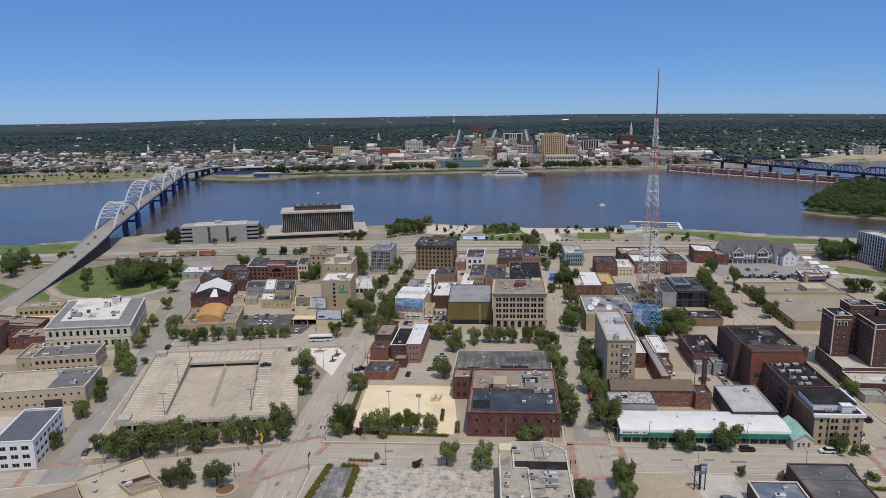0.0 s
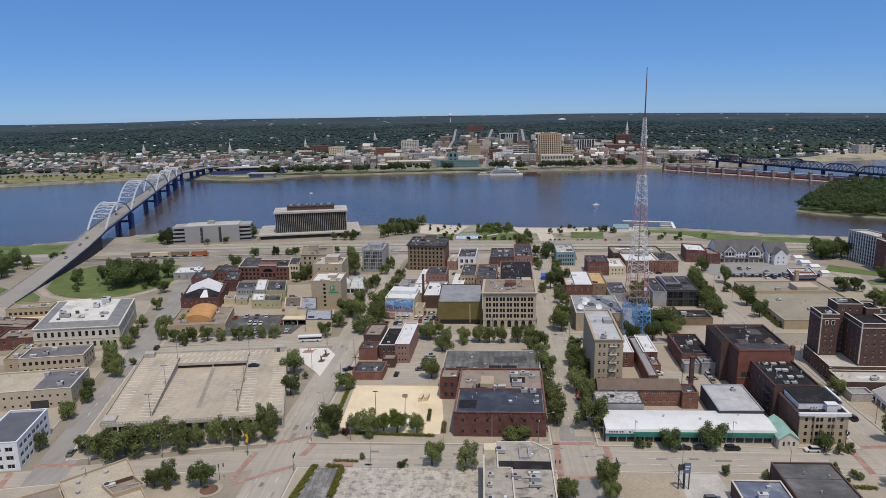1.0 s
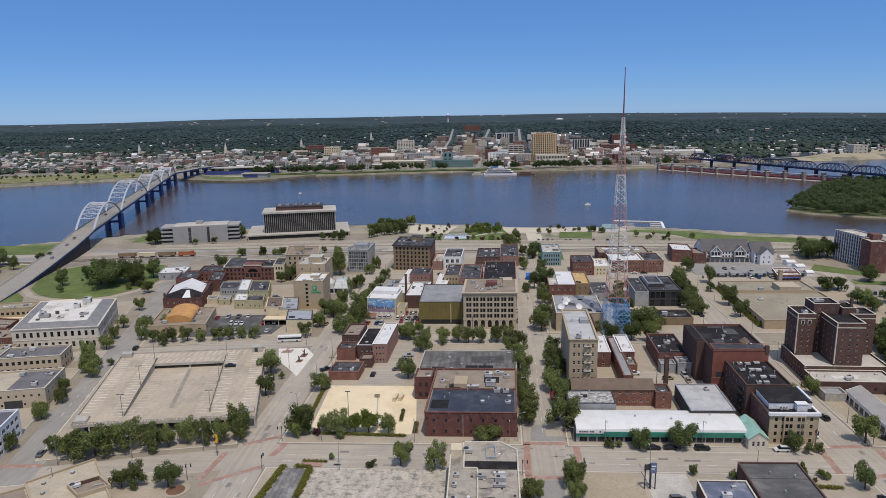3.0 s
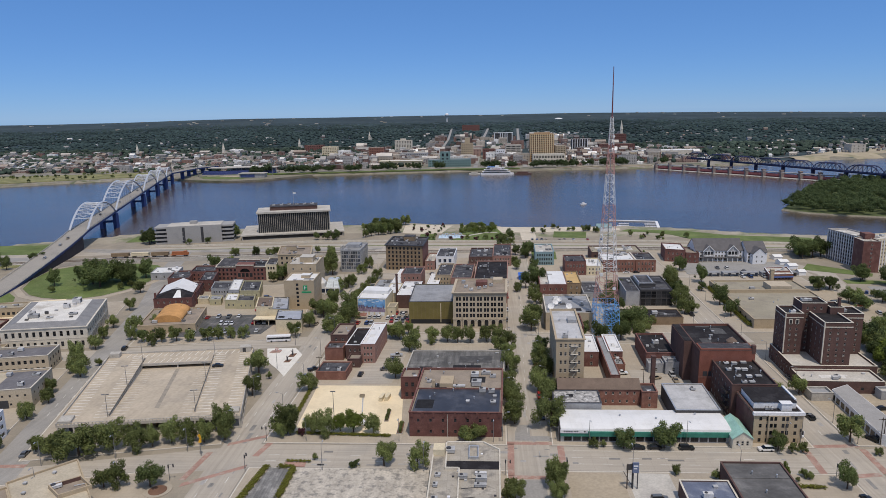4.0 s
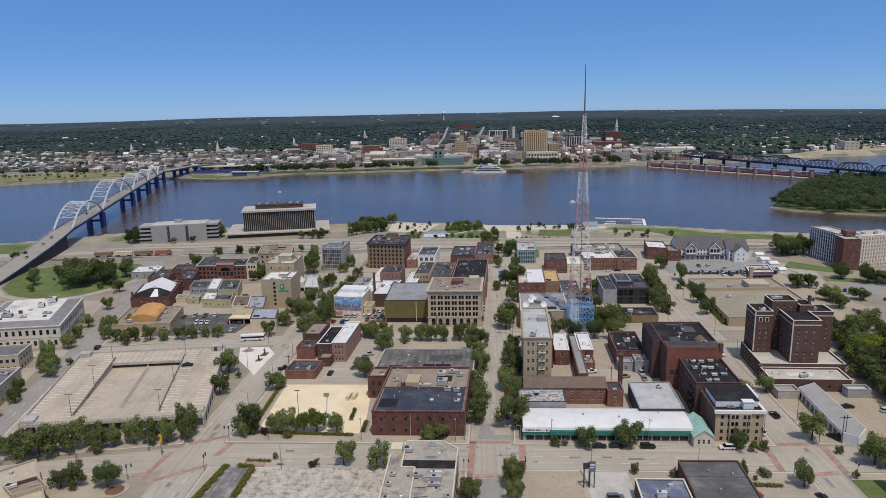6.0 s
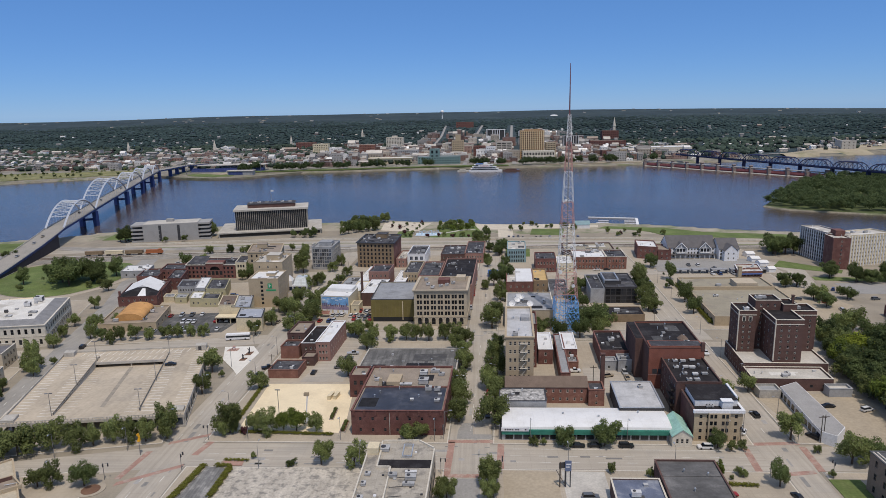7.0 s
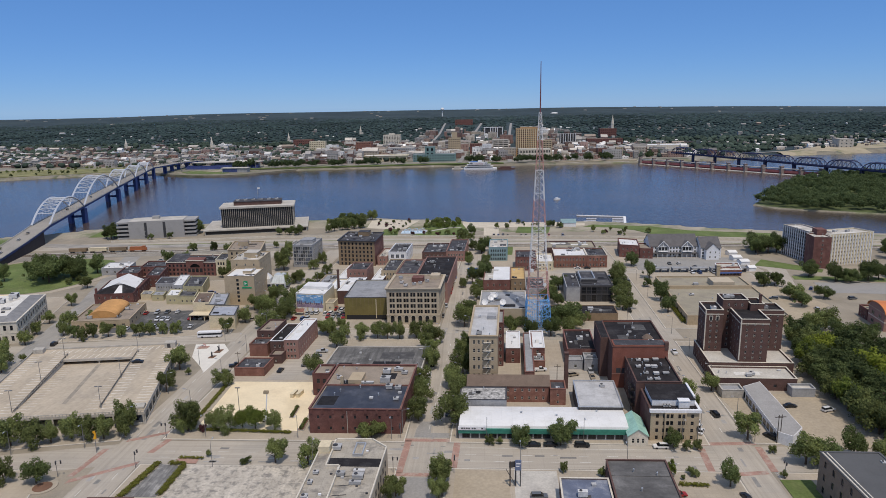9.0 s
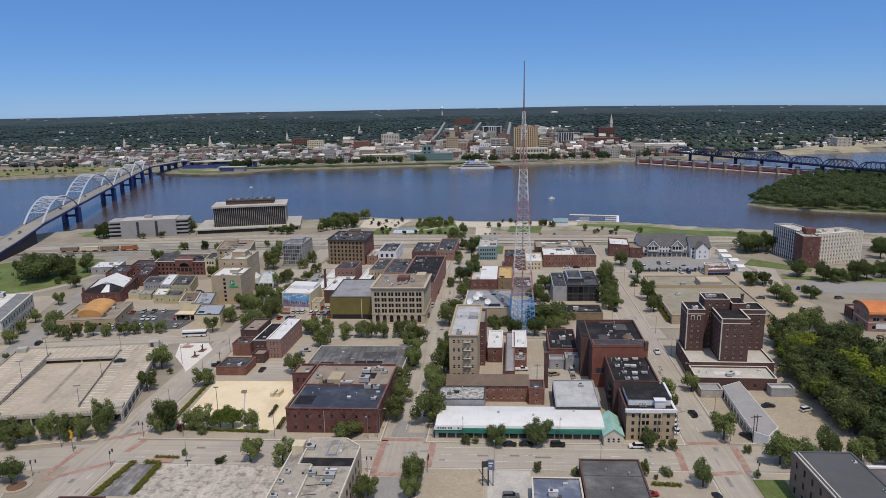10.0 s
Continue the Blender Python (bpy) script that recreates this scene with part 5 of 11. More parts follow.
def hotel_tower():
    """H-plan brown brick hotel on its stepped podium."""
    G = (-1.5, -4.5)
    mk = building
    mk("podium_building", "low brown brick podium with pale gravel roof", 145.0, 249.2, 30.2, 12.0, 5.2, M_BROWNBRICK, M_PALEROOF, 1, 6, 0, 4, 1.2, 1.2, "dark", seed=51, coping=M_PALESTONE, units=2, G=G)
    mk("podium_building", "brown brick podium with pale roof", 146.3, 261.6, 33.0, 26, 6.6, M_BROWNBRICK, M_PALEROOF, 2, 10, 8, 6, 1.0, 1.4, seed=52, coping=M_PALESTONE, G=G, clutter=False)
    for x, y, w, d, h, nf, nl, nr, quoin in ((148.6, 275.8, 7.2, 11.8, 24.2, 2, 3, 0, True), (158.6, 263.8, 11.0, 23.0, 24.0, 3, 5, 3, True), (170.4, 276.5, 10.4, 10.5, 23.8, 3, 0, 3, False)):
        r = mk("brick_hotel_tower", "dark brown brick hotel wing with rows of small windows", x, y, w, d, h, M_BROWNBRICK, M_TAR, 7, nf, nl, nr, 0.8, 1.2, seed=53 + nf + nl, coping=M_PALESTONE, cornice=0.05, units=1, ground=6.5, G=G, clutter=False)
        part("stone_band", Shape().box(-0.12, w + 0.12, -0.12, 0.0, h - 2.1, h - 1.75).box(-0.12, 0.0, 0.0, d, h - 2.1, h - 1.75).skew(*G), M_PALESTONE, r)
        if quoin:
            part("corner_quoin", Shape().box(-0.1, 0.32, -0.1, 0.0, 6.6, h - 0.2).box(-0.1, 0.0, 0.0, 0.32, 6.6, h - 0.2).skew(*G), M_PALESTONE, r)
        for k in range(nf if nl == 3 else 0):
            u = 1.0 + (w - 2.0) * (k + 0.5) / nf
            part("blind_arch", Shape().box(u - 0.75, u + 0.75, -0.06, 0.0, h - 4.6, h - 2.6).skew(*G), M_PALESTONE, r, "pale stone top window surround")
            part("arch_window", Shape().box(u - 0.5, u + 0.5, -0.09, -0.04, h - 4.5, h - 2.9).skew(*G), M_GLASS, r)
    mk("brick_hotel_core", "tall central core of brown brick hotel", 156.6, 279.2, 10.4, 9.6, 27.6, M_BROWNBRICK, M_TAR, 8, 3, 0, 0, 0.8, 1.2, seed=58, coping=M_PALESTONE, units=2, ground=6.5, G=G, clutter=False)
    chim = mk("brick_hotel_core", "brown brick stair head with chimney on hotel roof", 167.2, 277.0, 5.6, 9.0, 26.4, M_BROWNBRICK, M_TAR, 1, 0, 0, 0, seed=59, coping=M_PALESTONE, ground=6.5, G=G, clutter=False)
    part("chimney", Shape().box(4.2, 5.2, 2.5, 3.5, 25.6, 29.4).box(4.05, 5.35, 2.35, 3.65, 29.4, 29.7).skew(*G), M_BROWNBRICK, chim)


hotel_tower()


def strip_shop():
    pts = [(153.2, 244.0), (161.2, 248.6), (159.8, 211.2), (154.2, 205.2), (150.6, 208.4), (151.2, 218.0)]
    cx, cy = 155.6, 224.0
    root = thing("strip_shop", cx, cy, 0, "long low white shop with grey flat roof", "store")
    loc = [(p[0] - cx, p[1] - cy) for p in reversed(pts)]
    part("wall", Shape().prism(loc, -0.3, 4.0), M_WHITE, root)
    part("roof", Shape().prism([(a * 0.96, c * 0.985) for a, c in loc], 3.9, 4.06), material("pale_grey_shop_roof", (0.31, 0.30, 0.288), 0.8, scale=0.2, var=0.12, fine=2.0, stain=(0.30, 0.29, 0.28), stain_amt=0.5, stain_scale=0.2), root)
    for i in range(7):
        t0, t1 = (i + 0.15) / 7, (i + 0.85) / 7
        p, q = Vector((153.2 - cx, 244 - cy)), Vector((151.2 - cx, 218.0 - cy))
        u, v = p.lerp(q, t0), p.lerp(q, t1)
        part("shop_window", Shape().prism([(u.x - 0.07, u.y), (v.x - 0.07, v.y), (v.x + 0.05, v.y), (u.x + 0.05, u.y)], 0.5, 2.6), M_GLASS, root)
    for i in range(3):
        p, q = Vector((151.2 - cx, 218.0 - cy)), Vector((150.6 - cx, 208.4 - cy))
        u, v = p.lerp(q, (i + 0.12) / 3), p.lerp(q, (i + 0.88) / 3)
        n_ = Vector((-(v - u).y, (v - u).x)).normalized() * 0.07
        part("shop_window", Shape().prism([u - n_, v - n_, v + n_, u + n_], 0.5, 2.8), M_GLASS, root)


strip_shop()
building("sign_shop", "low tan store with white sign band", 144.8, 241.8, 8.0, 6.0, 3.4, M_CONCWALL, M_GREYROOF, 1, 0, 0, 0, seed=60)
building("storage_shed", "grey flat-roofed storage shed", 171, 243, 8.5, 4.5, 3.6, M_GREYWALL, M_PALEROOF, 1, 0, 0, 0, seed=61)

# near edge of the view
M_HALLROOF = material("weathered_dark_roof", (0.115, 0.112, 0.11), 0.8, scale=0.12, var=0.3, fine=1.5, fvar=0.12, stain=(0.21, 0.205, 0.20), stain_amt=0.8, stain_scale=0.11, streak=(0.15, 0.5, 0.15))
building("dark_roof_hall", "low hall with dark stained flat roof", 90.0, 163.0, 17.5, 23.2, 6.0, M_BROWNBRICK, M_HALLROOF, 1, 0, 0, 0, seed=62, parapet=0.35, clutter=False, vents=3)
for hb in bpy.data.objects:
    if hb.name == "dark_roof_hall":
        part("roof_ridge", Shape().box(0.6, 16.9, 14.6, 14.9, 5.6, 5.86).skew(), M_HALLROOF, hb)
building("blue_roof_hall", "low building with blue-grey flat roof", 75.8, 163.0, 13.8, 14.6, 5.0, M_BROWNBRICK, material("blue_grey_roof", (0.13, 0.15, 0.21), 0.7, scale=0.2, var=0.25, stain=(0.25, 0.26, 0.28), stain_amt=0.6, stain_scale=0.2), 1, 0, 0, 0, seed=63, units=1, vents=2, parapet=0.35, coping=M_PALESTONE)


M_STAINROOF = material("stained_beige_roof", (0.385, 0.35, 0.295), 0.9, scale=0.15, var=0.12, fine=2.0, fvar=0.1, stain=(0.20, 0.185, 0.165), stain_amt=0.85, stain_scale=0.28, joint=(3.4, 0.06, 0.8, 0.9))


def near_office():
    """The flat-roofed corner office at the bottom of the view, with a clipped corner."""
    cx, cy = 15.0, 176.0
    root = thing("corner_office", cx, cy, 0, "grey flat-roofed corner office with roof plant", "building")
    pts = [(5.0, 150), (24.6, 150), (25.6, 187.0), (20.5, 191.8), (8.9, 191.4), (8.9, 187.6), (5.2, 187.4)]
    loc = [(a - cx, b_ - cy) for a, b_ in pts]
    part("wall", Shape().prism(loc, -0.3, 8.4), M_STONE, root)
    rim = Shape()
    for i in range(len(loc)):
        p, q = Vector(loc[i]), Vector(loc[(i + 1) % len(loc)])
        n_ = Vector((-(q - p).y, (q - p).x)).normalized() * 0.4
        rim.prism([p, q, q + n_, p + n_], 8.3, 9.0)
    part("parapet", rim, M_PALESTONE, root)
    part("roof", Shape().prism([(a * 0.985, c * 0.985) for a, c in loc], 8.2, 8.46), M_STAINROOF, root)
    part("dark_roof_sheet", Shape().box(9.5 - cx, 25.2 - cx, 176 - cy, 180.5 - cy, 8.4, 8.52), M_TAR, root)
    part("inner_parapet", Shape().box(9.2 - cx, 9.6 - cx, 176 - cy, 187 - cy, 8.3, 9.2).box(9.2 - cx, 13.6 - cx, 175.6 - cy, 176 - cy, 8.3, 9.2).box(13.2 - cx, 13.6 - cx, 155 - cy, 176 - cy, 8.3, 9.2), M_PALESTONE, root)
    part("skylight_frame", Shape().box(16 - cx, 19 - cx, 181.5 - cy, 181.8 - cy, 8.4, 9.3).box(16 - cx, 19 - cx, 188.2 - cy, 188.5 - cy, 8.4, 9.3).box(16 - cx, 16.3 - cx, 181.8 - cy, 188.2 - cy, 8.4, 9.3).box(18.7 - cx, 19 - cx, 181.8 - cy, 188.2 - cy, 8.4, 9.3), M_METAL, root)
    for px, py, w_, d_, h_ in ((19.5, 167, 3.2, 1.2, 1.0), (19.8, 170, 3.0, 1.8, 1.4), (19.6, 173, 3.2, 1.0, 0.9), (14.6, 171.2, 2.4, 1.6, 1.2), (7.4, 172, 1.5, 1.2, 0.9), (7.0, 167, 1.2, 1.6, 0.9), (10.5, 186, 2.6, 2.6, 1.2), (7.2, 160, 1.6, 1.6, 1.0)):
        rooftop_unit(root, px - cx, py - cy, 8.45, w_, d_, h_, (0, 0))
    clutter_rng = random.Random(19)
    for i in range(16):
        px, py = clutter_rng.uniform(6.5, 23.5), clutter_rng.uniform(153, 186)
        if 175 < py < 181:
            continue
        k = clutter_rng.uniform(0.25, 0.7)
        part("roof_box", Shape().box(px - cx - k, px - cx + k, py - cy - k * 0.7, py - cy + k * 0.7, 8.4, 8.5 + k), M_WHITE if i % 3 == 0 else M_UNIT if i % 3 == 1 else M_FAN, root)
    for i in range(5):
        py = 152 + i * 4.6
        part("roof_conduit", Shape().tube((14.2 - cx, py - cy, 8.6), (18.0 - cx, py + 0.6 - cy, 8.6), 0.08, n=5), M_FAN, root)
    part("stair_turret", Shape().box(5.4 - cx, 8.8 - cx, 183.2 - cy, 187.2 - cy, 8.3, 10.6), M_CREAM, root)
    for i in range(9):
        yy = 152 + i * 3.8
        for z in (1.2, 4.6):
            ob = new("window", window_mesh(1.4, 2.0, "dark"))
            ob.parent = root
            ob.matrix_basis = pose(24.64 + (yy - 150) * 0.027 - cx, yy - cy, z + 1.0, 0, 0, 90 - 1.5)


near_office()


M_BROWNSTONE = material("brown_stone", (0.24, 0.18, 0.135), 0.9, scale=0.3, var=0.2, fine=3.0, stain=(0.16, 0.12, 0.095), stain_amt=0.6, stain_scale=0.3)
M_SLATEFLAT = material("even_slate_roof", (0.095, 0.097, 0.10), 0.85, scale=0.1, var=0.1, fine=2.0, fvar=0.06)


def mansion_block():
    """Large gabled-parapet block at the near right edge of the view."""
    root = building("stone_school", "brown stone hall with dark grey flat roof", 150.3, 140.0, 16.0, 41.2, 12.0, M_BROWNSTONE, M_SLATEFLAT, 3, 0, 9, 0, 1.2, 2.0, "dark", seed=70, G=(0, 0.3), coping=M_SLATEFLAT, cornice=0.15, parapet=0.12, clutter=False)
    part("gutter_line", Shape().box(0.15, 0.5, 0.5, 40.6, 11.7, 12.2).box(1.3, 1.65, 0.5, 40.6, 11.7, 12.14).skew(0, 0.3), M_PALESTONE, root)
    for px, py in ((14.2, 36), (14.4, 22), (14.4, 12)):
        rooftop_unit(root, px, py, 11.3, 1.0, 1.0, 0.9, (0, 0.3))
    building("stone_school_wing", "lower wing with grey roof and white cornice", 167, 150, 14, 28, 9.5, M_PINK, M_GREYSHING, 2, 0, 0, 0, 1.2, 2.0, seed=71, G=(0, 0.3), coping=M_WHITE, cornice=0.5)


mansion_block()


# ---- west side ----
def courthouse():
    G = (9.5, 19.8)
    x, y, w, d, h = -209.6, 291.7, 39.6, 51, 11.0
    root = building("courthouse", "pale limestone courthouse with white flat roof", x, y, w, d, h, M_PALESTONE, M_GREYROOF, 2, 12, 0, 12, 1.35, 2.5, "dark", G=G, parapet=0.15, seed=72, cornice=0.3)
    s = Shape()
    lo, hi = [(0.5, 0.5), (w - 0.5, 0.5), (w - 0.5, d - 0.5), (0.5, d - 0.5)], [(6, 6), (w - 6, 6), (w - 6, d - 6), (6, d - 6)]
    for i in range(4):
        j = (i + 1) % 4
        s.poly([(*lo[i], h), (*lo[j], h), (*hi[j], h + 1.6), (*hi[i], h + 1.6)], 0)
    s.poly([(*p, h + 1.6) for p in hi], 1)
    part("upper_roof", s.skew(*G), [material("grey_slate_slope", (0.21, 0.21, 0.215), 0.85, scale=0.3, var=0.15, fine=2.0, stain=(0.27, 0.265, 0.26), stain_amt=0.5, stain_scale=0.2), material("worn_white_roof", (0.66, 0.64, 0.595), 0.8, scale=0.15, var=0.1, fine=1.5, stain=(0.42, 0.385, 0.33), stain_amt=0.75, stain_scale=0.11, joint=(4.0, 0.06, 0.85, 0.93))], root)
    for k in range(7):
        part("roof_box", Shape().box(9 + k * 3.4, 10.6 + k * 3.4, 9 + (k * 5) % 28, 10.4 + (k * 5) % 28, h + 1.5, h + 2.2 + (k % 3) * 0.4).skew(*G), M_UNIT if k % 2 else M_PATCHGREY, root)
    for px, py, a, c, e in ((12, 14, 5, 3, 1.8), (24, 30, 3, 3, 2.2), (30, 17, 4, 2.5, 0.8), (9, 22, 3, 2, 1.2), (20, 12, 3, 2, 0.7), (27, 40, 4, 5, 2.4)):
        rooftop_unit(root, px, py, h + 1.6, a, c, e, G)
    for i in range(13):
        u = 0.5 + i * (d - 1.7) / 12
        part("pilaster", Shape().box(w, w + 0.3, u, u + 0.7, 0, h - 0.6).skew(*G), M_PALESTONE, root)
    part("string_course", Shape().box(-0.15, w + 0.15, -0.15, 0.0, 5.3, 5.6).box(w, w + 0.36, 0.0, d, 5.3, 5.6).skew(*G), M_PALESTONE, root)


courthouse()
building("tan_court_annex", "tan brick annex with blue-grey roof", -196.2, 262.2, 26.5, 14.5, 7.8, M_STONE, M_SLATEROOF, 2, 10, 0, 4, 1.3, 1.6, "dark", G=(12, 14), seed=73, units=3, clutter=False, coping=M_PALESTONE)
ta = building("tan_garage_block", "tan brick block with garage door and dark roof", -198.5, 222.8, 45.6, 21.5, 7.8, M_STONE, M_PALETANROOF, 2, 16, 0, 5, 0.8, 0.9, "dark", G=(12.4, 14), seed=74, units=4, vents=4, clutter=False, coping=M_PALESTONE)
part("garage_door", Shape().box(30.5, 37.0, -0.06, 0, 0, 3.4).skew(12.4, 14), M_DKFRAME, ta)
part("dark_roof_sheet", Shape().box(31, 44.8, 0.8, 20.7, 7.05, 7.2).skew(12.4, 14), M_SLATEROOF, ta)
building("white_corner_block", "three-storey white painted block with dark blue roof", -154.6, 184.0, 12.4, 24.7, 9.8, M_WHITE, material("slate_blue_roof", (0.115, 0.118, 0.14), 0.8, scale=0.2, var=0.12, fine=1.5, fvar=0.08), 3, 3, 0, 7, 2.3, 1.5, "grid", G=(8.8, 13.5), seed=75, clutter=False)
building("white_corner_annex", "low white annex beside the painted block", -176.0, 181.5, 20.6, 12, 5.5, M_WHITE, M_PALEROOF, 1, 6, 0, 0, 1.6, 1.4, "grid", G=(8.8, 13.5), seed=175, clutter=False)
sheet("lot_annex", quad_at(-181.0, 194.5, 23, 26, (9, 13.5)), 0.1, 0.19, M_PALEROOF, "pale paved yard behind white block", "yard")
building("long_tan_store", "low tan store by the bridge ramp", -262, 344, 24, 12, 5.5, M_TANBRICK, M_TANROOF, 1, 8, 0, 0, 1.6, 1.6, "dark", G=(9.5, 16), seed=76, units=2)
building("red_corner_store", "tall old red brick building with dark side wall", -245.5, 264, 22, 34, 12.5, M_BRICK3, M_BRICK, 3, 5, 0, 7, 1.0, 1.6, G=(9.5, 16), seed=77)
building("brown_flat_store", "brown flat-roofed brick store by street", -229, 292.5, 20, 16, 6, M_BRICK, M_BROWNROOF, 2, 4, 0, 3, 1.0, 1.4, G=(9.5, 16), seed=78, units=1)
building("brown_flat_store", "wide brown flat-roofed store near courthouse", -262, 315, 36, 15, 6, M_BRICK, M_BROWNROOF, 2, 8, 0, 3, 1.0, 1.4, G=(-8, 12), seed=178, units=2)
building("tan_flat_store", "low store with pale gravel roof", -206, 266, 9, 20, 6, M_TANBRICK, M_TANROOF, 1, 2, 0, 0, G=(9.5, 16), seed=79, units=2)
sheet("lot_court", [(-258, 342), (-218, 350), (-236, 384), (-272, 372)], -0.1, 0.17, M_SAND, "tan lot behind the courthouse", "parking lot")


def bank_drive_in():
    cx, cy = -104, 166
    root = thing("drive_in_bank", cx, cy, 0, "low tan building with recessed roof well", "building")
    pts = [(-118.6, 170.1), (-100.5, 149.5), (-82, 153.8), (-105.8, 183.7)]
    loc = [(a - cx, c - cy) for a, c in pts]
    part("wall", Shape().prism(loc, -0.3, 5.3), M_STONE, root)
    part("roof", Shape().prism([(a * 0.98, c * 0.98) for a, c in loc], 5.2, 5.46), M_PALETANROOF, root)
    rim = Shape()
    for i in range(len(loc)):
        p, q = Vector(loc[i]), Vector(loc[(i + 1) % len(loc)])
        n_ = Vector(((q - p).y, -(q - p).x)).normalized() * 0.35
        rim.prism([p, q, q + n_, p + n_], 5.2, 5.95)
    part("parapet", rim, M_TANBRICK, root)
    for nm, mt, (x0, x1, y0, y1, z0, z1) in (("well_floor", M_BROWNROOF, (0.1, 7.9, 0.1, 7.2, 5.4, 5.5)), ("well_kerb", M_TANBRICK, (-0.3, 8.3, -0.3, 0.1, 5.4, 6.7)), ("well_kerb", M_TANBRICK, (-0.3, 8.3, 7.2, 7.6, 5.4, 6.7)),
                                             ("well_kerb", M_TANBRICK, (-0.3, 0.1, 0.1, 7.2, 5.4, 6.7)), ("well_kerb", M_TANBRICK, (7.9, 8.3, 0.1, 7.2, 5.4, 6.7)),
                                             ("well_lining", M_BROWNBRICK, (0.12, 7.88, 7.08, 7.18, 5.45, 6.6)), ("well_lining", M_BROWNBRICK, (0.12, 0.2, 0.12, 7.06, 5.45, 6.6))):
        w_ = Shape().box(x0, x1, y0, y1, z0, z1).skew(39, 51)
        w_.v = [(x + 5.5, y - 2.7, z) for x, y, z in w_.v]
        part(nm, w_, mt, root)
    rooftop_unit(root, 2.6, 1.4, 5.5, 3.0, 2.4, 1.0, (39, 39))
    part("well_pipe", Shape().tube((6.4, 3.0, 5.9), (9.2, 4.4, 5.9), 0.12, n=6), M_METAL, root)
    for px, py in ((-9, 4), (-4, 10), (-6, -1), (12, -7)):
        rooftop_unit(root, px, py, 5.45, 0.9, 0.9, 0.7, (0, 0), 1)
    low = [(-118.9, 170.0), (-128.2, 163.0), (-112, 143), (-101.0, 149.8)]
    loc = [(a - cx, c - cy) for a, c in low]
    part("low_wing", Shape().prism(loc, -0.3, 3.9), M_STONE, root)
    part("low_roof", Shape().prism([(a - 0.1, c - 0.4) for a, c in loc], 3.85, 4.05), M_BROWNROOF, root)
    p, q = Vector(loc[0]), Vector(loc[1])
    part("low_parapet", Shape().prism([p, q, q + Vector((-0.25, 0.35)), p + Vector((-0.25, 0.35))], 3.6, 4.5), M_TANBRICK, root)


bank_drive_in()
building("brown_roof_store", "low brick store with brown gravel roof", -54.5, 146.0, 13.0, 18.0, 5.0, M_BROWNBRICK, M_BROWNROOF, 1, 0, 0, 3, 1.4, 1.4, "dark", G=(2, 2), seed=176, units=1)


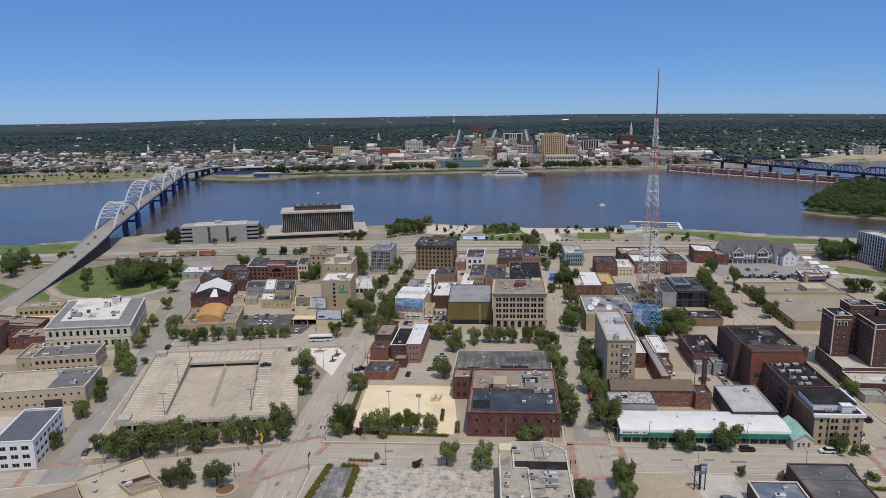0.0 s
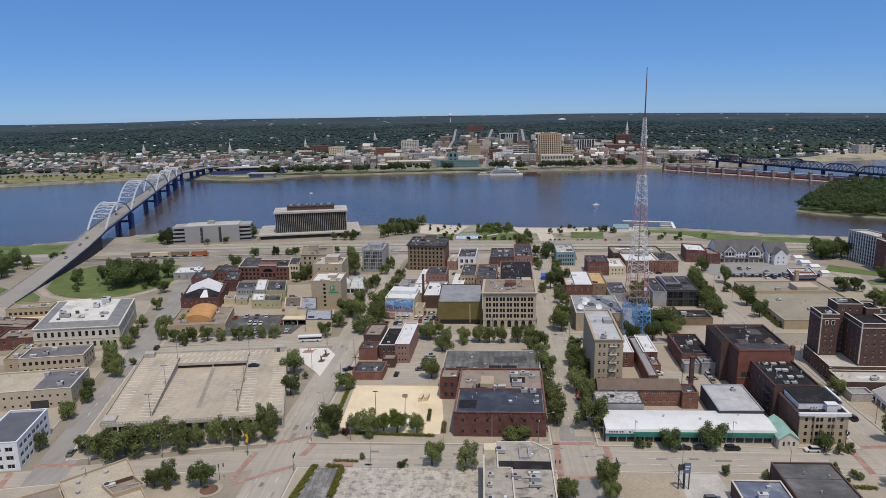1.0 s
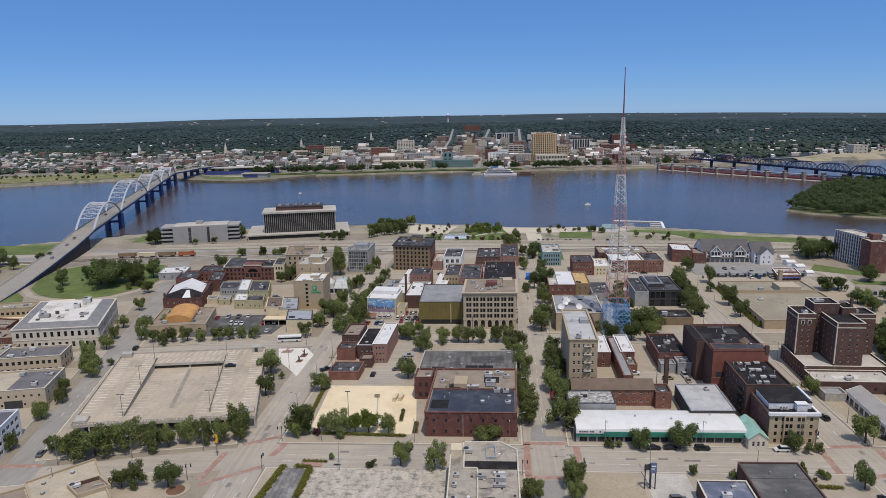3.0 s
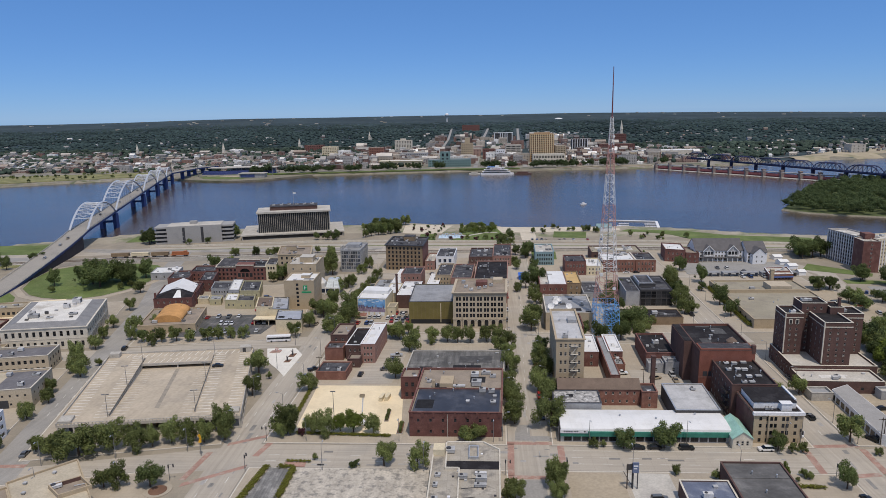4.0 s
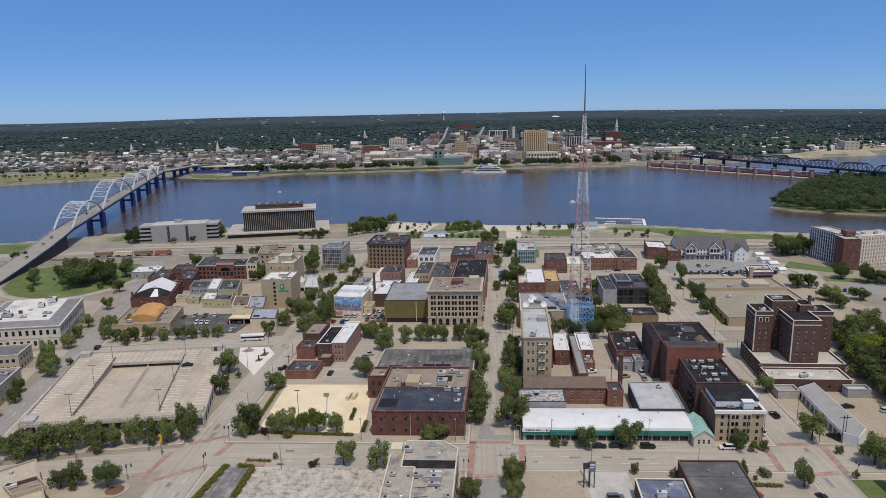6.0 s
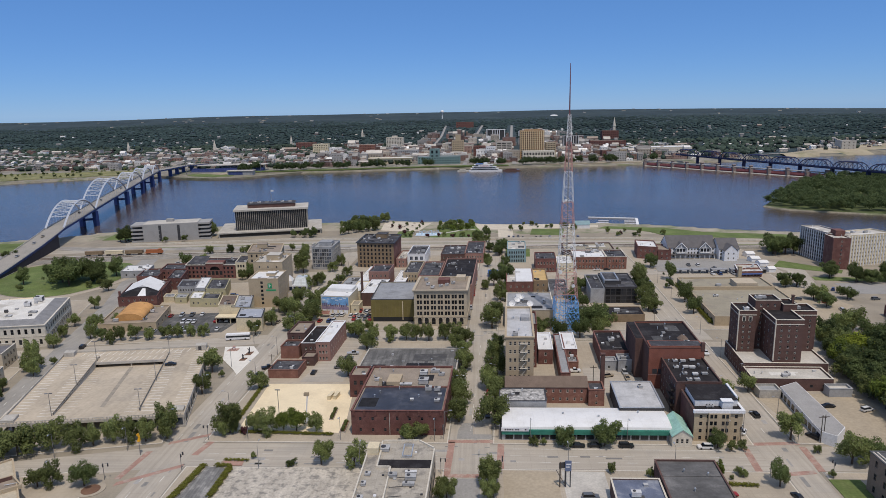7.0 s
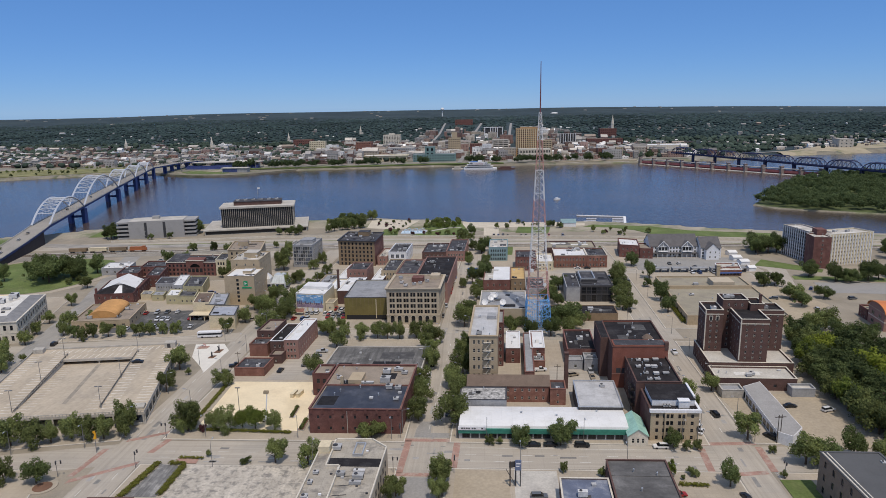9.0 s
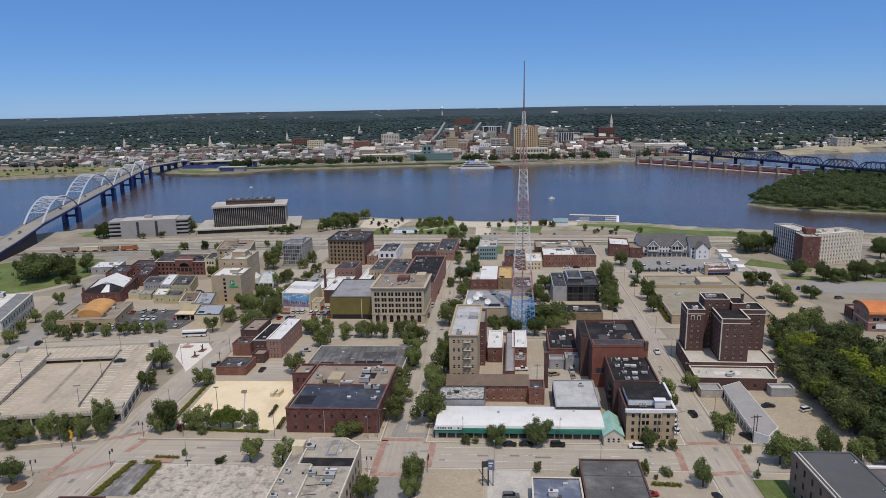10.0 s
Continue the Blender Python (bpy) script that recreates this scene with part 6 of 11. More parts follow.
def parking_ramp():
    """Low concrete ramp: open deck round a sunken sloping bay, striped stalls, precast railing, lamp posts."""
    G = (7.9, 15.0)
    w, d, h = 63.0, 71.0, 4.6
    root = thing("parking_ramp", -128.4, 208.1, 0, "open concrete parking ramp with empty striped top deck", "parking garage")
    x1, x2, yf, yb = 16.6, 46.2, 5.4, 56.6
    drop = 2.3
    s = Shape()
    s.box(0, x1, 0, d, h - 0.5, h).box(x2, w, 0, d, h - 0.5, h).box(x1, x2, yb, d, h - 0.5, h).box(x1, x2, 0, yf, h - 0.5, h)
    part("deck", s.skew(*G), M_RAMP, root)
    r = Shape()
    n = 6
    for i in range(n):
        a, c = yf + (yb + 6 - yf) * i / n, yf + (yb + 6 - yf) * (i + 1) / n
        za, zc = h - drop * i / n, h - drop * (i + 1) / n
        r.poly([(x1, a, za), (x2, a, za), (x2, c, zc), (x1, c, zc)])
    part("sloping_bay", r.skew(*G), M_RAMP, root)
    # dark sheet added for the shade in the gap under the rear deck
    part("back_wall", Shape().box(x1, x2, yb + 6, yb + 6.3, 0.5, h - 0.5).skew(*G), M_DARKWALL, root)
    part("bay_column", Shape().box((x1 + x2) / 2 - 0.3, (x1 + x2) / 2 + 0.3, yb + 0.2, yb + 0.8, 0.5, h - 0.5).skew(*G), M_CONCWALL, root)
    part("lower_floor", Shape().box(0.6, w - 0.6, 0.6, d - 0.6, 0.1, 0.25).skew(*G), M_CONCWALL, root)
    # solid dark blocks added to give the open lower level its shade
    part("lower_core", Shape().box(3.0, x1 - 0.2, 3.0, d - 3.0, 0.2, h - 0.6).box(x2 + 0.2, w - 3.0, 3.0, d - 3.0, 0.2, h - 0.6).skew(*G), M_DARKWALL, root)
    for nm, x0, xx, y0, yy, z0, z1 in (("parapet", 0, w, d - 0.05, d + 0.2, h - 0.7, h + 0.75), ("parapet", -0.2, 0.0, -0.2, d + 0.2, h - 0.7, h + 0.75), ("parapet", w, w + 0.2, -0.2, d + 0.2, h - 0.7, h + 0.75),
                                       ("edge_beam", 0, w, -0.2, 0.02, h - 0.9, h + 0.12), ("low_wall", 0, w, -0.2, 0.02, 0.0, 0.8), ("low_wall", w, w + 0.2, -0.2, d + 0.2, 0.0, 0.8), ("low_wall", -0.2, 0.0, -0.2, d + 0.2, 0.0, 0.9),
                                       ("bay_wall", x1 - 0.2, x1, yf, yb, h - drop - 0.3, h + 0.2), ("bay_wall", x2, x2 + 0.2, yf, yb, h - drop - 0.3, h + 0.2), ("bay_wall", x1, x2, yb - 0.1, yb + 0.12, h - 0.75, h + 0.35)):
        part(nm, Shape().box(x0, xx, y0, yy, z0, z1).skew(*G), M_CONCWALL, root)
    for xx in (x1 - 0.1, x2 + 0.1):
        q = Shape().box(xx - 0.1, xx + 0.1, yf, d - 8.0, h + 0.72, h + 0.92).box(xx - 0.06, xx + 0.06, yf, d - 8.0, h + 0.42, h + 0.52)
        for k in range(20):
            v = yf + 0.1 + k * (d - 8.4 - yf) / 19
            q.box(xx - 0.1, xx + 0.1, v, v + 0.25, h, h + 0.74)
        part("bay_railing", q.skew(*G), M_DECKRAIL, root, "dark stained railing beside the sunken bay")
    for i in range(26):
        u = i * w / 26
        q = Shape().box(u, u + w / 26, -0.2, 0.0, h + 0.72, h + 0.9).box(u, u + 0.4, -0.2, 0.0, h + 0.1, h + 0.74).box(u + 1.1, u + 1.4, -0.2, 0.0, h + 0.1, h + 0.74)
        part("railing_panel", q.skew(*G), M_CONCWALL, root)
    for i in range(13):
        u = 0.3 + i * (w - 0.9) / 12
        part("column", Shape().box(u, u + 0.5, -0.3, 0.2, -0.2, h - 0.5).skew(*G), M_CONCWALL, root)
        v = 0.3 + i * (d - 0.9) / 12
        part("column", Shape().box(w - 0.2, w + 0.3, v, v + 0.5, -0.2, h - 0.5).skew(*G), M_CONCWALL, root)
    for i in range(25):
        v = 5 + i * 2.6
        for u0, u1 in ((0.6, 5.4), (x1 - 5.6, x1 - 0.6), (x2 + 0.6, x2 + 5.4), (w - 5.4, w - 0.6)):
            if not (u0 < 1 and v > 63):
                part("stall_line", Shape().box(u0, u1, v, v + 0.3, h, h + 0.02).skew(*G), M_STALL, root)
        if v < yb - 2:
            zz = h - drop * (v - yf) / (yb + 6 - yf)
            for u0, u1 in ((x1 + 0.4, x1 + 5.2), (x2 - 5.2, x2 - 0.4)):
                part("stall_line", Shape().box(u0, u1, v, v + 0.26, zz - 0.1, zz + 0.03).skew(*G), M_STALLWORN, root, "worn stall line")
    for i in range(22):
        u = x1 - 9 + i * 2.7
        for v in (58.2, 65.6):
            if v > 63 or x1 < u < x2:
                part("stall_line", Shape().poly([(u, v, h + 0.02), (u + 0.3, v, h + 0.02), (u + 1.5, v + 4.6, h + 0.02), (u + 1.2, v + 4.6, h + 0.02)]).skew(*G), M_STALL, root)
    run = Shape()
    for a, c in ((11, 27), (27, 43), (43, 55)):
        za, zc = h - drop * (a - yf) / (yb + 6 - yf), h - drop * (c - yf) / (yb + 6 - yf)
        run.poly([(31.0, a, za + 0.02), (32.6, a, za + 0.02), (32.6, c, zc + 0.02), (31.0, c, zc + 0.02)])
    part("drip_stain", run.skew(*G), M_OILY, root, "dark oily streak down the bay")
    for u, v, a, c, zt in ((2.6, 68.0, 2.2, 1.8, 1.9), (59.8, 68.6, 2.4, 1.9, 2.3), (2.4, 3.4, 2.2, 2.6, 1.0), (60.2, 4.4, 2.2, 2.0, 0.9)):
        part("stair_head", Shape().box(u - a, u + a, v - c, v + c, h, h + zt).box(u - a + 0.3, u + a - 0.3, v - c + 0.3, v + c - 0.3, h + zt, h + zt + 0.05).skew(*G), M_CONCWALL, root)
    part("stair_door", Shape().box(58.6, 60.0, 66.6, 66.72, h, h + 2.0).skew(*G), M_DARKWALL, root)
    for u, v in ((x1 - 0.6, 5.2), (x1 - 0.6, 33), (x1 - 0.6, yb + 4), (x2 + 0.6, 5.2), (x2 + 0.6, 33), (x2 + 0.6, yb + 6)):
        p = Shape().tube((u, v, h), (u, v, h + 8.6), 0.12, 0.08, n=6).box(u - 1.3, u - 0.3, v - 0.2, v + 0.2, h + 8.4, h + 8.65).box(u + 0.3, u + 1.3, v - 0.2, v + 0.2, h + 8.4, h + 8.65).box(u - 0.4, u + 0.4, v - 0.06, v + 0.06, h + 8.46, h + 8.56)
        part("lamp_post", p.skew(*G), M_POLE, root, "twin-head deck lamp post")


M_OILY = material("oily_concrete", (0.30, 0.265, 0.215), 0.9, scale=0.3, var=0.2)
M_STALLWORN = material("worn_stall_paint", (0.56, 0.52, 0.45), 0.9, fvar=0.25)
M_DECKRAIL = material("stained_rail_concrete", (0.22, 0.195, 0.16), 0.9, scale=0.3, var=0.3)
M_STALL = material("stall_paint", (0.66, 0.635, 0.57), 0.85, fvar=0.15)
M_RAMP = material("ramp_deck_concrete", (0.445, 0.38, 0.293), 0.9, scale=0.05, var=0.1, fine=0.8, fvar=0.08, stain=(0.35, 0.305, 0.245), stain_amt=0.6, stain_scale=0.09, streak=(0.5, 0.04, 0.08))
parking_ramp()

def red_hall():
    """Maroon brick hall: a dark hipped front roof with a white sheet, a white pitched roof behind."""
    G = (9.0, 14.8)
    w, d, h = 21.5, 33.0, 7.4
    r = building("red_white_roof_hall", "maroon brick hall with white and dark pitched roofs", -167.0, 357.5, w, d, h, M_BRICK2, M_TAR, 2, 6, 0, 5, 0.9, 1.4, G=G, seed=80, parapet=0.2)
    s = Shape()
    s.poly([(0, 0, h), (w, 0, h), (w * 0.68, 7, h + 3.0), (w * 0.42, 7, h + 3.0)])
    s.poly([(w, 0, h), (w, 10, h), (w * 0.68, 10, h + 3.0), (w * 0.68, 7, h + 3.0)])
    s.poly([(0, 10, h), (0, 0, h), (w * 0.42, 7, h + 3.0), (w * 0.42, 10, h + 3.0)])
    s.poly([(w * 0.42, 7, h + 3.0), (w * 0.68, 7, h + 3.0), (w * 0.68, 10, h + 3.0), (w * 0.42, 10, h + 3.0)])
    part("front_roof", s.skew(*G), M_TAR, r, "dark hipped front roof")
    part("roof_patch", Shape().poly([(w * 0.50, 0.3, h + 0.2), (w * 0.72, 0.3, h + 0.2), (w * 0.66, 7, h + 3.06), (w * 0.58, 7, h + 3.06)]).skew(*G), M_WHITEROOF, r, "white roof sheet")
    t = Shape()
    t.poly([(1, 10, h), (1, d - 1, h), (w * 0.55, d - 1, h + 4.2), (w * 0.55, 10, h + 4.2)])
    t.poly([(w - 1, 10, h), (w * 0.55, 10, h + 4.2), (w * 0.55, d - 1, h + 4.2), (w - 1, d - 1, h)])
    t.poly([(1, 10, h), (w * 0.55, 10, h + 4.2), (w - 1, 10, h)]).poly([(1, d - 1, h), (w - 1, d - 1, h), (w * 0.55, d - 1, h + 4.2)])
    part("rear_roof", t.skew(*G), M_WHITEROOF, r, "white pitched rear roof")
    part("flue", Shape().box(0.4, 1.5, 1.0, 2.2, h - 0.3, h + 3.2).skew(*G), M_BRICK2, r)


red_hall()


def barrel_hall():
    G = (8, 12)
    root = building("barrel_roof_hall", "low tan hall with orange barrel roof", -156.0, 317.5, 29, 31, 4.6, M_TANBRICK, M_BROWNROOF, 1, 6, 0, 4, 1.4, 1.3, "dark", G=G, seed=81, units=2)
    s = Shape()
    n, x0, x1, y0, y1 = 12, 6.0, 20.6, 6.5, 29.0
    for i in range(n):
        t0, t1 = math.pi * i / n, math.pi * (i + 1) / n
        a, c = (x0 + x1) / 2 - 7.3 * math.cos(t0), (x0 + x1) / 2 - 7.3 * math.cos(t1)
        za, zc = 4.6 + 3.2 * math.sin(t0), 4.6 + 3.2 * math.sin(t1)
        s.poly([(a, y0, za), (c, y0, zc), (c, y1, zc), (a, y1, za)])
        s.poly([(a, y0, 4.0), (c, y0, 4.0), (c, y0, zc), (a, y0, za)])
        s.poly([(a, y1, 4.0), (c, y1, 4.0), (c, y1, zc), (a, y1, za)])
    part("barrel_roof", s.skew(*G), M_ORANGE, root, "weathered orange barrel vault")


barrel_hall()
NW = (0, 14)
M_YELLOW = material("yellow_painted_wall", (0.42, 0.385, 0.25), 0.85, scale=0.3, var=0.12, fine=2.0, stain=(0.40, 0.36, 0.20), stain_amt=0.5, stain_scale=0.3)
building("slate_roof_house", "maroon brick house with slate-grey flat roof", -155.5, 372, 7.5, 26, 7.4, M_BRICK2, M_DARKROOF, 2, 2, 0, 5, 0.9, 1.3, G=NW, seed=82, units=2)
building("slate_roof_house", "maroon brick house with dark roof and flue", -158, 400, 9, 26, 7.6, M_BRICK2, M_DARKROOF, 2, 2, 0, 5, 0.9, 1.3, G=NW, seed=182, units=1)
building("slate_roof_house", "pale row house with slate-grey flat roof", -144.0, 384.0, 13.4, 17, 6.6, M_GREYWALL, M_DARKROOF, 2, 7, 0, 0, 0.8, 1.3, G=NW, seed=83)
building("white_roof_house", "narrow house with bright white roof", -130.2, 377.2, 6.2, 26, 7.4, M_GREYWALL, M_WHITEROOF, 2, 2, 0, 0, 0.9, 1.3, G=NW, seed=84, parapet=0.3)
building("slate_roof_house", "yellow-walled row house with dark roof", -123.4, 376.5, 12.0, 26, 7.0, M_YELLOW, M_DARKROOF, 2, 4, 0, 4, 0.9, 1.3, G=NW, seed=85, units=1)
building("yellow_front_house", "small yellow house with dark roof", -120.0, 362.0, 10.0, 13, 5.2, M_YELLOW, M_DARKROOF, 1, 3, 0, 2, 0.9, 1.2, G=NW, seed=86)
building("white_roof_house", "small yellow house with bright white roof", -127.4, 362.5, 7.2, 14, 5.4, M_YELLOW, M_WHITEROOF, 1, 2, 0, 0, 0.9, 1.2, G=NW, seed=87, parapet=0.3)
building("yard_shed", "low yellow shed with grey roof", -139.4, 369.5, 7.0, 9, 3.6, M_YELLOW, M_GREYROOF, 1, 1, 0, 0, 0.9, 1.1, G=NW, seed=187, parapet=0.25)
building("yard_shed", "low pale shed beside brick hall", -147.5, 372, 6.5, 8, 3.4, M_CREAM, M_GREYROOF, 1, 0, 0, 0, G=NW, seed=188, parapet=0.25)
M_BLUEROOF = material("blue_grey_membrane", (0.35, 0.37, 0.42), 0.7, scale=0.15, var=0.1, fine=1.5, fvar=0.06, stain=(0.26, 0.28, 0.32), stain_amt=0.6, stain_scale=0.17, joint=(3.0, 0.05, 0.85, 0.95))
building("hotel_podium", "tan hotel podium with dark brown roof", -100.8, 338.6, 9.0, 20, 8.4, M_CREAM, M_SHINGLE, 2, 0, 0, 0, G=NW, seed=88, units=1, parapet=0.3)
building("hotel_podium", "tan hotel entrance block with blue-grey roof", -84.6, 320.4, 13.4, 17, 7.2, M_CREAM, M_BLUEROOF, 1, 0, 0, 0, G=(0, 12), seed=89, ground=0, parapet=0.4, coping=M_DKFRAME)
building("hotel_link", "low blue-grey-roofed hotel link", -93.4, 337.5, 10.5, 23, 7.6, M_CREAM, M_BLUEROOF, 2, 0, 0, 0, G=NW, seed=90, units=2, parapet=0.4, coping=M_DKFRAME)
solid("hotel_canopy", Shape().box(0, 16, 0, 6, 3.0, 3.5).box(0.3, 0.7, 0.3, 0.7, -0.1, 3.0).box(15.3, 15.7, 0.3, 0.7, -0.1, 3.0).box(8, 8.4, 0.3, 0.7, -0.1, 3.0).box(0, 16, 5.7, 6, -0.1, 3.0), M_CREAM, "cream drive-in canopy of the hotel", "canopy", (-100.5, 331.8, 0.16))
inn = building("inn_tower", "plain tan hotel tower with green sign", -91.6, 361.4, 17.2, 20, 17.0, M_TANBRICK, M_WHITEROOF, 5, 0, 0, 5, 0.9, 1.3, G=(0, 2), seed=91, units=1, pent=(8, 9, 5, 5, 1.6), coping=M_TANBRICK)
for i in range(6):
    part("stair_window", Shape().box(6.9, 8.3, -0.08, 0, 2.0 + i * 2.4, 3.4 + i * 2.4).skew(0, 2), M_GLASS, inn)
sgn = part("sign_panel", Shape().box(11.0, 13.4, -0.14, 0, 11.4, 14.2, 0).box(10.0, 15.6, -0.12, 0, 9.9, 10.7, 0).skew(0, 2), material("sign_green", (0.02, 0.30, 0.13), 0.5), inn, "green hotel sign")
part("sign_lettering", Shape().box(11.7, 12.1, -0.19, -0.14, 11.9, 13.7).box(12.1, 12.9, -0.19, -0.14, 12.7, 13.0).skew(0, 2), M_WHITE, sgn)
rr = building("inn_rear_block", "tan hotel rear tower with white roof plant", -95.6, 383.0, 17.6, 24, 21.6, M_TANBRICK, M_PALEROOF, 5, 3, 4, 4, 1.0, 1.4, G=(0, 2), seed=92, units=7, vents=4, pent=(6, 8, 8, 9, 3.2))
for px, py, ph in ((3, 5, 3.0), (4.4, 7.5, 2.4), (14.2, 6, 2.0)):
    part("roof_antenna", Shape().tube((px, py, 20.7), (px, py, 21.2 + ph), 0.1, 0.07).tube((px - 0.8, py, 20.9 + ph), (px + 0.8, py, 20.9 + ph), 0.08).skew(0, 2), M_MASTWHITE, rr)
building("inn_rear_wing", "low hotel wing with pale roof", -101.5, 409, 20, 18, 11, M_TANBRICK, M_PALEROOF, 4, 4, 0, 4, 1.0, 1.4, G=NW, seed=192, units=4, vents=3)


def glass_atrium():
    """White peaked atrium with glazed slopes beside the hotel."""
    root = thing("glass_atrium", -82.0, 395.5, 0, "white glazed atrium with pyramid roof", "atrium")
    part("wall", Shape().box(0, 14.5, 0, 14, -0.2, 3.6), M_WHITE, root)
    g = Shape()
    g.poly([(6.0, 0, 3.6), (14.5, 0, 3.6), (13, 4, 8.0), (7, 4, 8.0)]).poly([(6, 0, 3.6), (7, 4, 8), (7, 10, 8), (6, 14, 3.6)]).poly([(14.5, 0, 3.6), (14.5, 14, 3.6), (13, 10, 8), (13, 4, 8)]).poly([(7, 4, 8), (13, 4, 8), (13, 10, 8), (7, 10, 8)]).poly([(6, 14, 3.6), (7, 10, 8), (13, 10, 8), (14.5, 14, 3.6)])
    part("glass_slope", g, material("pale_glazing", (0.50, 0.54, 0.56), 0.25, scale=0.4, var=0.1, fvar=0.04, spec=0.6, joint=(1.5, 0.08, 1.2, 0.95)), root, "pale blue-white glazing")
    q = Shape()
    for a, c in (((0, 0), (5.6, 0)), ((5.6, 0), (5.6, 6)), ((5.6, 6), (0, 6)), ((0, 6), (0, 0))):
        q.poly([(*a, 3.6), (*c, 3.6), (*c, 6.5), (*a, 6.5)]).poly([(*a, 6.5), (*c, 6.5), (2.8, 3, 10.5)])
    part("peaked_roof", q, M_WHITEROOF, root)
    for i in range(5):
        part("pane", Shape().box(0.4 + i * 2.9, 2.7 + i * 2.9, -0.06, 0.02, 0.5, 3.0), M_BLUEGLASS, root)


glass_atrium()
solid("smoke_stack", Shape().tube((0, 0, -0.2), (0, 0, 17.6), 0.85, 0.65, n=14).tube((0, 0, 17.6), (0, 0, 18.3), 0.78, 0.78, n=14), M_BROWNBRICK, "tall slim dark brick smoke stack", "chimney", (-28.1, 371.0, 0))
building("tan_bank", "six-storey tan brick bank building", -116.0, 431, 22.6, 30, 17.4, M_TANBRICK, M_BROWNROOF, 5, 6, 4, 6, 1.2, 1.8, "dark", G=(0, 12), seed=93, cornice=0.3, units=1, pent=(5, 16, 7, 6, 3.0))
def brick_row():
    """Arcaded red brick row under dark low hips, with a taller arched centre and a tan end bay."""
    G = (0, 10)
    w, d, h = 34.0, 23.0, 9.4
    r = building("red_brick_row", "three-storey red brick row with dark roof and arched centre", -158.5, 429, w, d, h, M_BRICK, M_DARKROOF, 3, 12, 0, 0, 1.4, 1.6, "dark", G=G, seed=94, units=2, cornice=0.3, coping=M_PALESTONE)
    part("hip_roof", Shape().poly([(0, 2, h), (14, 2, h), (14, 12, h + 2.6), (3, 12, h + 2.6)]).poly([(0, 2, h), (3, 12, h + 2.6), (3, 16, h + 2.6), (0, 22, h)]).poly([(3, 12, h + 2.6), (14, 12, h + 2.6), (14, 16, h + 2.6), (3, 16, h + 2.6)]).skew(*G), M_DARKROOF, r, "dark hipped roof end")
    part("centre_bay", Shape().box(14, 26, -0.6, 9, -0.2, h + 1.4).skew(*G), M_BRICK, r)
    part("centre_cornice", Shape().box(13.7, 26.3, -0.9, -0.3, h + 1.0, h + 1.5).skew(*G), M_PALESTONE, r)
    arch = Shape()
    for k in range(8):
        t0, t1 = math.pi * k / 8, math.pi * (k + 1) / 8
        arch.poly([(20 - 3.4 * math.cos(t0), -0.68, 6.0 + 2.4 * math.sin(t0)), (20 - 3.4 * math.cos(t1), -0.68, 6.0 + 2.4 * math.sin(t1)), (20 - 3.4 * math.cos(t1), -0.68, 6.0), (20 - 3.4 * math.cos(t0), -0.68, 6.0)])
    part("arched_window", arch.skew(*G), M_GLASS, r)
    for k in range(4):
        part("bay_window", Shape().box(15 + k * 2.7, 16.9 + k * 2.7, -0.68, -0.58, 2.6, 5.2).skew(*G), M_GLASS, r)
    building("tan_row_end", "tan stone end of brick row", -124.2, 429, 7.4, 23, 11.0, M_CREAM, M_DARKROOF, 3, 3, 0, 4, 1.1, 1.8, "dark", G=G, seed=95, coping=M_PALESTONE)
    building("brick_row_wing", "low red brick wing with dark roof", -176, 428, 17, 18, 6.5, M_BRICK, M_DARKROOF, 2, 5, 0, 0, 1.0, 1.4, "dark", G=G, seed=194)


brick_row()
building("white_roof_low", "low grey shop with white roof", -205, 430, 18, 18, 5, M_GREYWALL, M_WHITEROOF, 1, 3, 0, 0, G=(6, 12), seed=96, units=2, parapet=0.3)
building("grey_low_shop", "low brick shop with grey roof", -186, 415, 14, 22, 5, M_BRICK, M_DARKROOF, 1, 3, 0, 0, G=(6, 12), seed=97, units=1)


def glass_office():
    x, y, w, d, h = -77.6, 452.5, 14.2, 26, 16.0
    root = building("glass_office", "four-storey office with gridded blue glass front", x, y, w, d, h, M_GREYWALL, M_GREYROOF, 5, 8, 6, 8, 1.5, 2.4, "blue", seed=98, units=1, G=(-4, -2), pent=(3, 8, 9, 10, 2.6), ground=1.5, margin=0.4)
    part("tower_shaft", Shape().box(-1.2, 0, 4, 10, -0.2, 17.4).skew(-4, -2), M_CONCWALL, root)


glass_office()
pe = building("ochre_store_block", "six-storey ochre brick store with heavy cornice", -46.3, 457.8, 26.6, 32, 18.2, M_OCHRE, M_DARKROOF, 6, 9, 6, 10, 1.3, 1.9, "dark", seed=99, G=(-8, -3), cornice=0.7, coping=M_DKFRAME, units=4, pent=(10, 20, 8, 8, 3))
part("side_wall", Shape().box(26.6, 26.75, 0.3, 31.6, -0.2, 17.2).skew(-8, -3), M_BRICK, pe)
building("low_tan_store", "low tan store beside brick block", -18.5, 456, 7.0, 28, 6.5, M_PINK, M_PALEROOF, 2, 2, 0, 0, 1.0, 1.5, seed=100, units=1)
building("white_front_store", "white-fronted two-storey store with dark roof", -10.8, 457.5, 12.8, 30, 9.5, M_WHITE, M_DARKROOF, 2, 3, 0, 4, 2.0, 2.6, "blue", seed=101, units=3)
building("brick_warehouse", "old brick store with dark grey roof", 12.4, 466, 17, 32, 7.2, M_BROWNBRICK, M_DARKROOF, 2, 5, 0, 0, 1.1, 1.5, seed=102, units=4)
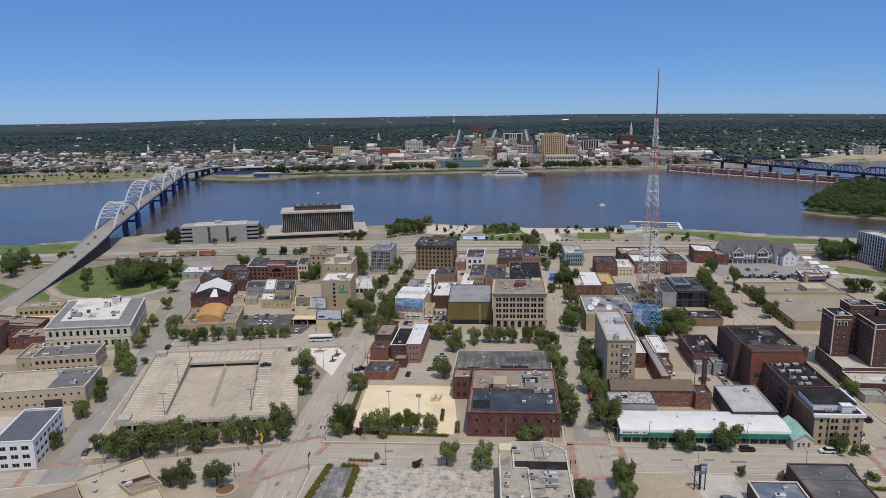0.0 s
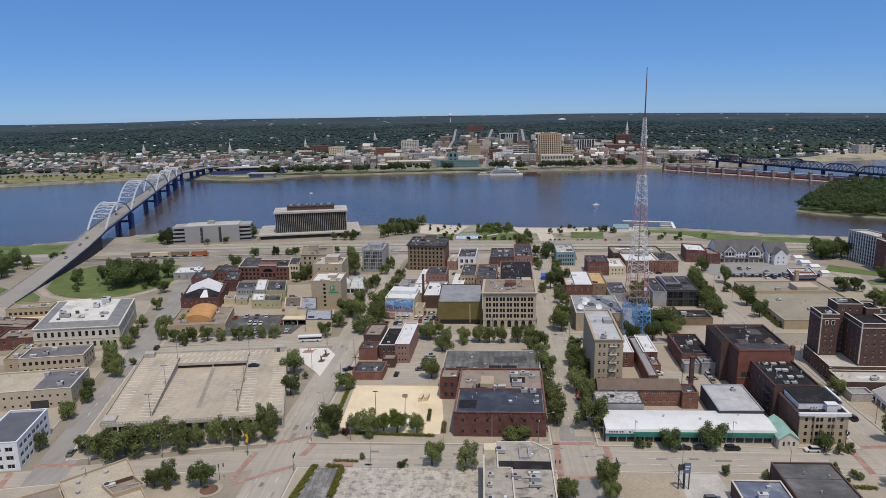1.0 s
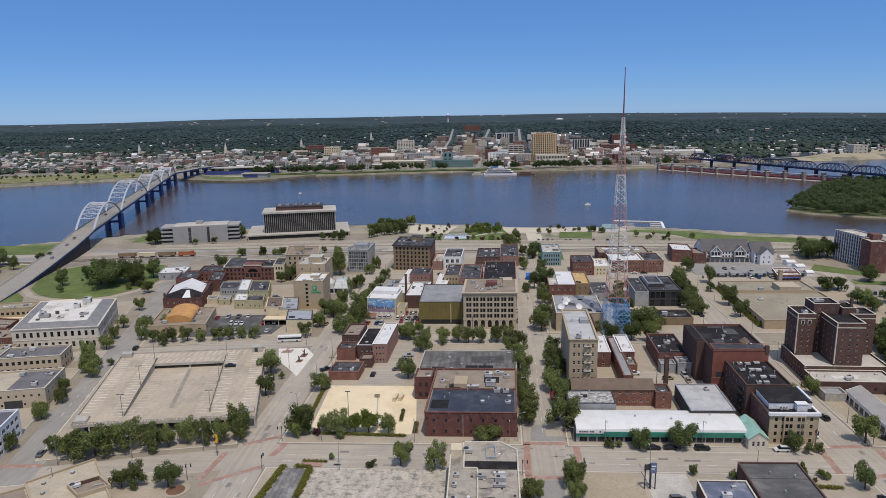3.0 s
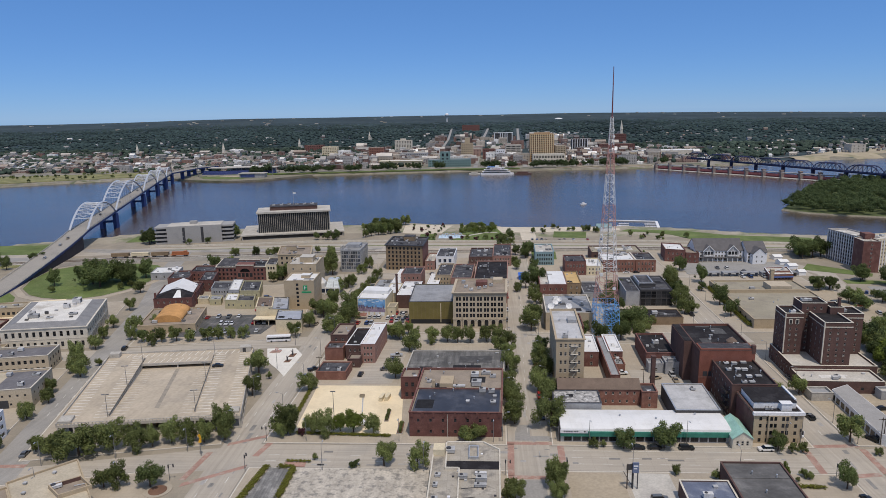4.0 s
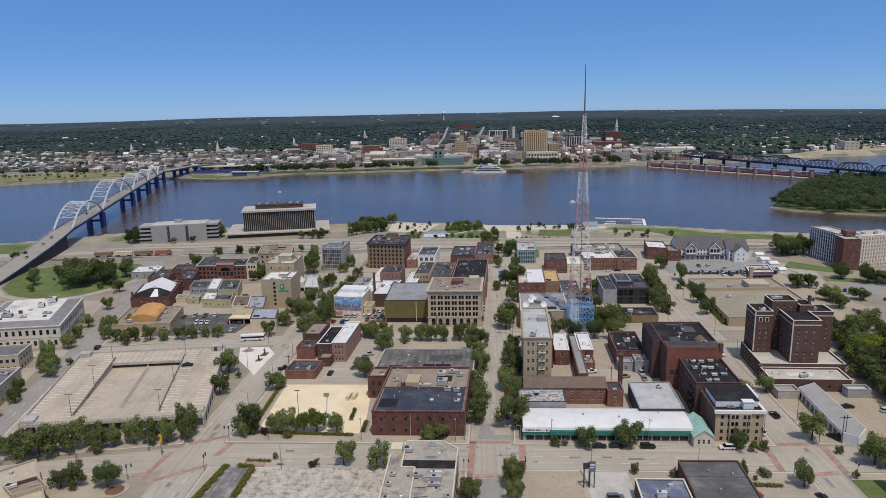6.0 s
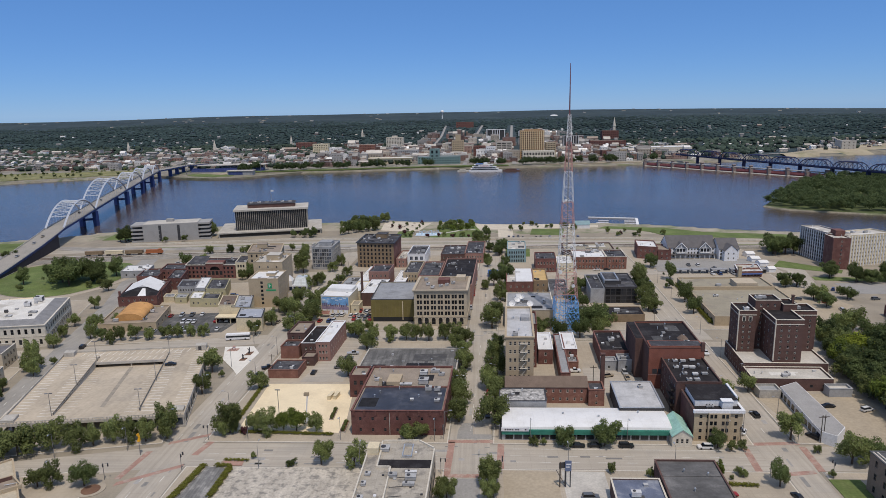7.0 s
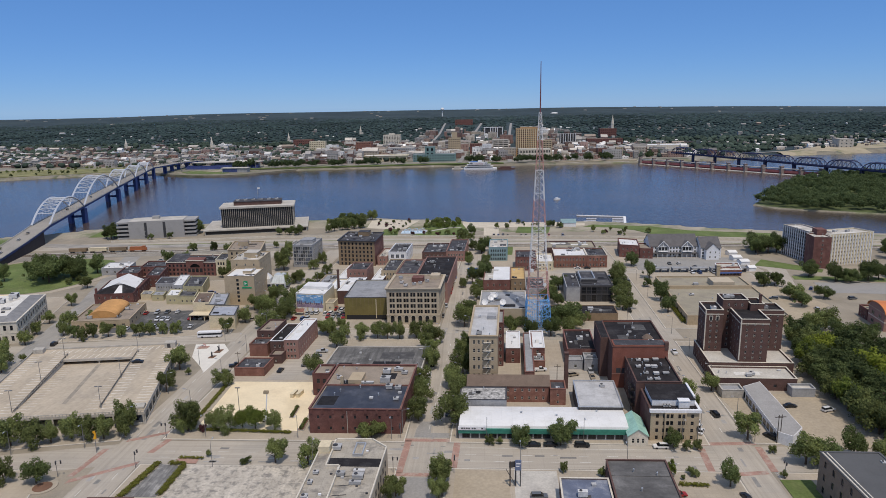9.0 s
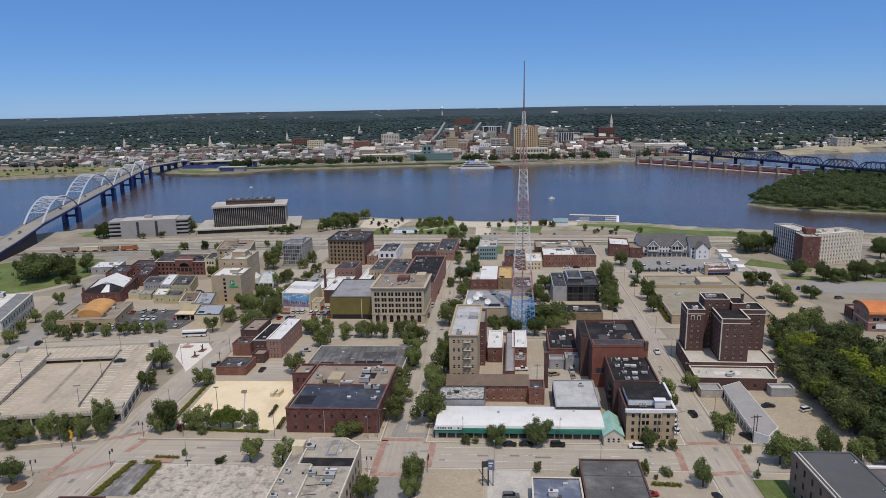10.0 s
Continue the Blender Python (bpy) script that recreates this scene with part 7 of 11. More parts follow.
building("brick_warehouse", "brick corner store with dark grey roof", 29.6, 468, 13.4, 44, 7.4, M_PINK, M_DARKROOF, 2, 6, 0, 9, 1.0, 1.5, seed=103, units=3)
building("teal_store", "three-storey teal painted store", 60.2, 469, 13.4, 29, 10, M_TEAL, M_PALEROOF, 3, 7, 0, 6, 0.9, 1.7, "dark", seed=104, units=2)
M_TANGOLD = material("golden_tan_roof", (0.52, 0.36, 0.16), 0.85, scale=0.2, var=0.12)
tn = building("brick_bar", "brick building with tan and white roof", 55.8, 385.0, 16.0, 33, 8, M_BRICK, M_PALEROOF, 2, 4, 0, 3, 1.0, 1.4, seed=105, units=3, parapet=0.9)
building("yellow_bar", "ochre-walled building with tan roof", 72.2, 388.0, 8.6, 30, 8, M_OCHRE, M_TANGOLD, 2, 2, 0, 3, 1.0, 1.4, seed=106)
part("white_roof_sheet", Shape().box(5.6, 15.6, 0.6, 32.4, 7.3, 8.3).skew(), M_WHITEROOF, tn, "cream white roof sheet")
building("grey_roof_shed", "low grey building with pitched dark roof", 80.5, 377, 11, 26, 5.0, M_GREYWALL, M_DARKROOF, 1, 2, 0, 0, 1.0, 1.3, seed=107, units=1)
building("red_corner_bar", "red brick corner building with blue-black roof", 77.8, 440, 14, 21, 9.4, M_BRICK, M_DARKROOF, 2, 6, 0, 4, 1.0, 1.8, seed=108)
building("cream_store", "low cream store with white roof", 92.2, 440, 11, 25, 6.2, M_CREAM, M_WHITEROOF, 2, 4, 0, 0, 1.0, 1.3, seed=109, units=2)
building("red_arch_store", "red painted store with pale arched windows", 104.6, 448, 22, 24, 8.6, M_BRICK3, M_WHITEROOF, 2, 9, 0, 0, 1.0, 1.9, seed=110, units=3, coping=M_PALESTONE)
building("red_arch_store", "red painted store with dark roof", 126.9, 448, 13.5, 24, 8.6, M_BRICK3, M_DARKROOF, 2, 5, 0, 5, 1.0, 1.9, seed=111, coping=M_PALESTONE)
building("brick_condo", "brown brick building with tan roof and white entry", 101.4, 475, 36, 24, 8.2, M_BROWNBRICK, M_TANROOF, 2, 10, 0, 4, 1.3, 1.4, "dark", seed=112, units=6)
building("white_roof_tavern", "brick tavern with white angled roof", 155.2, 480, 14, 24, 9.3, M_BRICK, M_WHITEROOF, 2, 4, 3, 0, 1.0, 1.4, G=(-20, -8), seed=113)
building("brick_tavern_wing", "stepped red brick wing", 168.5, 474.5, 9, 20, 7.5, M_BRICK, M_BROWNROOF, 2, 2, 0, 3, 1.0, 1.4, G=(-10, -5), seed=114)
building("satellite_hall", "flat-roofed broadcast hall with grey roof", 53.2, 324, 24, 33, 9.6, M_TANBRICK, M_GREYROOF, 2, 0, 4, 0, 1.0, 1.2, seed=115, units=4, parapet=0.4, coping=M_PALESTONE)
building("low_brown_row", "long low ochre building with dark roof and skylights", 86.0, 333.0, 38.5, 14.2, 4.2, M_OCHRE, M_TAR, 1, 0, 0, 0, seed=116, units=3, parapet=0.3)
gb = building("glass_box_office", "modern grey office with dark glass front", 110.6, 367, 17.8, 32, 9.6, M_DARKWALL, M_DARKROOF, 2, 6, 0, 5, 2.7, 3.8, "dark", seed=117, pent=(1, 8, 9, 18, 1.6), parapet=0.4, margin=0.2)
part("roof_frame", Shape().box(0.5, 9, 9, 9.6, 9.4, 11.6).box(0.5, 9, 26, 26.6, 9.4, 11.6).box(0.5, 1.1, 9.6, 26, 9.4, 11.6).box(8.4, 9, 9.6, 26, 9.4, 11.6).skew(), M_METAL, gb, "pale metal screen round roof plant")
building("grey_wedge_office", "grey metal office wedge", 102.6, 367.4, 7.8, 32, 8.6, M_GREYWALL, M_DARKROOF, 2, 0, 0, 0, seed=118, parapet=0.3)
bf = building("big_flat_store", "large low store with tan gravel roof", 157.6, 327, 50, 78, 5.0, M_TANBRICK, M_TANROOF, 1, 0, 10, 0, 2.4, 2.0, "dark", seed=119, units=5, vents=8, G=(0, -3), clutter=False)
part("roof_step", Shape().box(1, 49, 52, 52.6, 4.3, 6.2).skew(0, -3), M_TANBRICK, bf)
part("entry_block", Shape().box(28, 40, 54, 66, 4.3, 7.6).skew(0, -3), M_STONE, bf)
solid("chimney", Shape().box(-1, 1, -1, 1, -0.2, 11).box(-1.15, 1.15, -1.15, 1.15, 11, 11.4), M_TANBRICK, "square tan brick chimney", "chimney", (200, 407, 0))


def river_hall():
    """Glass-and-concrete federal slab on a podium, with vertical fins."""
    x, y, w, d, h = -180.2, 583.0, 64.5, 30, 23.6
    root = thing("finned_office", x, y, 0, "long dark office slab with white vertical fins", "building")
    root.rotation_euler = (0, 0, radians(13.5))
    part("podium", Shape().box(-14, 76, -8, 44, -0.3, 4.2).box(-15, 77, -9, 45, 3.6, 4.6), M_CONCWALL, root)
    part("podium_glass", Shape().box(-13, 75, -8.15, -7.95, 0.6, 3.2), M_GLASS, root)
    part("glass_core", Shape().box(0.5, w - 0.5, 0.5, d - 0.5, 4.5, h - 1.6), M_GLASS, root)
    for i in range(38):
        u = i * (w - 0.9) / 37
        part("fin", Shape().box(u, u + 0.24, 0.15, 0.45, 4.6, h - 1.5), M_CONCWALL, root)
    for i in range(17):
        v = i * (d - 0.9) / 16
        part("fin", Shape().box(w - 0.45, w - 0.1, v, v + 0.3, 4.6, h - 1.5), M_CONCWALL, root)
    part("roof_slab", Shape().box(-1, w + 1, -1, d + 1, h - 1.6, h), M_PALEROOF, root)
    part("roof_house", Shape().box(11, w - 11, 8, d - 5, h, h + 3.2), M_BROWNBRICK, root)
    part("roof_house_top", Shape().box(10.5, w - 10.5, 7.5, d - 4.5, h + 3.2, h + 3.5), M_DARKROOF, root)
    for i in range(6):
        rooftop_unit(root, 14 + i * 7, 16, h + 3.4, 3, 3, 1.4, (0, 0))
    part("flagpole", Shape().tube((32, 18, h), (32, 18, h + 15), 0.2, 0.12), M_METAL, root)
    part("flag", Shape().poly([(32, 18, h + 15), (34.5, 18, h + 14.8), (34.5, 18.1, h + 13.4), (32, 18, h + 13.4)]), M_WHITE, root)


river_hall()


M_GREYCONC = material("grey_cast_concrete", (0.33, 0.325, 0.32), 0.9, scale=0.2, var=0.12, stain=(0.26, 0.255, 0.25), stain_amt=0.5, stain_scale=0.2)


def river_garage():
    root = thing("river_garage", -252.6, 556, 0, "concrete parking garage with open end bays", "parking garage")
    G = (14, 14)
    w, d, h = 46, 22, 15.5
    part("wall", Shape().box(0, w, 0, d, -0.3, h).skew(*G), M_GREYCONC, root)
    part("roof", Shape().box(0.4, w - 0.4, 0.4, d - 0.4, h, h + 0.15).skew(*G), M_PALEROOF, root)
    for side in (-10, w):
        for i in range(5):
            z = i * 3.4
            part("deck", Shape().box(side, side + 10, 1, d - 1, z, z + 1.5).skew(*G), M_GREYCONC, root)
        # dark block added inside the open decks to stand for their shade
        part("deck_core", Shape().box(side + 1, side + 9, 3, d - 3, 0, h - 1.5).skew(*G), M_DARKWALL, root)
    for u in (13, 28.5):
        part("slot_rungs", Shape().box(u + 0.1, u + 2.1, -0.16, -0.08, 3.2, 3.7).box(u + 0.1, u + 2.1, -0.16, -0.08, 6.6, 7.1).box(u + 0.1, u + 2.1, -0.16, -0.08, 10.0, 10.5), M_GREYCONC, root)
        part("slot", Shape().box(u, u + 2.2, -0.1, 0, 0.5, h - 1.2).skew(*G), M_DKFRAME, root)
    part("stair_head", Shape().box(18, 24, 10, 15, h, h + 2.5).skew(*G), M_GREYCONC, root)


river_garage()


def river_houses():
    """Grey-roofed gabled apartment row by the river."""
    root = gabled("river_apartments", "white and grey gabled apartment row", 177.0, 480, 34, 19, 7.6, 15.0, M_WHITE, M_GREYSHING, front=15, storeys=3, ww=1.2, wh=1.4, G=(0, 0))
    for u in (5, 22):
        s = Shape()
        s.poly([(u, -1.5, 0), (u + 8, -1.5, 0), (u + 8, -1.5, 7.5), (u + 4, -1.5, 11.5), (u, -1.5, 7.5)])
        s.poly([(u, -1.5, 0), (u, -1.5, 7.5), (u, 1, 7.5), (u, 1, 0)]).poly([(u + 8, -1.5, 0), (u + 8, 1, 0), (u + 8, 1, 7.5), (u + 8, -1.5, 7.5)])
        part("front_gable", s, M_GREYWALL, root)
        r = Shape()
        r.poly([(u - 0.4, -1.9, 7.2), (u + 4, -1.9, 11.8), (u + 4, 7, 11.8), (u - 0.4, 3, 7.2)]).poly([(u + 8.4, -1.9, 7.2), (u + 8.4, 3, 7.2), (u + 4, 7, 11.8), (u + 4, -1.9, 11.8)])
        part("gable_roof", r, M_GREYSHING, root)
        for wx in (1.0, 3.1, 5.2):
            part("gable_window", Shape().box(u + wx, u + wx + 1.7, -1.6, -1.48, 5.0, 7.4), M_GLASS, root)
        part("gable_trim", Shape().tube((u - 0.3, -2.0, 7.3), (u + 4, -2.0, 11.7), 0.24, n=4).tube((u + 8.3, -2.0, 7.3), (u + 4, -2.0, 11.7), 0.24, n=4).box(u + 0.2, u + 7.8, -1.75, -1.5, 7.5, 7.85).box(u + 3.85, u + 4.15, -1.72, -1.5, 7.5, 11.2).box(u + 2.8, u + 3.05, -1.72, -1.5, 4.4, 7.5).box(u + 4.95, u + 5.2, -1.72, -1.5, 4.4, 7.5), M_WHITE, root, "white painted gable trim")
        part("balcony", Shape().box(u + 0.6, u + 7.4, -3.0, -1.5, 4.1, 4.35).box(u + 0.6, u + 7.4, -3.0, -2.9, 5.15, 5.3).box(u + 0.6, u + 0.75, -3.0, -2.9, 4.3, 5.2).box(u + 3.9, u + 4.05, -3.0, -2.9, 4.3, 5.2).box(u + 7.25, u + 7.4, -3.0, -2.9, 4.3, 5.2), M_WHITE, root, "white railed balcony")
    part("porch_roof", Shape().box(0.5, 33.5, -3.4, 0.1, 2.95, 3.25), M_GREYSHING, root)
    for i in range(10):
        part("porch_post", Shape().box(0.9 + i * 3.5, 1.25 + i * 3.5, -3.2, -2.85, -0.05, 3.0), M_WHITE, root)
    gabled("river_apartments", "grey gabled apartment wing with white trim", 211.4, 474, 14, 19, 7.6, 14.0, M_WHITE, M_GREYSHING, front=9, storeys=3, ww=1.3, wh=1.7, G=(0, 0))
    gabled("river_apartments", "grey gable facing the parking lot", 213.5, 469.0, 9, 9, 7.2, 11.6, M_WHITE, M_GREYSHING, along="y", front=2, ends=2, storeys=2, G=(0, 0))
    for i in range(5):
        solid("garage_canopy", Shape().box(0, 10.5, 0, 5, 2.4, 2.7).box(0.2, 0.4, 0.2, 4.8, -0.1, 2.4).box(10.1, 10.3, 0.2, 4.8, -0.1, 2.4).box(5.1, 5.3, 0.2, 4.8, -0.1, 2.4), M_GREYROOF, "grey carport roof on posts", "carport", (168 + i * 12.4, 433.5, 0.15), group="carports")
    for x, y, k in ((234.2, 482.0, 5.6), (231.4, 466.0, 5.8), (232.0, 453.5, 5.6), (230.4, 436.0, 4.4)):
        gabled("market_tent", "white peaked market tent", x, y, k, k * 0.8, 2.4, 3.8, M_WHITE, M_WHITEROOF, storeys=1, G=(0, 20), cat="tent")


river_houses()
G_DINER = (4, -14)
hs = building("banded_diner", "low diner with red, white and blue bands", 205.6, 423.0, 15.4, 20, 4.2, M_BRICK3, M_PALEROOF, 1, 6, 0, 0, 1.6, 1.4, "dark", G=G_DINER, seed=121, units=2, coping=M_WHITE)
part("red_band", Shape().box(-0.1, 15.5, -0.35, -0.02, 2.9, 3.6).skew(*G_DINER), M_BRICK3, hs)
part("blue_band", Shape().box(-0.1, 15.5, -1.6, -0.02, 2.2, 2.7).skew(*G_DINER), material("band_blue", (0.09, 0.14, 0.34), 0.6), hs, "slate blue canopy band")
part("roof_step", Shape().box(0.6, 14.8, 7.0, 7.4, 3.4, 4.6).skew(*G_DINER), M_BRICK3, hs)


def tower_apartments():
    """Tall slab apartments at the bend: a white window face, a dark face and a brick stair."""
    root = building("white_apartment_slab", "tall cream apartment slab with stacked windows", 286.5, 449.5, 36, 16, 21.5, M_CREAM, M_PALEROOF, 8, 15, 0, 5, 0.85, 1.2, "sash", seed=130, G=(17, 20), coping=M_PALESTONE, units=3)
    for i in range(16):
        u = 0.5 + i * 2.33
        part("wall_rib", Shape().box(u - 0.28, u + 0.28, -0.3, 0.0, 0, 21.0).skew(17, 20), M_WHITE, root)
    st = building("brick_stair_tower", "red brick stair tower of the apartments", 274.0, 443.8, 10.6, 14, 21.3, M_BRICK, M_PALEROOF, 7, 1, 0, 0, 1.0, 1.4, seed=131, G=(-6, -5), coping=M_PALESTONE)
    part("lift_house", Shape().box(5, 11, 10, 18, 20, 24.4).skew(-6, -5), M_BRICK, st)
    # violet-grey wall tone carries the shade of this left-hand face
    ds = building("dark_apartment_slab", "tall slab with dark vertical strips", 279.0, 457.5, 13, 33, 21.5, material("shaded_violet_grey_wall", (0.26, 0.25, 0.27), 0.8), M_PALEROOF, 8, 3, 13, 0, 1.3, 1.7, "dark", seed=132, G=(0, 8), coping=M_PALESTONE)
    for i in range(14):
        v = 0.4 + i * 2.47
        part("wall_rib", Shape().box(-0.3, 0.0, v - 0.22, v + 0.22, 0, 21.0).skew(0, 8), M_WHITE, ds)


tower_apartments()


def orange_hall():
    """Brick hall under a curved orange roof, with a low maroon wing behind."""
    G = (-6.5, -6)
    root = building("orange_roof_hall", "tan brick hall with curved orange metal roof", 247.2, 317.6, 34, 16.5, 8.6, M_PINK, M_TANROOF, 2, 7, 2, 0, 3.0, 1.9, "grid", G=G, seed=133, coping=M_TANBRICK, parapet=0.2, clutter=False)
    s = Shape()
    n = 12
    for i in range(n):
        t0, t1 = math.pi * i / n, math.pi * (i + 1) / n
        a, c = 8.25 - 9.2 * math.cos(t0), 8.25 - 9.2 * math.cos(t1)
        za, zc = 9.0 + 3.3 * math.sin(t0), 9.0 + 3.3 * math.sin(t1)
        s.poly([(-0.5, a, za), (34.8, a, za), (34.8, c, zc), (-0.5, c, zc)])
        s.poly([(-0.5, a, za - 0.35), (-0.5, c, zc - 0.35), (34.8, c, zc - 0.35), (34.8, a, za - 0.35)])
        s.poly([(-0.5, a, za - 0.35), (-0.5, a, za), (-0.5, c, zc), (-0.5, c, zc - 0.35)])
    part("barrel_roof", s.skew(*G), M_ORANGE2, root, "bright orange curved metal roof")
    gable = Shape()
    for i in range(n):
        t0, t1 = math.pi * i / n, math.pi * (i + 1) / n
        a, c = 8.25 - 8.2 * math.cos(t0), 8.25 - 8.2 * math.cos(t1)
        gable.poly([(0.05, a, 8.4), (0.05, a, 9.0 + 2.8 * math.sin(t0)), (0.05, c, 9.0 + 2.8 * math.sin(t1)), (0.05, c, 8.4)])
    part("gable", gable.skew(*G), M_PINK, root)
    part("stone_band", Shape().box(-0.08, 34.1, -0.1, 0.0, 4.2, 4.6).box(-0.08, 0.0, 0.0, 16.5, 4.2, 4.6).skew(*G), M_PALESTONE, root)
    part("sign_panel", Shape().box(3.5, 9.0, -0.2, -0.02, 1.4, 3.8).skew(*G), M_WHITE, root, "white sign panel on brick wall")
    building("maroon_wing", "low maroon brick wing behind the curved hall", 249.0, 335.0, 14, 9, 5.6, M_BRICK2, M_TANROOF, 2, 0, 3, 0, 0.9, 1.3, G=G, seed=134, coping=M_BRICK)


orange_hall()


# ---- broadcast mast ----
def mast():
    """Tapering four-legged lattice mast in painted bands, with a pole on top."""
    root = thing("broadcast_mast", MAST_X, MAST_Y, 0, "tall lattice mast banded red and white on blue base", "mast")
    bands = ((0, 16, M_MASTBLUE, 6), (16, 30.5, M_MASTRED, 4), (30.5, 53, M_MASTWHITE, 6), (53, 64.5, M_MASTRED, 3), (64.5, 79, M_MASTWHITE, 4), (79, 93, M_MASTRED, 4), (93, 106, M_MASTWHITE, 5))

    def half(z):
        if z <= 16:
            return 6.3 - 0.06 * z
        return 5.3 - 4.7 * ((z - 16) / 90.0) ** 0.80

    for z0, z1, mt, n in bands:
        s = Shape()
        corners = ((-1, -1), (1, -1), (1, 1), (-1, 1))
        fat = 0.15 - 0.06 * z0 / 106
        for i in range(n):
            a, b_ = z0 + (z1 - z0) * i / n, z0 + (z1 - z0) * (i + 1) / n
            ha, hb = half(a), half(b_)
            for k in range(4):
                c, e = corners[k], corners[(k + 1) % 4]
                s.tube((c[0] * ha, c[1] * ha, a), (c[0] * hb, c[1] * hb, b_), fat, n=5)
                s.tube((c[0] * hb, c[1] * hb, b_), (e[0] * hb, e[1] * hb, b_), fat * 0.6, n=4)
                mid = ((c[0] + e[0]) / 2 * ha, (c[1] + e[1]) / 2 * ha, a)
                if z0 < 30:
                    s.tube(mid, (c[0] * hb, c[1] * hb, b_), fat * 0.6, n=4)
                    s.tube(mid, (e[0] * hb, e[1] * hb, b_), fat * 0.6, n=4)
                    s.tube(mid, ((c[0] + e[0]) / 2 * hb, (c[1] + e[1]) / 2 * hb, b_), fat * 0.5, n=4)
                else:
                    s.tube((c[0] * ha, c[1] * ha, a), (e[0] * hb, e[1] * hb, b_), fat * 0.5, n=4)
                    s.tube((e[0] * ha, e[1] * ha, a), (c[0] * hb, c[1] * hb, b_), fat * 0.5, n=4)
            if mt is M_MASTBLUE:
                s.tube((-ha, -ha, a), (ha, ha, a), fat * 0.5, n=4)
                s.tube((ha, -ha, a), (-ha, ha, a), fat * 0.5, n=4)
                for kk in (-0.66, -0.33, 0, 0.33, 0.66):
                    s.tube((kk * ha, -ha, a), (kk * hb, -hb, b_), fat * 0.5, n=4)
                    s.tube((-ha, kk * ha, a), (-hb, kk * hb, b_), fat * 0.6, n=4)
                    s.tube((kk * ha, ha, a), (kk * hb, hb, b_), fat * 0.6, n=4)
                    s.tube((kk * ha, -ha, a), (kk * ha, ha, a), fat * 0.6, n=4)
                    s.tube((kk * hb, -hb, b_), (kk * hb + 0.33 * hb, -hb, a), fat * 0.5, n=4)
        part("lattice_section", s, mt, root)
    part("top_pole", Shape().tube((0, 0, 105.5), (0, 0, 112), 0.34, 0.3, n=8).tube((0, 0, 112), (0, 0, MAST_TOP), 0.3, 0.16, n=8), material("mast_dull_red", (0.16, 0.06, 0.07), 0.6), root, "dull red top pole")
    part("cable_ladder", Shape().box(-0.25, 0.25, -0.1, 0.1, 0, 105), M_POLE, root)
    for z, x, y, r in ((24, 2.8, -4.6, 0.9), (31, -3.5, -4.4, 1.0), (97, 0.9, -0.9, 0.6), (100, 1.0, 0.5, 0.5)):
        part("dish_antenna", Shape().tube((x, y, z), (x, y - 0.5, z), r * 0.4, r, n=10), M_MASTWHITE, root)


MAST_X, MAST_Y, MAST_TOP = 82.5, 322.0, 129.0
mast()


def satellite_dish(x, y, z, r, turn):
    root = thing("satellite_dish", x, y, z, "white satellite dish on a roof mount", "satellite dish", "roof dishes")
    s = Shape()
    rings, n = 4, 14
    for i in range(rings):
        r0, r1 = r * i / rings, r * (i + 1) / rings
        for k in range(n):
            a, b_ = 2 * math.pi * k / n, 2 * math.pi * (k + 1) / n
            q = []
            for rr, t in ((r0, a), (r1, a), (r1, b_), (r0, b_)):
                v = Vector((rr * math.cos(t), -0.35 * r * (rr / r) ** 2 + 0.2, rr * math.sin(t)))
                v.rotate(Euler((radians(-38), 0, radians(turn))))
                q.append((v.x, v.y, v.z + r * 0.9 + 0.4))
            s.poly(q if i else [q[0], q[1], q[2]])
    part("reflector", s, M_MASTWHITE, root)
    part("mount", Shape().tube((0, 0, -0.05), (0, 0, r * 0.9 + 0.3), 0.18).box(-0.6, 0.6, -0.6, 0.6, -0.05, 0.12), M_METAL, root)
    return root


for sx, sy, sr, tn in ((56.5, 330, 2.4, -20), (59.5, 338, 2.2, 10), (65.5, 330, 2.3, 5), (60.5, 343, 2.2, 30), (62.8, 343, 2.0, -60)):
    satellite_dish(sx, sy, 9.2, sr * 0.72, tn)


# ---- arch bridge ----
M_BRIDGEDECK = material("worn_bridge_deck", (0.30, 0.28, 0.25), 0.9, scale=0.1, var=0.12, fine=1.5, stain=(0.27, 0.25, 0.22), stain_amt=0.6, stain_scale=0.1)

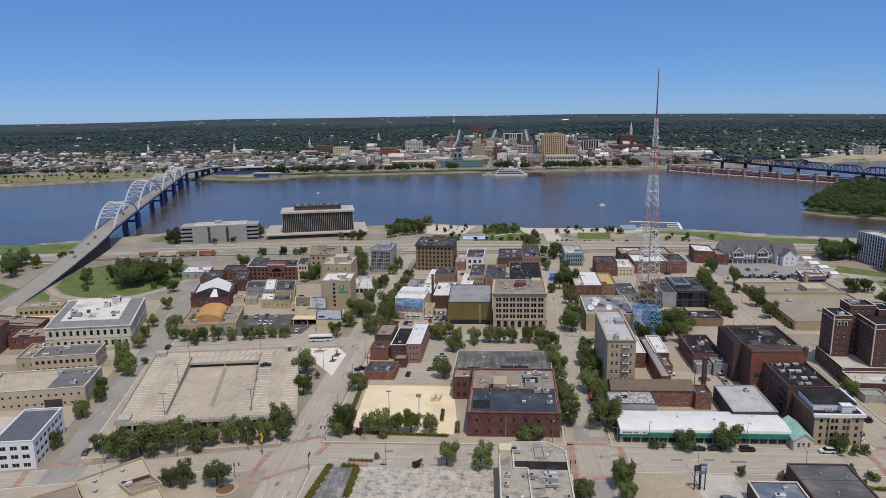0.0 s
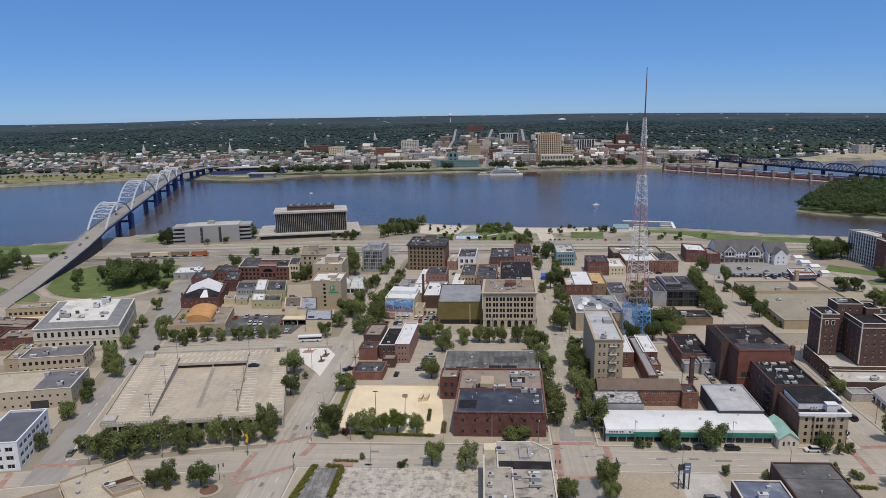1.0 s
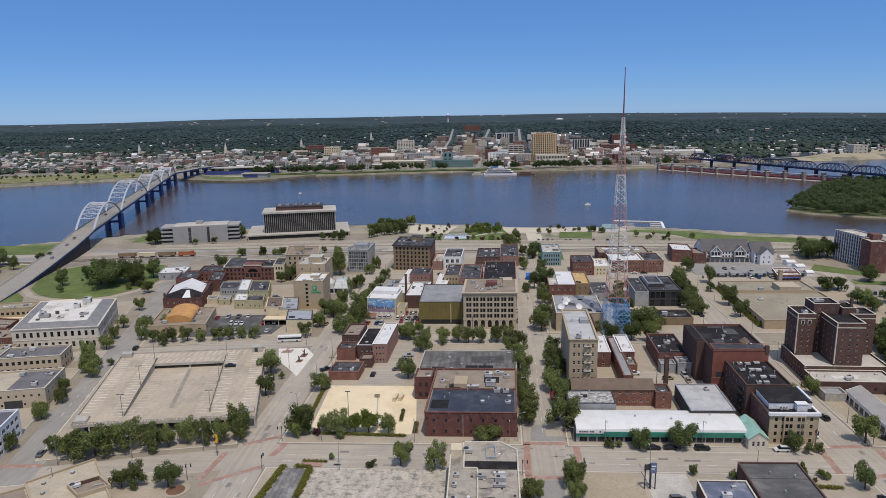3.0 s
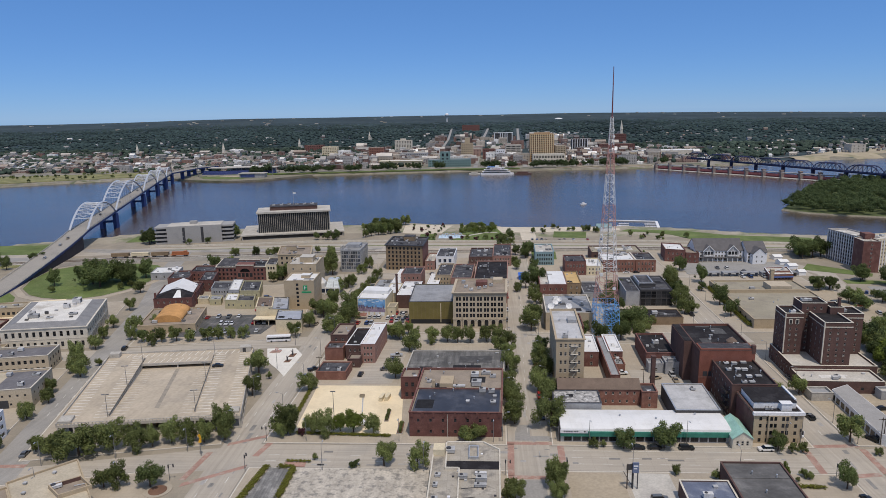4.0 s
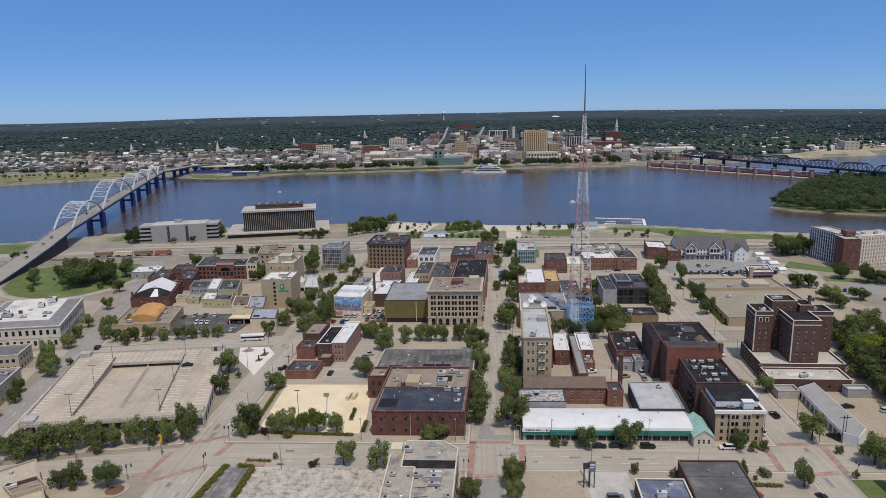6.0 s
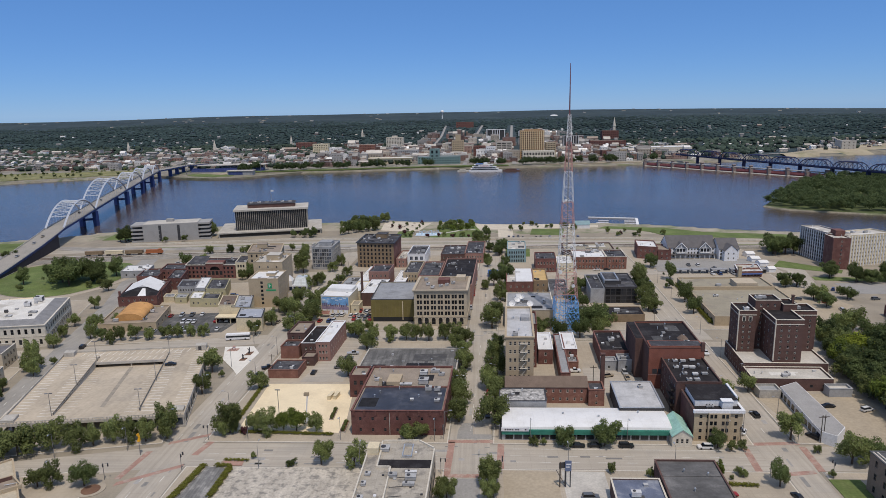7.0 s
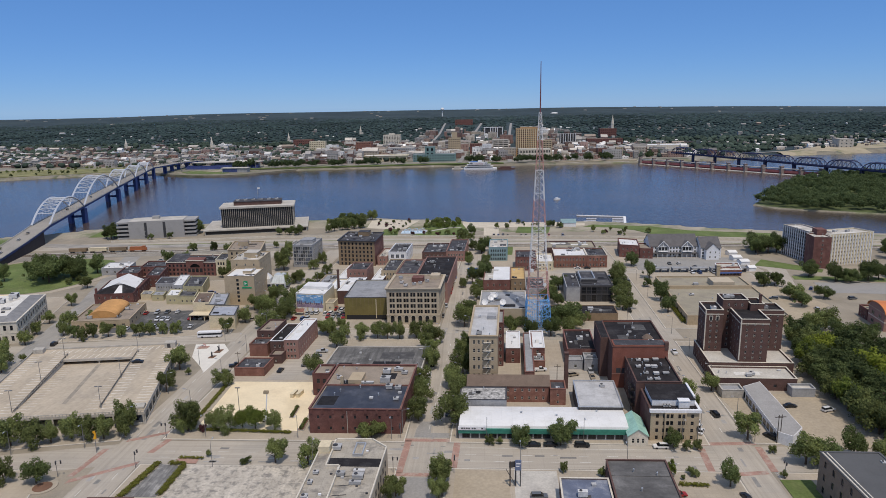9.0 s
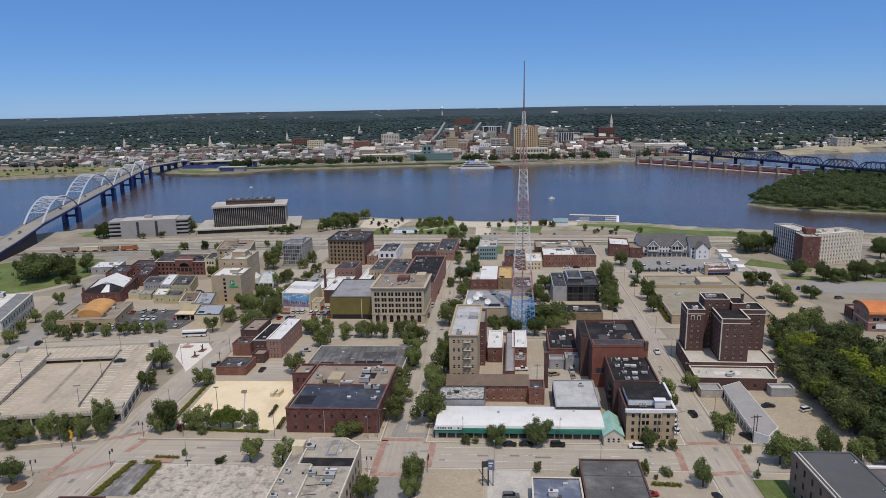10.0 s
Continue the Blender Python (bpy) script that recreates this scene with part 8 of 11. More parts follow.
def arch_bridge():
    """Five tied steel arches on concrete-and-steel piers, with approach and far viaduct."""
    root = thing("arch_bridge", -331, 555, 0, "silver tied-arch highway bridge on blue piers", "bridge")
    ax = Vector((-0.3095, 0.9509, 0))
    rt = Vector((0.9509, 0.3095, 0))
    z = 13.2

    def at(s_, r_, zz):
        v = ax * s_ + rt * r_
        return (v.x, v.y, zz)

    spans = ((0, 118, 16.5), (118, 290, 23), (290, 410, 17), (410, 504, 14), (504, 580, 12))
    half = 7.2
    for i, (a, b_, rise) in enumerate(spans):
        z0 = z + min(2.0, a * 0.006)
        n = 14
        for side in (-half, half):
            s = Shape()
            prev = None
            for k in range(n + 1):
                t = k / n
                p = at(a + (b_ - a) * t, side, z0 + 0.3 + rise * 4 * t * (1 - t))
                if prev:
                    s.tube(prev, p, 0.95, n=4)
                prev = p
            part("arch_rib", s, M_STEEL, root)
            for k in range(1, n):
                t = k / n
                part("hanger", Shape().tube(at(a + (b_ - a) * t, side, z0), at(a + (b_ - a) * t, side, z0 + rise * 4 * t * (1 - t)), 0.1, n=4), M_STEEL, root)
        def brace(p0, p1, r_):
            part("brace", Shape().tube(p0, p1, r_, n=4), M_STEEL, root)

        for k in range(2, n - 1):
            t, t2 = k / n, (k + 1) / n
            za, zb = z0 + rise * 4 * t * (1 - t), z0 + rise * 4 * t2 * (1 - t2)
            if rise * 4 * t * (1 - t) > 6.5:
                brace(at(a + (b_ - a) * t, -half, za), at(a + (b_ - a) * t, half, za), 0.28)
                if k < n - 2:
                    brace(at(a + (b_ - a) * t, -half, za), at(a + (b_ - a) * t2, half, zb), 0.15)
                    brace(at(a + (b_ - a) * t, half, za), at(a + (b_ - a) * t2, -half, zb), 0.15)
        pv = Shape()
        for side in (-6.6, 6.6):
            c = at(b_, side, 0)
            pv.box(c[0] - 2.0, c[0] + 2.0, c[1] - 2.4, c[1] + 2.4, -9, z0 - 1.6)
        c0, c1 = at(b_, -6.6, 0), at(b_, 6.6, 0)
        pv.tube((c0[0], c0[1], z0 - 2.6), (c1[0], c1[1], z0 - 2.6), 1.3, n=4).tube((c0[0], c0[1], 3), (c1[0], c1[1], 3), 1.2, n=4)
        part("pier", pv, M_BLUESTEEL, root, "dark blue pier")
    dk = Shape()
    pts = [(at(s_, 0, z + min(2.0, max(0, s_) * 0.006))) for s_ in (0, 118, 290, 410, 504, 580)]
    appro = [(47, -190, 0.3), (38, -150, 1.6), (29, -108, 5.0), (17, -56, 9.4), (7, -20, 12.2)]
    tail = [(-185, 620, 14), (-192, 690, 12.5), (-190, 760, 10), (-180, 830, 7)]
    line = [Vector(p) for p in appro] + [Vector(p) for p in pts] + [Vector(p) for p in tail]
    side_l, side_r = [], []
    for i, p in enumerate(line):
        d = (line[min(i + 1, len(line) - 1)] - line[max(0, i - 1)])
        nr = Vector((d.y, -d.x, 0)).normalized() * 7.7
        side_l.append(p - nr)
        side_r.append(p + nr)
    girder, rail, piers = Shape(), Shape(), Shape()
    for i in range(len(line) - 1):
        a, b_, c, e = side_l[i], side_r[i], side_r[i + 1], side_l[i + 1]
        dk.poly([tuple(a), tuple(b_), tuple(c), tuple(e)])
        for u, v in ((a, e), (b_, c)):
            girder.poly([tuple(u), tuple(v), (v.x, v.y, v.z - 1.9), (u.x, u.y, u.z - 1.9)])
            rail.tube((u.x, u.y, u.z + 0.9), (v.x, v.y, v.z + 0.9), 0.16, n=4).tube((u.x, u.y, u.z + 0.3), (v.x, v.y, v.z + 0.3), 0.25, n=4)
        girder.poly([(a.x, a.y, a.z - 1.9), (e.x, e.y, e.z - 1.9), (c.x, c.y, c.z - 1.9), (b_.x, b_.y, b_.z - 1.9)])
    part("deck", dk, M_BRIDGEDECK, root)
    part("girder", girder, M_BLUESTEEL, root)
    part("railing", rail, M_CONCWALL, root)
    for i in (2, 3, 4):
        p = line[i]
        part("approach_pier", Shape().box(p.x - 6, p.x + 6, p.y - 1, p.y + 1, -0.3, p.z - 1.8), M_CONCWALL, root)
    # ramp flank: its shade is put into the near-black wall colour
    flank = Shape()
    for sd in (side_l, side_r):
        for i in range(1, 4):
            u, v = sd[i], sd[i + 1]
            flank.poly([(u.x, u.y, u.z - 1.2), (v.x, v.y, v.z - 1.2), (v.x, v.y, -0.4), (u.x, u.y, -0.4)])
    part("ramp_wall", flank, material("shade_dark_ramp_wall", (0.035, 0.03, 0.034), 0.8), root, "ramp flank with shade in its near-black colour")
    part("abutment", Shape().prism([side_l[0].xy, side_r[0].xy, side_r[2].xy, side_l[2].xy], -0.3, 0.3), M_CONCWALL, root)
    for i in (1, 2, 3):
        for k in (0.0, 0.5):
            p = (line[10 + i - 0].lerp(line[min(len(line) - 1, 11 + i)], k))
            part("viaduct_pier", Shape().box(p.x - 3.2, p.x + 3.2, p.y - 1.0, p.y + 1.0, -9, p.z - 1.8), M_BLUESTEEL, root)


arch_bridge()


M_NAVY = material("navy_truss_paint", (0.035, 0.042, 0.10), 0.6, scale=0.2, var=0.15)


def truss_bridge():
    """Dark blue through-truss railway bridge upstream of the dam."""
    root = thing("truss_bridge", 460, 1262, 0, "dark blue steel truss railway bridge", "bridge")
    a0, a1 = Vector((-25, 75, 13)), Vector((130, -300, 13))
    d = a1 - a0
    total = d.length
    d.normalize()
    side = Vector((-d.y, d.x, 0)) * 5
    span = total / 7
    a1 = a0 + d * span * 9
    for i in range(9):
        s0, s1 = span * i, span * (i + 1) - 2
        m = 8
        for sd in (-1, 1):
            s = Shape()
            prev = a0 + d * s0 + side * sd
            for k in range(1, m + 1):
                t = k / m
                cur = a0 + d * (s0 + (s1 - s0) * t) + side * sd + Vector((0, 0, 10.5 * min(1.0, 4 * t * (1 - t) * 1.6) if k < m else 0))
                s.tube(prev, cur, 0.75, n=4)
                low = Vector((cur.x, cur.y, 13))
                s.tube(low, cur, 0.3, n=4)
                s.tube(Vector((prev.x, prev.y, 13)), cur, 0.28, n=4)
                prev = cur
            s.tube(a0 + d * s0 + side * sd, a0 + d * s1 + side * sd, 0.8, n=4)
            part("truss", s, M_NAVY, root)
        p = a0 + d * (s1 + 1)
        part("pier", Shape().box(p.x - 2, p.x + 2, p.y - 2.6, p.y + 2.6, -9, 11.5), M_NAVY, root)
    part("deck", Shape().prism([(a0 + side).xy, (a0 - side).xy, (a1 - side).xy, (a1 + side).xy], 11.4, 12.7), M_NAVY, root)


truss_bridge()


M_PINKSTONE = material("weathered_dam_concrete", (0.27, 0.215, 0.19), 0.9, scale=0.2, var=0.2)
M_GATE = material("gate_red_paint", (0.30, 0.10, 0.095), 0.7, scale=0.2, var=0.25)


def dam():
    root = thing("roller_dam", 361, 1290, 0, "low river dam with red gates between concrete piers", "dam")
    a, b_ = Vector((0, 0, 0)), Vector((206, -262, 0))
    d = (b_ - a)
    total = d.length
    d.normalize()
    nrm = Vector((d.y, -d.x, 0))
    n = 11
    for i in range(n + 1):
        p = a + d * (total * i / n)
        s = Shape().box(p.x - 3.4, p.x + 3.4, p.y - 6, p.y + 5, -9, 3.4).box(p.x - 2.6, p.x + 2.2, p.y - 2.5, p.y + 3.5, 3.4, 7.4).box(p.x - 3.0, p.x + 2.6, p.y - 3, p.y + 4, 7.4, 8.2)
        part("dam_pier", s, M_PINKSTONE, root)
        if i < n:
            q = a + d * (total * (i + 1) / n)
            part("roller_gate", Shape().tube(p + Vector((0, 0, -0.6)), q + Vector((0, 0, -0.6)), 3.2, n=8), M_GATE, root, "faded red roller gate")
            part("service_bridge", Shape().tube(p + Vector((0, 0, 4.6)) - nrm * -2, q + Vector((0, 0, 4.6)) - nrm * -2, 1.0, n=4), M_GREYWALL, root)
            part("foam_line", Shape().tube(p + nrm * 5 + Vector((0, 0, -4.1)), q + nrm * 5 + Vector((0, 0, -4.1)), 0.9, n=4), M_PALEROOF, root)
    p = b_
    part("lock_wall", Shape().box(p.x - 3, p.x + 60, p.y - 6, p.y - 2, -9, 0.5).box(p.x - 12, p.x + 2, p.y - 40, p.y - 4, -9, 0.6), M_CONCWALL, root)


dam()


# ---- dock and river park ----
def dock():
    root = thing("floating_dock", 153.0, 634, -4, "white floating boat dock with finger piers", "dock")
    part("walkway", Shape().prism([(1.0, 52.4), (48.6, 42.0), (49.2, 44.6), (1.0, 55.4)], 0.1, 0.8), M_WHITE, root)
    part("walkway", Shape().prism([(37.6, -2.0), (40.2, -2.0), (49.0, 42.0), (46.4, 42.0)], 0.1, 0.75), M_WHITE, root)
    for i in range(4):
        t = 0.12 + i * 0.22
        part("finger", Shape().box(37.6 + 8.8 * t - 11, 37.6 + 8.8 * t, -2 + 44 * t, -0.6 + 44 * t, 0.1, 0.6), M_WHITE, root)
    for i in range(3):
        part("finger", Shape().box(3 + i * 2.4, 13 + i * 2.4, 8 + i * 12, 9.4 + i * 12, 0.1, 0.6), M_WHITE, root)
    for i in range(10):
        u = 2 + i * 5
        part("pile", Shape().tube((u, 55.6 - u * 0.22, -5), (u, 55.6 - u * 0.22, 2.4), 0.2, n=6), M_POLE, root)
    part("gangway", Shape().prism([(-6, -24), (-2.5, -24.5), (6.5, 16), (3.0, 17)], 0.4, 1.2), M_WHITE, root)


dock()


def bandshell():
    gabled("park_pavilion", "pale blue roofed riverside pavilion", 128, 603.5, 13.4, 8, 3.6, 6.5, M_WHITE, M_TEAL, storeys=1, G=(0, 0))


bandshell()


def speedboat(x, y, turn, size, label):
    root = thing("motor_boat", x, y, -4, label, "boat", "boats")
    root.rotation_euler = (0, 0, radians(turn))
    hull = Shape()
    pts = [(-0.5, -0.15), (0.25, -0.16), (0.5, 0.0), (0.25, 0.16), (-0.5, 0.15)]
    hull.prism([(a * size, c * size) for a, c in pts], -0.3, 0.12 * size)
    part("hull", hull, M_WHITE, root)
    part("cabin", Shape().box(-0.2 * size, 0.1 * size, -0.1 * size, 0.1 * size, 0.12 * size, 0.26 * size).box(-0.22 * size, 0.12 * size, -0.11 * size, 0.11 * size, 0.26 * size, 0.28 * size), M_WHITE, root)


speedboat(148, 810, 25, 9, "small white motor boat on the river")


def riverboat():
    root = thing("riverboat", 33, 1216, -4, "white multi-deck riverboat moored at the bank", "boat")
    part("hull", Shape().prism([(-8, -7), (46, -7), (52, -3), (52, 3), (46, 7), (-8, 7)], -0.5, 2.6), M_WHITE, root)
    for i, (a, c, e) in enumerate(((-4, 44, 6.2), (-1, 40, 5.4), (2, 34, 4.6))):
        z0 = 2.6 + i * 3.6
        part("deck_house", Shape().box(a, c, -e, e, z0, z0 + 2.8), M_WHITE, root)
        part("window_band", Shape().box(a + 1, c - 1, -e - 0.06, e + 0.06, z0 + 0.9, z0 + 2.0), M_GLASS, root)
        part("deck_roof", Shape().box(a - 1.6, c + 1.6, -e - 1.2, e + 1.2, z0 + 2.8, z0 + 3.1), M_WHITEROOF, root)
    face = bpy.data.curves.new("casino_lettering", "FONT")
    face.body, face.size, face.extrude, face.align_x = "CASINO", 4.2, 0.1, "CENTER"
    tmp = bpy.data.objects.new("casino_lettering", face)
    bpy.context.collection.objects.link(tmp)
    word = bpy.data.meshes.new_from_object(tmp.evaluated_get(bpy.context.evaluated_depsgraph_get()))
    bpy.data.objects.remove(tmp)
    word.materials.clear()
    word.materials.append(M_MASTRED)
    sign = part("sign_board", Shape().box(8, 30, -6.9, -6.6, 8.3, 12.6), M_WHITE, root, "white board with red lettering")
    wd = new("lettering", word)
    wd.parent, wd.matrix_basis = sign, pose(19, -7.05, 8.9, 90, 0, 0)
    part("wheelhouse", Shape().box(18, 25, -2.5, 2.5, 13.4, 16.2), M_WHITE, root)
    part("blue_awning", Shape().box(4, 17, -4, 4, 13.4, 14.4), material("awning_blue", (0.08, 0.2, 0.5), 0.7), root)
    for y in (-2.5, 2.5):
        part("funnel", Shape().tube((30, y, 13), (30, y, 19), 0.6, n=8), M_DARKWALL, root)
    part("barge", Shape().box(54, 84, -5, 5, -0.5, 1.8).box(58, 78, -3, 3, 1.8, 4.4), M_BROWNBRICK, root)
    part("landing_stage", Shape().box(-30, -9, -3, 12, -0.5, 1.4).box(-26, -14, -1, 8, 1.4, 4.5), M_CONCWALL, root)


riverboat()


def freight_train():
    """Tan hopper wagons and two orange locomotives on the riverside line."""
    d = (Vector((-214, 514)) - Vector((-285, 506)))
    ang = math.degrees(math.atan2(d.y, d.x))
    for i in range(1, 5):
        loco = i == 4
        x, y = -288 + i * 15.4, 499.3 + i * 15.4 * d.y / d.x
        r = thing("locomotive" if loco else "freight_wagon", x, y, 0.1, "orange diesel locomotive on riverside track" if loco else "tan open freight wagon on riverside track", "train", "freight train")
        r.rotation_euler = (0, 0, radians(ang))
        body = Shape()
        if loco:
            body.box(0, 14, -1.4, 1.4, 1.1, 1.7).box(1, 10.5, -0.9, 0.9, 1.7, 3.9).box(10.5, 12.8, -1.4, 1.4, 1.7, 4.4).box(12.8, 14, -0.9, 0.9, 1.7, 3.2)
        else:
            body.prism([(0.4, -1.4), (14, -1.4), (14, 1.4), (0.4, 1.4)], 1.3, 3.9).box(0.2, 14.2, -1.5, 1.5, 3.7, 3.95)
            for k in range(7):
                body.box(1 + k * 2, 1.15 + k * 2, -1.5, 1.5, 1.3, 3.8)
        part("body", body, material("loco_orange", (0.36, 0.13, 0.055), 0.6) if loco else (M_OCHRE if i % 2 else M_CREAM), r)
        for k in (2.5, 11.5):
            bg = Shape()
            for w_ in (-0.9, 0.9):
                for yy in (-0.75, 0.75):
                    bg.tube((k + w_, yy - 0.07, 0.5), (k + w_, yy + 0.07, 0.5), 0.46, n=10)
            bg.box(k - 1.4, k + 1.4, -0.9, 0.9, 0.5, 1.1)
            part("bogie", bg, M_DARKWALL, r)


freight_train()


# ---- far bank: town, woods, hills ----
def far_building(name, label, x, y, w, d, h, wall, roof, storeys, cols, ww=2.2, wh=1.8, style="dark", G=(2, 0), **kw):
    return building(name, label, x, y, w, d, h, wall, roof, storeys, cols, 0, cols // 3, ww, wh, style, G=G, z=far_height(x, y), far=True, **kw)


ho = far_building("riverfront_hotel", "tall tan hotel block with orange window strips", 133, 1456, 52, 26, 60, material("orange_tan_brick", (0.40, 0.25, 0.125), 0.9, scale=0.3, var=0.12), M_PALEROOF, 13, 12, 2.6, 2.4, seed=201, coping=M_PALESTONE, parapet=1.2, pent=(9, 6, 34, 12, 4))
for i in range(13):
    part("pale_rib", Shape().box(1 + i * 4.0, 2.2 + i * 4.0, -0.5, 0, 14, 59).skew(2, 0), M_CREAM, ho)
far_building("hotel_wing_block", "tan hotel wing with white colonnade", 136, 1405, 66, 30, 19, M_PALESTONE, M_PALEROOF, 2, 20, 2.0, 5.0, seed=202)
far_building("hotel_step_block", "stepped tan block beside hotel", 188, 1458, 22, 24, 34, M_TANBRICK, M_PALEROOF, 8, 6, seed=203)
wg = far_building("white_grid_office", "dark office with white framed sides", 253, 1665, 38, 22, 33, M_DARKWALL, M_PALEROOF, 9, 9, 2.4, 2.2, seed=204, coping=M_WHITE)
for u in (0, 6, 12, 18, 24, 30, 36.5):
    part("white_rib", Shape().box(u, u + 1.3, -0.8, 0, 0, 33).skew(2, 0), M_WHITE, wg)
far_building("far_office", "pale gridded office block", -196, 1730, 44, 24, 31, M_PALESTONE, M_PALEROOF, 9, 10, seed=205, pent=(14, 6, 14, 10, 5))
far_building("curved_hall", "long low white riverside hall", -184, 1368, 88, 26, 12, M_CREAM, M_WHITEROOF, 1, 12, 5, 4, seed=206, cornice=1.5)
far_building("grey_hall", "grey flat-roofed hall across the river", -160, 1545, 62, 30, 17, M_GREYWALL, M_PALEROOF, 3, 12, seed=207)
M_FARTEAL = material("grey_teal_wall", (0.15, 0.235, 0.235), 0.8, scale=0.1, var=0.12)
far_building("teal_centre", "teal-green riverfront building with flat roof", -81, 1345, 86, 30, 15, M_FARTEAL, M_GREYROOF, 3, 16, 2.4, 1.6, seed=208)
far_building("teal_tower", "teal-green tower with dark glass", -57, 1350, 20, 20, 30, M_FARTEAL, M_GREYROOF, 3, 2, 4, 6, seed=209)
far_building("far_brick_block", "orange-brown brick block across the river", -241, 1580, 37, 26, 27, M_BRICK3, M_PALEROOF, 5, 6, seed=210)
far_building("far_tan_block", "tan apartment block with vertical stripes", -361, 1612, 37, 22, 27, M_CREAM, M_PALEROOF, 6, 8, seed=211)
far_building("far_brick_long", "long red brick warehouse across the river", -445, 1770, 50, 26, 18, M_BRICK, M_BROWNROOF, 3, 8, seed=212)
far_building("beige_hall", "beige stepped masonry hall", -19, 1560, 28, 26, 36, M_TANBRICK, M_TANROOF, 7, 6, seed=213, pent=(8, 8, 12, 10, 14))
co = far_building("colonnade_hall", "dark hall with white columns on the hill", 68, 1982, 54, 26, 30, M_DARKWALL, M_PALEROOF, 1, 0, seed=214, coping=M_WHITE, cornice=1.5)
for u in (0, 17, 24, 31, 37, 52):
    part("white_column", Shape().box(u, u + 2.2, -1.2, 0, 0, 30).skew(2, 0), M_WHITE, co)
far_building("far_red_block", "red brick block with white porch", 31, 1555, 28, 22, 23, M_BRICK, M_BROWNROOF, 5, 5, seed=215)
far_building("white_gatehouse", "white gatehouse with arched front", 60, 1484, 20, 14, 26, M_WHITE, M_PALEROOF, 4, 4, seed=216)
far_building("banded_office", "grey banded office block across the river", 84, 1558, 37, 26, 31, M_CONCWALL, M_PALEROOF, 7, 3, 10, 2, seed=217)
far_building("far_red_block", "large red brick building in the woods", 393, 1913, 46, 30, 26, M_BRICK2, M_BROWNROOF, 4, 8, seed=218)
far_building("far_red_block", "row of old red brick buildings", 316, 1648, 86, 28, 21, M_BRICK2, M_BROWNROOF, 4, 14, seed=219)
far_building("far_tan_block", "tan brick corner block across the river", 340, 1418, 14, 18, 19, M_TANBRICK, M_PALEROOF, 4, 3, seed=220)
far_building("far_red_block", "red brick corner block near the bank", 298, 1394, 19, 20, 19, M_BRICK, M_BROWNROOF, 4, 4, seed=221)
far_building("far_red_block", "wide red brick school on the hill", -41, 2615, 68, 40, 22, M_BRICK, M_BROWNROOF, 3, 8, seed=222)
far_building("pale_mall", "long pale store with flat roof", 395, 1542, 134, 50, 14, M_PALESTONE, M_WHITEROOF, 1, 6, seed=223)
far_building("concrete_mill", "pale concrete mill by the side channel", 852, 1533, 32, 30, 20, M_CONCWALL, M_PALEROOF, 3, 3, seed=224)


def church():
    x, y = 450, 2076
    z = far_height(x, y)
    root = gabled("church", "pale church with tall pointed spire", x, y, 16, 34, 16, 24, M_PALESTONE, M_GREYSHING, along="y", storeys=1, G=(0, 0))
    root.location.z = z
    part("tower", Shape().box(4.5, 11.5, -6, 1, 0, 30), M_PALESTONE, root)
    part("spire", Shape().tube((8, -2.5, 30), (8, -2.5, 57), 4.8, 0.2, n=8), M_PALESTONE, root)


church()
for cx_, cy_, hh in ((-480, 1850, 32), (-640, 1700, 34), (-880, 1720, 30), (-330, 2150, 30)):
    c_ = solid("church_spire", Shape().box(-3, 3, -3, 3, -1, hh * 0.5).tube((0, 0, hh * 0.5), (0, 0, hh), 3.6, 0.2, n=8).box(-5, 5, 3, 24, -1, hh * 0.32), M_PALESTONE, "pale church with a pointed spire", "church", (cx_, cy_, far_height(cx_, cy_)), "far churches")


def water_tower(x, y):
    z = far_height(x, y)
    root = thing("water_tower", x, y, z, "white bulb water tower on the skyline", "water tower")
    part("stem", Shape().tube((0, 0, -1), (0, 0, 30), 3.2, 2.2, n=10), M_MASTWHITE, root)
    s = Shape()
    for i in range(6):
        t0, t1 = math.pi * i / 6, math.pi * (i + 1) / 6
        s.tube((0, 0, 36 - 8.5 * math.cos(t0)), (0, 0, 36 - 8.5 * math.cos(t1)), max(0.2, 10 * math.sin(t0)), max(0.2, 10 * math.sin(t1)), n=14)
    part("tank", s, M_MASTWHITE, root)


water_tower(-141, 3530)
dm = thing("white_dome_hall", 455, 3645, far_height(455, 3645) - 4, "large white domed arena on the skyline", "arena")
s_ = Shape()
for i in range(5):
    t0, t1 = math.pi / 2 * i / 5, math.pi / 2 * (i + 1) / 5
    s_.tube((0, 0, 9 * math.sin(t0)), (0, 0, 9 * math.sin(t1)), 24 * math.cos(t0) + 0.1, 24 * math.cos(t1) + 0.1, n=20)
part("dome", s_, M_MASTWHITE, dm)
part("drum", Shape().tube((0, 0, -14), (0, 0, 0.1), 24, n=20), M_PALESTONE, dm)


